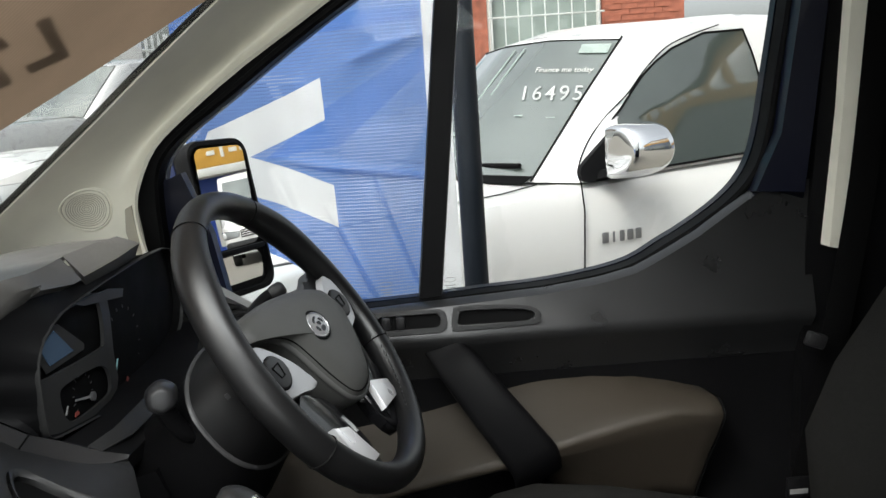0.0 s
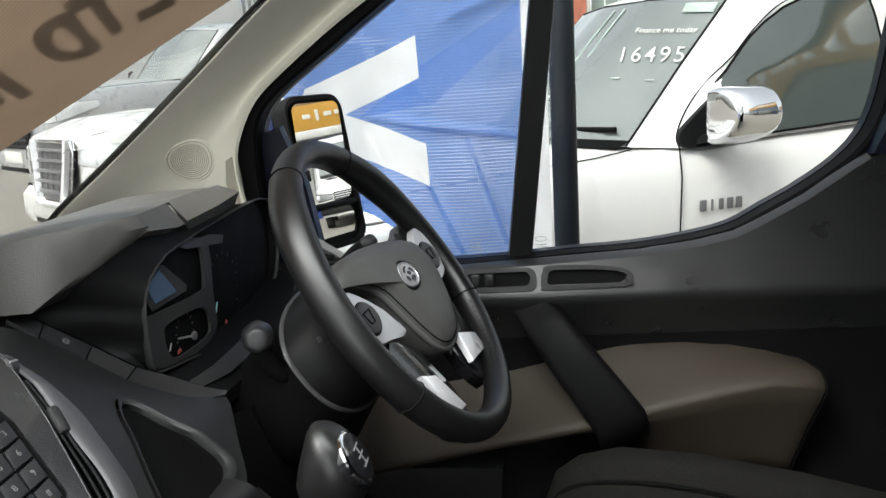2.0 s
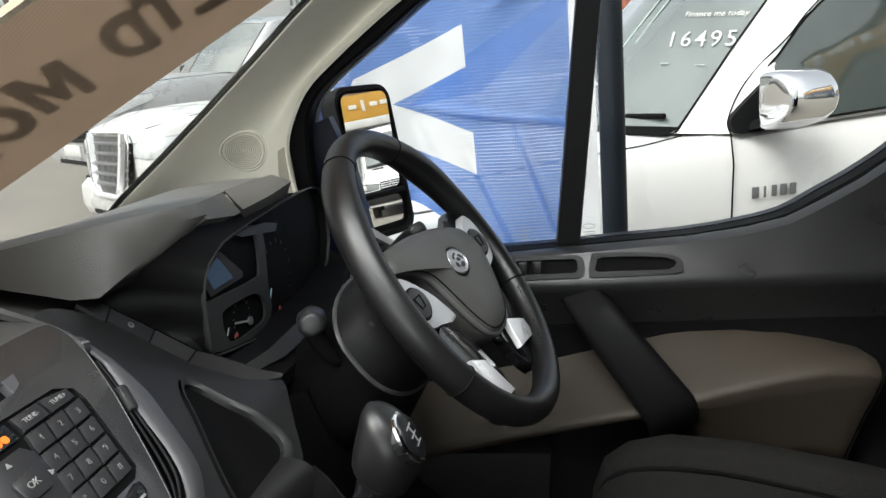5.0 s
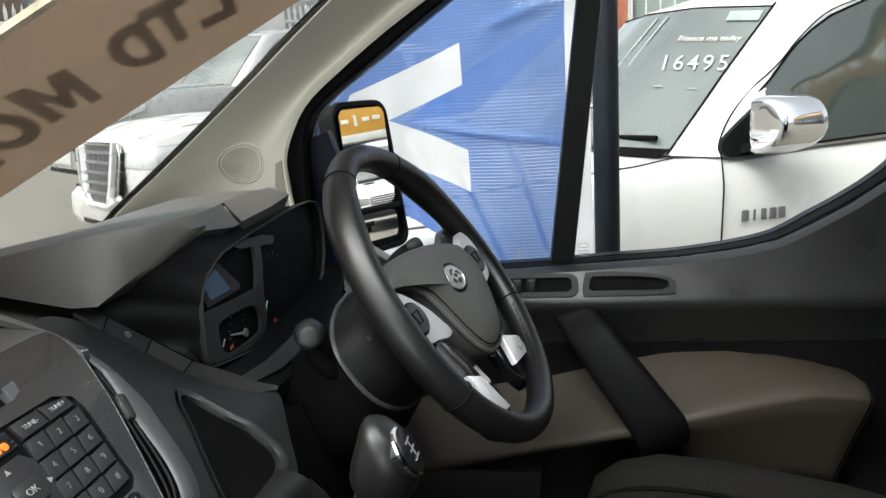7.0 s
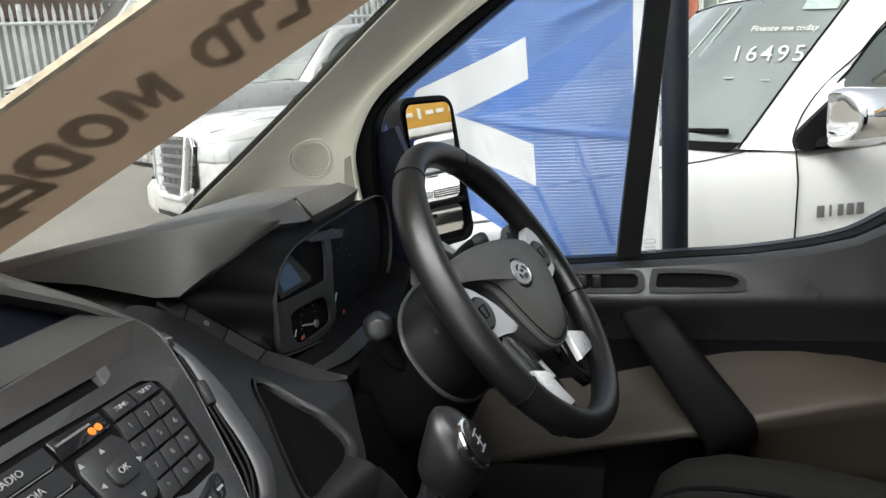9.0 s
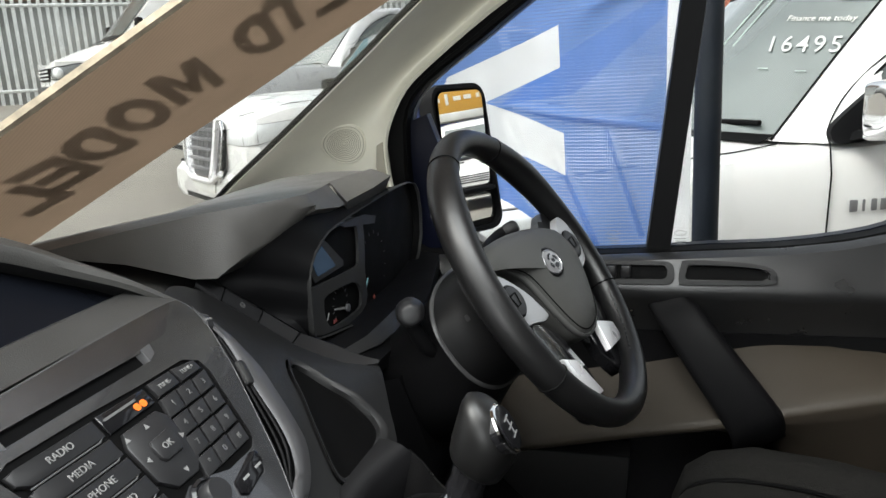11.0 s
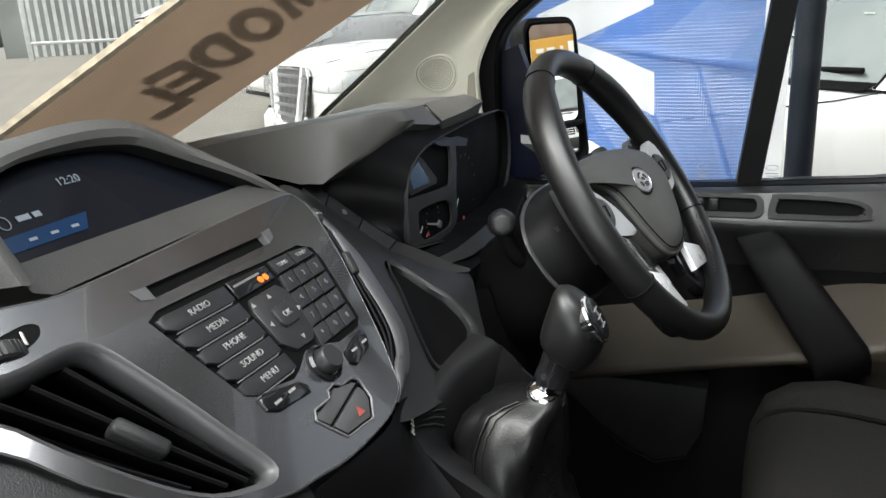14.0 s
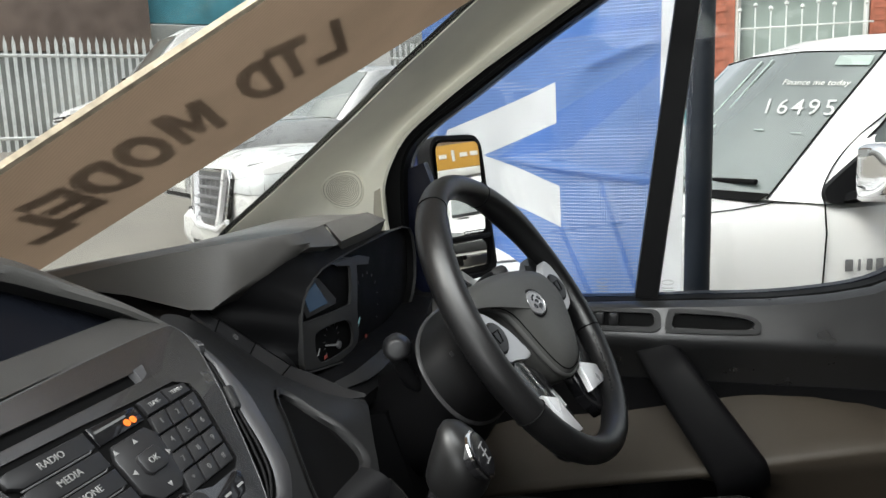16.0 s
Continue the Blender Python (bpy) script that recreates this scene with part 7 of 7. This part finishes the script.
    part("cowl", sheet([T([between(-0.98 + 1.96 * i / 12, -0.01) + Vector((0.03, 0, 0.0)) for i in range(13)]), T([between(-0.98 + 1.96 * i / 12, 0.035) + Vector((0.004, 0, 0.0)) for i in range(13)])], 0.004), RUBBER, car)
    return car, T, between


YAWH = 20.0
hm = pose(0.53, 2.56, 0.0, 0, 0, 180 + YAWH) @ Matrix.Translation((0.63, -0.92, 0))
hil, HT, hws = pickup("white_pickup_truck", "white double-cab pickup with chrome mirrors and price on windscreen", WHITEPAINT, hm)


def on_ws(u, v):
    """A frame on the pickup's windscreen, facing out, reading from its right to its left side."""
    p, du, dv = hws(u, v), hws(u + 0.02, v) - hws(u - 0.02, v), hws(u, v + 0.02) - hws(u, v - 0.02)
    r = hm.to_3x3()
    return axes(hm @ p, r @ du, r @ dv) @ Matrix.Translation((0, 0, 0.006))


lettering("price_digits", "16495", 0.112, on_ws(0.785, 0.578) @ Matrix(((0.94, -0.20, 0, 0), (0, 1, 0, 0), (0, 0, 1, 0), (0, 0, 0, 1))), PRICE, hil, "white price digits on the glass", space=1.24, bold=0.0002)
# pale strips painted on the opaque glass in place of a reflection
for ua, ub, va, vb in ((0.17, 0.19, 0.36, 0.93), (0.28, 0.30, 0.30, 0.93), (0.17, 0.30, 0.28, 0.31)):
    part("reflection_strip", sheet([HT([hws(ua + 0.02 * (0.9 - va), va) + Vector((0.006, 0, 0.004)), hws(ub + 0.02 * (0.9 - va), va) + Vector((0.006, 0, 0.004))]), HT([hws(ua + 0.02 * (0.9 - vb), vb) + Vector((0.006, 0, 0.004)), hws(ub + 0.02 * (0.9 - vb), vb) + Vector((0.006, 0, 0.004))])], 0.001), FROST, hil, "pale strip painted as a reflection in the windscreen")
lettering("finance_words", "Finance me today", 0.040, on_ws(0.763, 0.75) @ Matrix.Diagonal((1.0, 1, 1, 1)), RENDER, hil, "pale words on the glass")
part("print_bar", prism([(-0.022, -0.003), (0.022, -0.003), (0.022, 0.003), (-0.022, 0.003)], on_ws(0.675, 0.425), 0.001), FROST, hil)
part("print_bar", prism([(-0.022, -0.002), (0.022, -0.002), (0.022, 0.002), (-0.022, 0.002)], on_ws(0.88, 0.413), 0.001), FROST, hil)
part("tax_sticker", prism([(-0.07, -0.025), (0.07, -0.025), (0.07, 0.025), (-0.07, 0.025)], on_ws(0.868, 0.905), 0.001), FROST, hil, "green windscreen sticker")
# model badge as plain chrome bars
for k, bw in enumerate((0.030, 0.010, 0.022, 0.028, 0.028)):
    part("badge_bar", rbox((bw, 0.006, 0.044), hm @ pose(-0.726 - 0.039 * k, 0.929, 0.932), 0.003), EDGE, hil)
part("mirror_indicator", rbox((0.02, 0.06, 0.03), hm @ pose(-0.745, 1.115, 1.30, 0, 0, -40), 0.008), LAMPGLASS, hil)

h2 = Vector((-0.638, -0.77, 0)).normalized()
l2 = Vector((0.77, -0.638, 0)).normalized()
corner = Vector((-3.30, 5.33, 0))
o2 = corner - 0.9 * h2 - 0.50 * l2
yaw2 = math.degrees(math.atan2(h2.y, h2.x))
pickup("white_pickup_truck", "white pickup with a chrome grille parked nose out", WHITEPAINT, pose(o2.x + 0.10 * h2.x, o2.y + 0.10 * h2.y, 0, 0, 0, yaw2) @ Matrix.Scale(1.05, 4), True, BLACK, "row of parked pickups", 0.16)
o3 = o2 - 2.45 * l2 - 0.40 * h2
pickup("silver_pickup_truck", "silver-grey pickup with a black grille parked beside the white one", SILVERPAINT, pose(o3.x, o3.y, rise(o3.x, o3.y), 0, 0, yaw2) @ Matrix.Scale(1.10, 4), False, BLACK, "row of parked pickups", 0.12)


def panel_van(name, label, m):
    van = thing(name, label, "van")
    T = lambda pts: [m @ Vector(p) for p in pts]
    def ringv(x, w, zt, ze, zb=0.35):
        h = [(0, zb), (w - 0.05, zb), (w, 0.6), (w, 1.1), (w - 0.03, ze), (w - 0.14, zt - 0.03), (w - 0.3, zt), (0, zt + 0.02)]
        return [(x, y, z) for y, z in h] + [(x, -y, z) for y, z in h[-2:0:-1]]
    secs = [(0.97, 0.78, 0.84, 0.80), (0.93, 0.88, 1.00, 0.92), (0.80, 0.94, 1.12, 1.02), (0.4, 0.96, 1.27, 1.12), (-0.05, 0.98, 1.42, 1.20), (-0.17, 0.98, 1.47, 1.24), (-1.0, 0.98, 2.41, 1.80), (-1.25, 0.98, 2.56, 1.90), (-2.0, 0.99, 2.64, 2.0), (-5.2, 0.99, 2.64, 2.0), (-5.3, 0.96, 2.55, 1.95)]
    body = part("body", loft([T(ringv(*q)) for q in secs]), WHITEPAINT, van, "", 35)
    tree = BVHTree.FromPolygons([v.co for v in body.data.vertices], [tuple(f.vertices) for f in body.data.polygons])
    part("windscreen", sheet([T([(-0.19 + 0.10 * (1 - (y / 0.80) ** 2), y, 1.515) for y in (-0.80, -0.4, 0.0, 0.4, 0.80)]), T([(-0.97 + 0.06 * (1 - (y / 0.80) ** 2), y * 0.90, 2.405) for y in (-0.80, -0.4, 0.0, 0.4, 0.80)])], 0.012), WSGLASS, van, "raked windscreen with sky reflection in its base colour")
    part("scuttle", sheet([T([(-0.02, y, 1.445) for y in (-0.78, 0.0, 0.78)]), T([(-0.16, y, 1.51) for y in (-0.78, 0.0, 0.78)])], 0.012), BLACK2, van)
    for k in (-0.35, 0.45):
        part("bonnet_vent", rbox((0.10, 0.32, 0.012), m @ pose(0.10, k, 1.385, 0, 17, 0), 0.004), RUBBER, van)
    for sg in (-1, 1):
        part("door_pane", sheet([T([(-0.50, sg * 0.988, 1.36), (-1.35, sg * 0.992, 1.36)]), T([(-1.02, sg * 0.960, 2.0), (-1.35, sg * 0.955, 2.02)])], 0.01), CARGLASS, van, "dark door glass")
        part("side_pane", prism(sm2([(-3.0, 1.38), (-1.72, 1.38), (-1.66, 1.44), (-1.66, 2.0), (-1.72, 2.06), (-3.0, 2.06), (-3.06, 2.0), (-3.06, 1.44)], 2), m @ axes((0, sg * 0.982, 0), (1, 0, 0), (0, -sg * 0.03, 1)), 0.012), CARGLASS, van, "dark side window")
        for dx in (-0.42, -1.45, -1.55):
            part("door_gap", tube(T([(dx, sg * 0.985, 0.5), (dx, sg * 0.996, 1.1), (dx - 0.02, sg * 0.985, 1.75)]), 0.006, 6), RUBBER, van)
        part("wing_mirror", rbox((0.12, 0.20, 0.34), m @ pose(-0.42, sg * 1.14, 1.60), 0.04), BLACK, van)
        lamp_lo = smooth_poly([(0.965, sg * 0.52, 0.83), (0.91, sg * 0.76, 0.80), (0.80, sg * 0.92, 0.83), (0.66, sg * 0.95, 0.93), (0.52, sg * 0.955, 1.03)], 4, False)
        lamp_hi = smooth_poly([(0.955, sg * 0.52, 0.97), (0.90, sg * 0.76, 1.00), (0.80, sg * 0.92, 1.02), (0.66, sg * 0.95, 1.05), (0.51, sg * 0.955, 1.06)], 4, False)
        part("headlamp", sheet([[on_bodywork(tree, m, Vector(p).lerp(Vector(q), v), sg, 0.006 + 0.012 * math.sin(math.pi * v)) for p, q in zip(lamp_lo, lamp_hi)] for v in (0, 0.2, 0.4, 0.6, 0.8, 1)], 0.004), LAMPGREY, van, "smoky clear headlamp", 60)
        part("lamp_outline", tube([on_bodywork(tree, m, p, sg, 0.008) for p in lamp_lo + lamp_hi[::-1] + lamp_lo[:1]], 0.010, 6, False), BLACK2, van)
        part("lamp_lens", lathe([(0.085, 0.0), (0.080, 0.018), (0.05, 0.030), (0.0, 0.034)], axes(on_bodywork(tree, m, (0.86, sg * 0.84, 0.91), sg, 0.012), m.to_3x3() @ Vector((-sg * 0.82, 0.55, 0)), (0, 0, 1) if sg < 0 else (0, 0, 1)), 20), LAMPGLASS, van, "round bright lamp lens", 60)
        for ax_x in (0.0, -3.6):
            wheel_at(van, m, ax_x, sg, 0.34)
    part("grille", rbox((0.06, 0.96, 0.22), m @ pose(0.965, 0, 0.90), 0.02), BLACK, van)
    for k in range(3):
        part("grille_bar", rbox((0.03, 0.90, 0.022), m @ pose(0.995, 0, 0.84 + 0.06 * k), 0.006), SILVER, van)
    part("bumper", rbox((0.14, 1.84, 0.30), m @ pose(0.95, 0, 0.56), 0.05), BLACK2, van)
    return van


panel_van("white_panel_van", "white panel van parked before the fence", pose(-9.05, 11.03, rise(-9.05, 11.03), 0, 0, 229.5) @ Matrix.Scale(0.95, 4))

# ---- flag on its pole between the vehicles ----
flag = thing("advertising_flag", "blue mesh flag with white chevrons on a dark pole", "flag")
part("pole", loft([[(0.028 + 0.028 * math.cos(a) - 0.002 * (z - 1.09), 1.35 + 0.028 * math.sin(a), z) for a in (2 * math.pi * q / 20 for q in range(20))] for z in (0.0, 1.1, 2.0, 3.4)]), POLE, flag, "dark slate flag pole")
part("pole_base", lathe([(0.22, 0.0), (0.22, 0.05), (0.18, 0.08), (0.05, 0.09)], pose(0.028, 1.35, 0.0), 28), POLE, flag)


def sway(x, z):
    u = (0.0 - x) / 0.85
    return 1.43 + 0.05 * u + 0.028 * math.sin(9.0 * u + 2.2 * z) * min(1, 2.5 * u) + 0.018 * math.sin(17 * u - 5 * z + 1.0) * u + 0.010 * math.sin(31 * u + 9 * z) * u


CREASE = [((-0.312, 1.291), (-0.200, 1.04)), ((-0.192, 1.35), (-0.105, 1.08)), ((-0.435, 1.376), (-0.36, 1.18)), ((-0.52, 1.30), (-0.42, 1.10)), ((-0.25, 1.60), (-0.06, 1.66)), ((-0.46, 1.40), (-0.07, 1.335))]


def crease(x, z):
    out = 0.0
    for (x0, z0), (x1, z1) in CREASE:
        dx, dz = x1 - x0, z1 - z0
        q = dx * dx + dz * dz
        t = min(max(((x - x0) * dx + (z - z0) * dz) / q, 0), 1)
        d = math.hypot(x - x0 - t * dx, z - z0 - t * dz)
        out += 0.011 * math.exp(-(d / 0.011) ** 2) * min(1, 4 * t, 4 * (1 - t) + 0.3)
    return out


CH = [(-0.569, 1.471), (-0.297, 1.576), (-0.294, 1.480), (-0.482, 1.405), (-0.287, 1.328), (-0.284, 1.229), (-0.515, 1.325), (-0.605, 1.398)]


def inside(x, z, poly):
    hit = False
    for i in range(len(poly)):
        (x0, z0), (x1, z1) = poly[i - 1], poly[i]
        if (z0 > z) != (z1 > z) and x < x0 + (z - z0) / (z1 - z0) * (x1 - x0):
            hit = not hit
    return hit


SHAPES = [CH, [(x + 0.02, z + 0.47) for x, z in CH], [(x, z - 0.47) for x, z in CH], [(x + 0.04, z + 0.94) for x, z in CH]]
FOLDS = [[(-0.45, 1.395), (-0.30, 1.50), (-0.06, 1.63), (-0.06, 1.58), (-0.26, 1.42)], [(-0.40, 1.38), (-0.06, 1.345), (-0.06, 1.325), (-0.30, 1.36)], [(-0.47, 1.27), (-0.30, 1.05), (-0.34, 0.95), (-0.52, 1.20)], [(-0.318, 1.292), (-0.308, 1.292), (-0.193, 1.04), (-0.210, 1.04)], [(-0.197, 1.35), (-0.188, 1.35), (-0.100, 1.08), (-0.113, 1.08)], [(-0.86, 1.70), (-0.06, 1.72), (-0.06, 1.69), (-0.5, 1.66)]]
X0, X1, Z0, Z1 = -0.62, -0.055, 1.0, 2.36
nx, nz = 90, 190
fb = bmesh.new()
gv_ = [[fb.verts.new((X0 + (X1 - X0) * i / nx, 0, Z0 + (Z1 - Z0) * j / nz)) for i in range(nx + 1)] for j in range(nz + 1)]
for j in range(nz):
    for i in range(nx):
        fb.faces.new((gv_[j][i], gv_[j][i + 1], gv_[j + 1][i + 1], gv_[j + 1][i]))
hem = lambda x: 1.06 + 0.10 * min(max((-0.24 - x) / 0.23, 0), 1) + 0.02 * math.sin(9 * x)
# cut the cloth along the printed and folded outlines, so that their edges run clean
for poly_ in SHAPES + FOLDS:
    for (x0, z0), (x1, z1) in zip(poly_, poly_[1:] + poly_[:1]):
        near_ = [f for f in fb.faces if min(x0, x1) - 0.02 < f.calc_center_bounds().x < max(x0, x1) + 0.02 and min(z0, z1) - 0.02 < f.calc_center_bounds().z < max(z0, z1) + 0.02]
        geo = set(near_) | {e for f in near_ for e in f.edges} | {v for f in near_ for v in f.verts}
        if near_:
            bmesh.ops.bisect_plane(fb, geom=list(geo), dist=1e-5, plane_co=(x0, 0, z0), plane_no=(z1 - z0, 0, x0 - x1))
kinds = ([], [], [])
for f in fb.faces:
    c = f.calc_center_median()
    if max(v.co.z - hem(v.co.x) for v in f.verts) < 1e-4:
        continue
    white = any(inside(c.x, c.z, p) for p in SHAPES)
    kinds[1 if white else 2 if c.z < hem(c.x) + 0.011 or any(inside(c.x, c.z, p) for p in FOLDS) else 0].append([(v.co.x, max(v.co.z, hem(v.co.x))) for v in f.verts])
fb.free()
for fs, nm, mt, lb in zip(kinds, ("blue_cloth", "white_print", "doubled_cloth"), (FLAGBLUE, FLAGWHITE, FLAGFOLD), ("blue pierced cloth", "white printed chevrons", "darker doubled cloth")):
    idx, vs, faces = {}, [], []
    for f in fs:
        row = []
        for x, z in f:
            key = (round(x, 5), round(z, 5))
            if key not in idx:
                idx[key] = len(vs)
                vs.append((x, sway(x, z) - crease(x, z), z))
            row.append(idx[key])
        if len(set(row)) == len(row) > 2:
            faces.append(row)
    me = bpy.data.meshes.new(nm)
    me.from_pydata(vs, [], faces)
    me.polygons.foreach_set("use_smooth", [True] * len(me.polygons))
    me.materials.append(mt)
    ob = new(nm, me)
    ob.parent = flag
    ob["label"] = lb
part("sleeve", sheet([[(-0.056, 1.43, z), (-0.03, 1.40, z), (-0.004, 1.372, z)] for z in (0.75, 1.2, 1.6, 2.0, 2.36)]), FLAGWHITE, flag, "white pole sleeve")

# ---- fence, buildings ----
fd = Vector((0.75, 0.66, 0)).normalized()
fn = Vector((-0.66, 0.75, 0)).normalized()
f0 = Vector((-11.75, 13.35, 0))
fence = thing("palisade_fence", "galvanised steel palisade fence with pointed pales", "fence")
for k in range(-16, 64):
    p = f0 + fd * (-0.05 + 0.155 * k)
    z0 = rise(p.x, p.y)
    fmx = axes(p + Vector((0, 0, z0)), fd, (0, 0, 1))
    part("pale", prism([(-0.034, 0.08), (0.034, 0.08), (0.034, 2.26), (0.0, 2.42), (-0.034, 2.26)], fmx, 0.012), GALV, fence)
for k in range(-1, 5):
    p = f0 + fd * (-0.05 + 2.6 * k)
    part("post", rbox((0.10, 0.06, 2.4), pose(p.x + fn.x * 0.06, p.y + fn.y * 0.06, rise(p.x, p.y) + 1.2, 0, 0, math.degrees(math.atan2(fd.y, fd.x))), 0.005), GALV, fence)
for zz in (0.35, 2.02):
    a, b = f0 - fd * 2.6, f0 + fd * 10.0
    part("rail", tube([(a.x, a.y, 1.14 + zz), (b.x, b.y, 1.14 + zz)], 0.035, 6), GALV, fence)
works = thing("warehouse", "brown and teal clad warehouse behind the fence", "building")
WMX = axes(f0 + fn * 6.0 + Vector((0, 0, 1.1)), fd, (0, 0, 1))
part("pale_wall", rbox((24, 3.5, 0.3), WMX @ Matrix.Translation((8, 1.75, 0)), 0.02), SHEDWALL, works)
part("teal_cladding", rbox((16, 3.6, 0.3), WMX @ Matrix.Translation((10.1, 5.35, 0)), 0.02), TEAL, works)
part("brown_cladding", rbox((9, 5.0, 0.5), WMX @ Matrix.Translation((-2.4, 5.2, 0.1)), 0.02), CORRUG, works)
for k in range(40):
    part("cladding_rib", rbox((0.06, 5.0, 0.06), WMX @ Matrix.Translation((-6.8 + 0.22 * k, 5.2, -0.18)), 0.01), CORRUG, works)
for k in range(7):
    part("mullion", rbox((0.10, 3.6, 0.08), WMX @ Matrix.Translation((2.15 + 2.6 * k, 5.35, -0.17)), 0.01), PINK, works)
part("mullion", rbox((16, 0.16, 0.08), WMX @ Matrix.Translation((10.1, 5.0, -0.17)), 0.01), PINK, works)
for k in range(5):
    part("wall_vent", rbox((0.6, 0.35, 0.08), WMX @ Matrix.Translation((3.2 + 2.7 * k, 2.9, -0.17)), 0.01), GALV, works)
tagged(add_mesh("green_netting", prism([(2.2, 0.2), (3.9, 0.2), (3.9, 2.2), (2.2, 2.2)], axes(f0 + fn * 0.25 + Vector((0, 0, 1.14)), fd, (0, 0, 1)), 0.02), GREEN), "green netting behind the fence", "netting")

# brick house beyond the pickup
house = thing("brick_house", "red brick building with a barred frosted window", "building")
part("brick_wall", plate([(0.45, 0), (3.6, 0), (3.6, 3.3), (0.45, 3.3)], [[(0.93, 0.9), (2.48, 0.9), (2.48, 3.1), (0.93, 3.1)]], at_y(10.2), 0.3), BRICK, house)
part("frosted_pane", prism([(0.93, 0.9), (2.48, 0.9), (2.48, 3.1), (0.93, 3.1)], at_y(10.36), 0.02), FROST, house)
part("window_frame", tube([(0.96, 10.25, 0.93), (2.45, 10.25, 0.93), (2.45, 10.25, 3.07), (0.96, 10.25, 3.07), (0.96, 10.25, 0.93)], 0.05, 4), RENDER, house)
rowsb = []
for r in range(17):
    for c in range(15):
        if len(rowsb) < 300:
            rowsb.append((0.60 + 0.225 * c - (0.1125 if r % 2 else 0), 2.0 + 0.075 * r))
bmesh_b = prism([(-0.1075, -0.0325), (0.1075, -0.0325), (0.1075, 0.0325), (-0.1075, 0.0325)], axes((0, 0, 0), (1, 0, 0), (0, 0, 1)), 0.012)
first = part("brick", bmesh_b, BRICK, house)
first.location = (rowsb[0][0], 10.2, rowsb[0][1])
for x, z in rowsb[1:]:
    if 0.82 < x < 2.6 or x > 3.48:
        continue
    b = new("brick", first.data)
    b.parent = house
    b.location = (x, 10.2, z)
grid_ = part("window_bars_frame", rbox((1.62, 0.10, 0.03), pose(1.70, 10.16, 1.15), 0.005), GALV, house)
for k in range(9):
    x = 0.98 + 0.18 * k
    part("window_bar", tube([(x, 10.12, 1.2), (x, 10.12, 2.75 + 0.05 * (k % 2))], 0.010, 6), GALV, grid_)
    part("finial", lathe([(0.0, -0.035), (0.028, -0.01), (0.028, 0.01), (0.0, 0.035)], pose(x, 10.12, 2.78 + 0.05 * (k % 2)), 8), GALV, grid_)
for zz in (1.4, 2.1, 2.55):
    part("window_bar", tube([(0.93, 10.12, zz), (2.5, 10.12, zz)], 0.012, 6), GALV, grid_)

# sales buildings behind the camera, seen in glass and mirrors
sales = thing("sales_building", "tall showroom with a yellow fascia sign", "building")
SMX = axes((10.6, 0.2, 0), (0.11, -0.99, 0), (0, 0, 1))
part("front_wall", rbox((16, 5.0, 0.4), SMX @ Matrix.Translation((8, 2.5, -0.2)), 0.02), DARKWALL, sales)
part("yellow_sign", rbox((16, 2.1, 0.3), SMX @ Matrix.Translation((8, 6.05, 0.0)), 0.02), YELLOW, sales, "yellow fascia sign")
part("roof_edge", rbox((16.4, 0.30, 0.5), SMX @ Matrix.Translation((8, 7.25, 0.05)), 0.03), BLACK2, sales)
for k in range(5):
    part("shop_window", rbox((2.4, 2.6, 0.06), SMX @ Matrix.Translation((1.8 + 3.1 * k, 1.7, 0.02)), 0.02), CARGLASS, sales)
for k in range(9):
    part("print_bar", rbox((0.45 if k % 4 else 0.7, 0.85, 0.03), SMX @ Matrix.Translation((0.8 + 0.8 * k, 6.35, 0.16)), 0.004), WHITEPAINT, sales)
ann = thing("sales_annex", "blue fronted annex with a yellow sign", "building")
AMX = axes((27, 18, 0), (0, -1, 0), (0, 0, 1))
part("front_wall", rbox((18, 3.3, 0.4), AMX @ Matrix.Translation((9, 1.65, -0.2)), 0.02), BLUEWALL, ann)
part("yellow_sign", rbox((18, 0.95, 0.3), AMX @ Matrix.Translation((9, 3.85, 0.1)), 0.02), YELLOW, ann, "yellow fascia sign")
part("roof", rbox((18.4, 1.6, 0.5), AMX @ Matrix.Translation((9, 5.15, -0.3)), 0.03), CORRUG, ann)
part("canopy", rbox((18, 0.30, 1.2), AMX @ Matrix.Translation((9, 3.15, 0.6)), 0.03), RENDER, ann)
for k in range(6):
    part("shop_window", rbox((1.5, 1.9, 0.06), AMX @ Matrix.Translation((2.0 + 2.7 * k, 1.35, 0.02)), 0.02), RENDER, ann)
for k in range(14):
    part("print_bar", rbox((0.30 if k % 3 else 0.12, 0.16 if k % 4 else 0.42, 0.03), AMX @ Matrix.Translation((5.0 + 0.42 * k, 3.88, 0.27)), 0.004), RENDER, ann)
panel_van("white_panel_van", "white panel van parked before the blue annex", pose(19.5, 6.6, 0, 0, 0, 196))
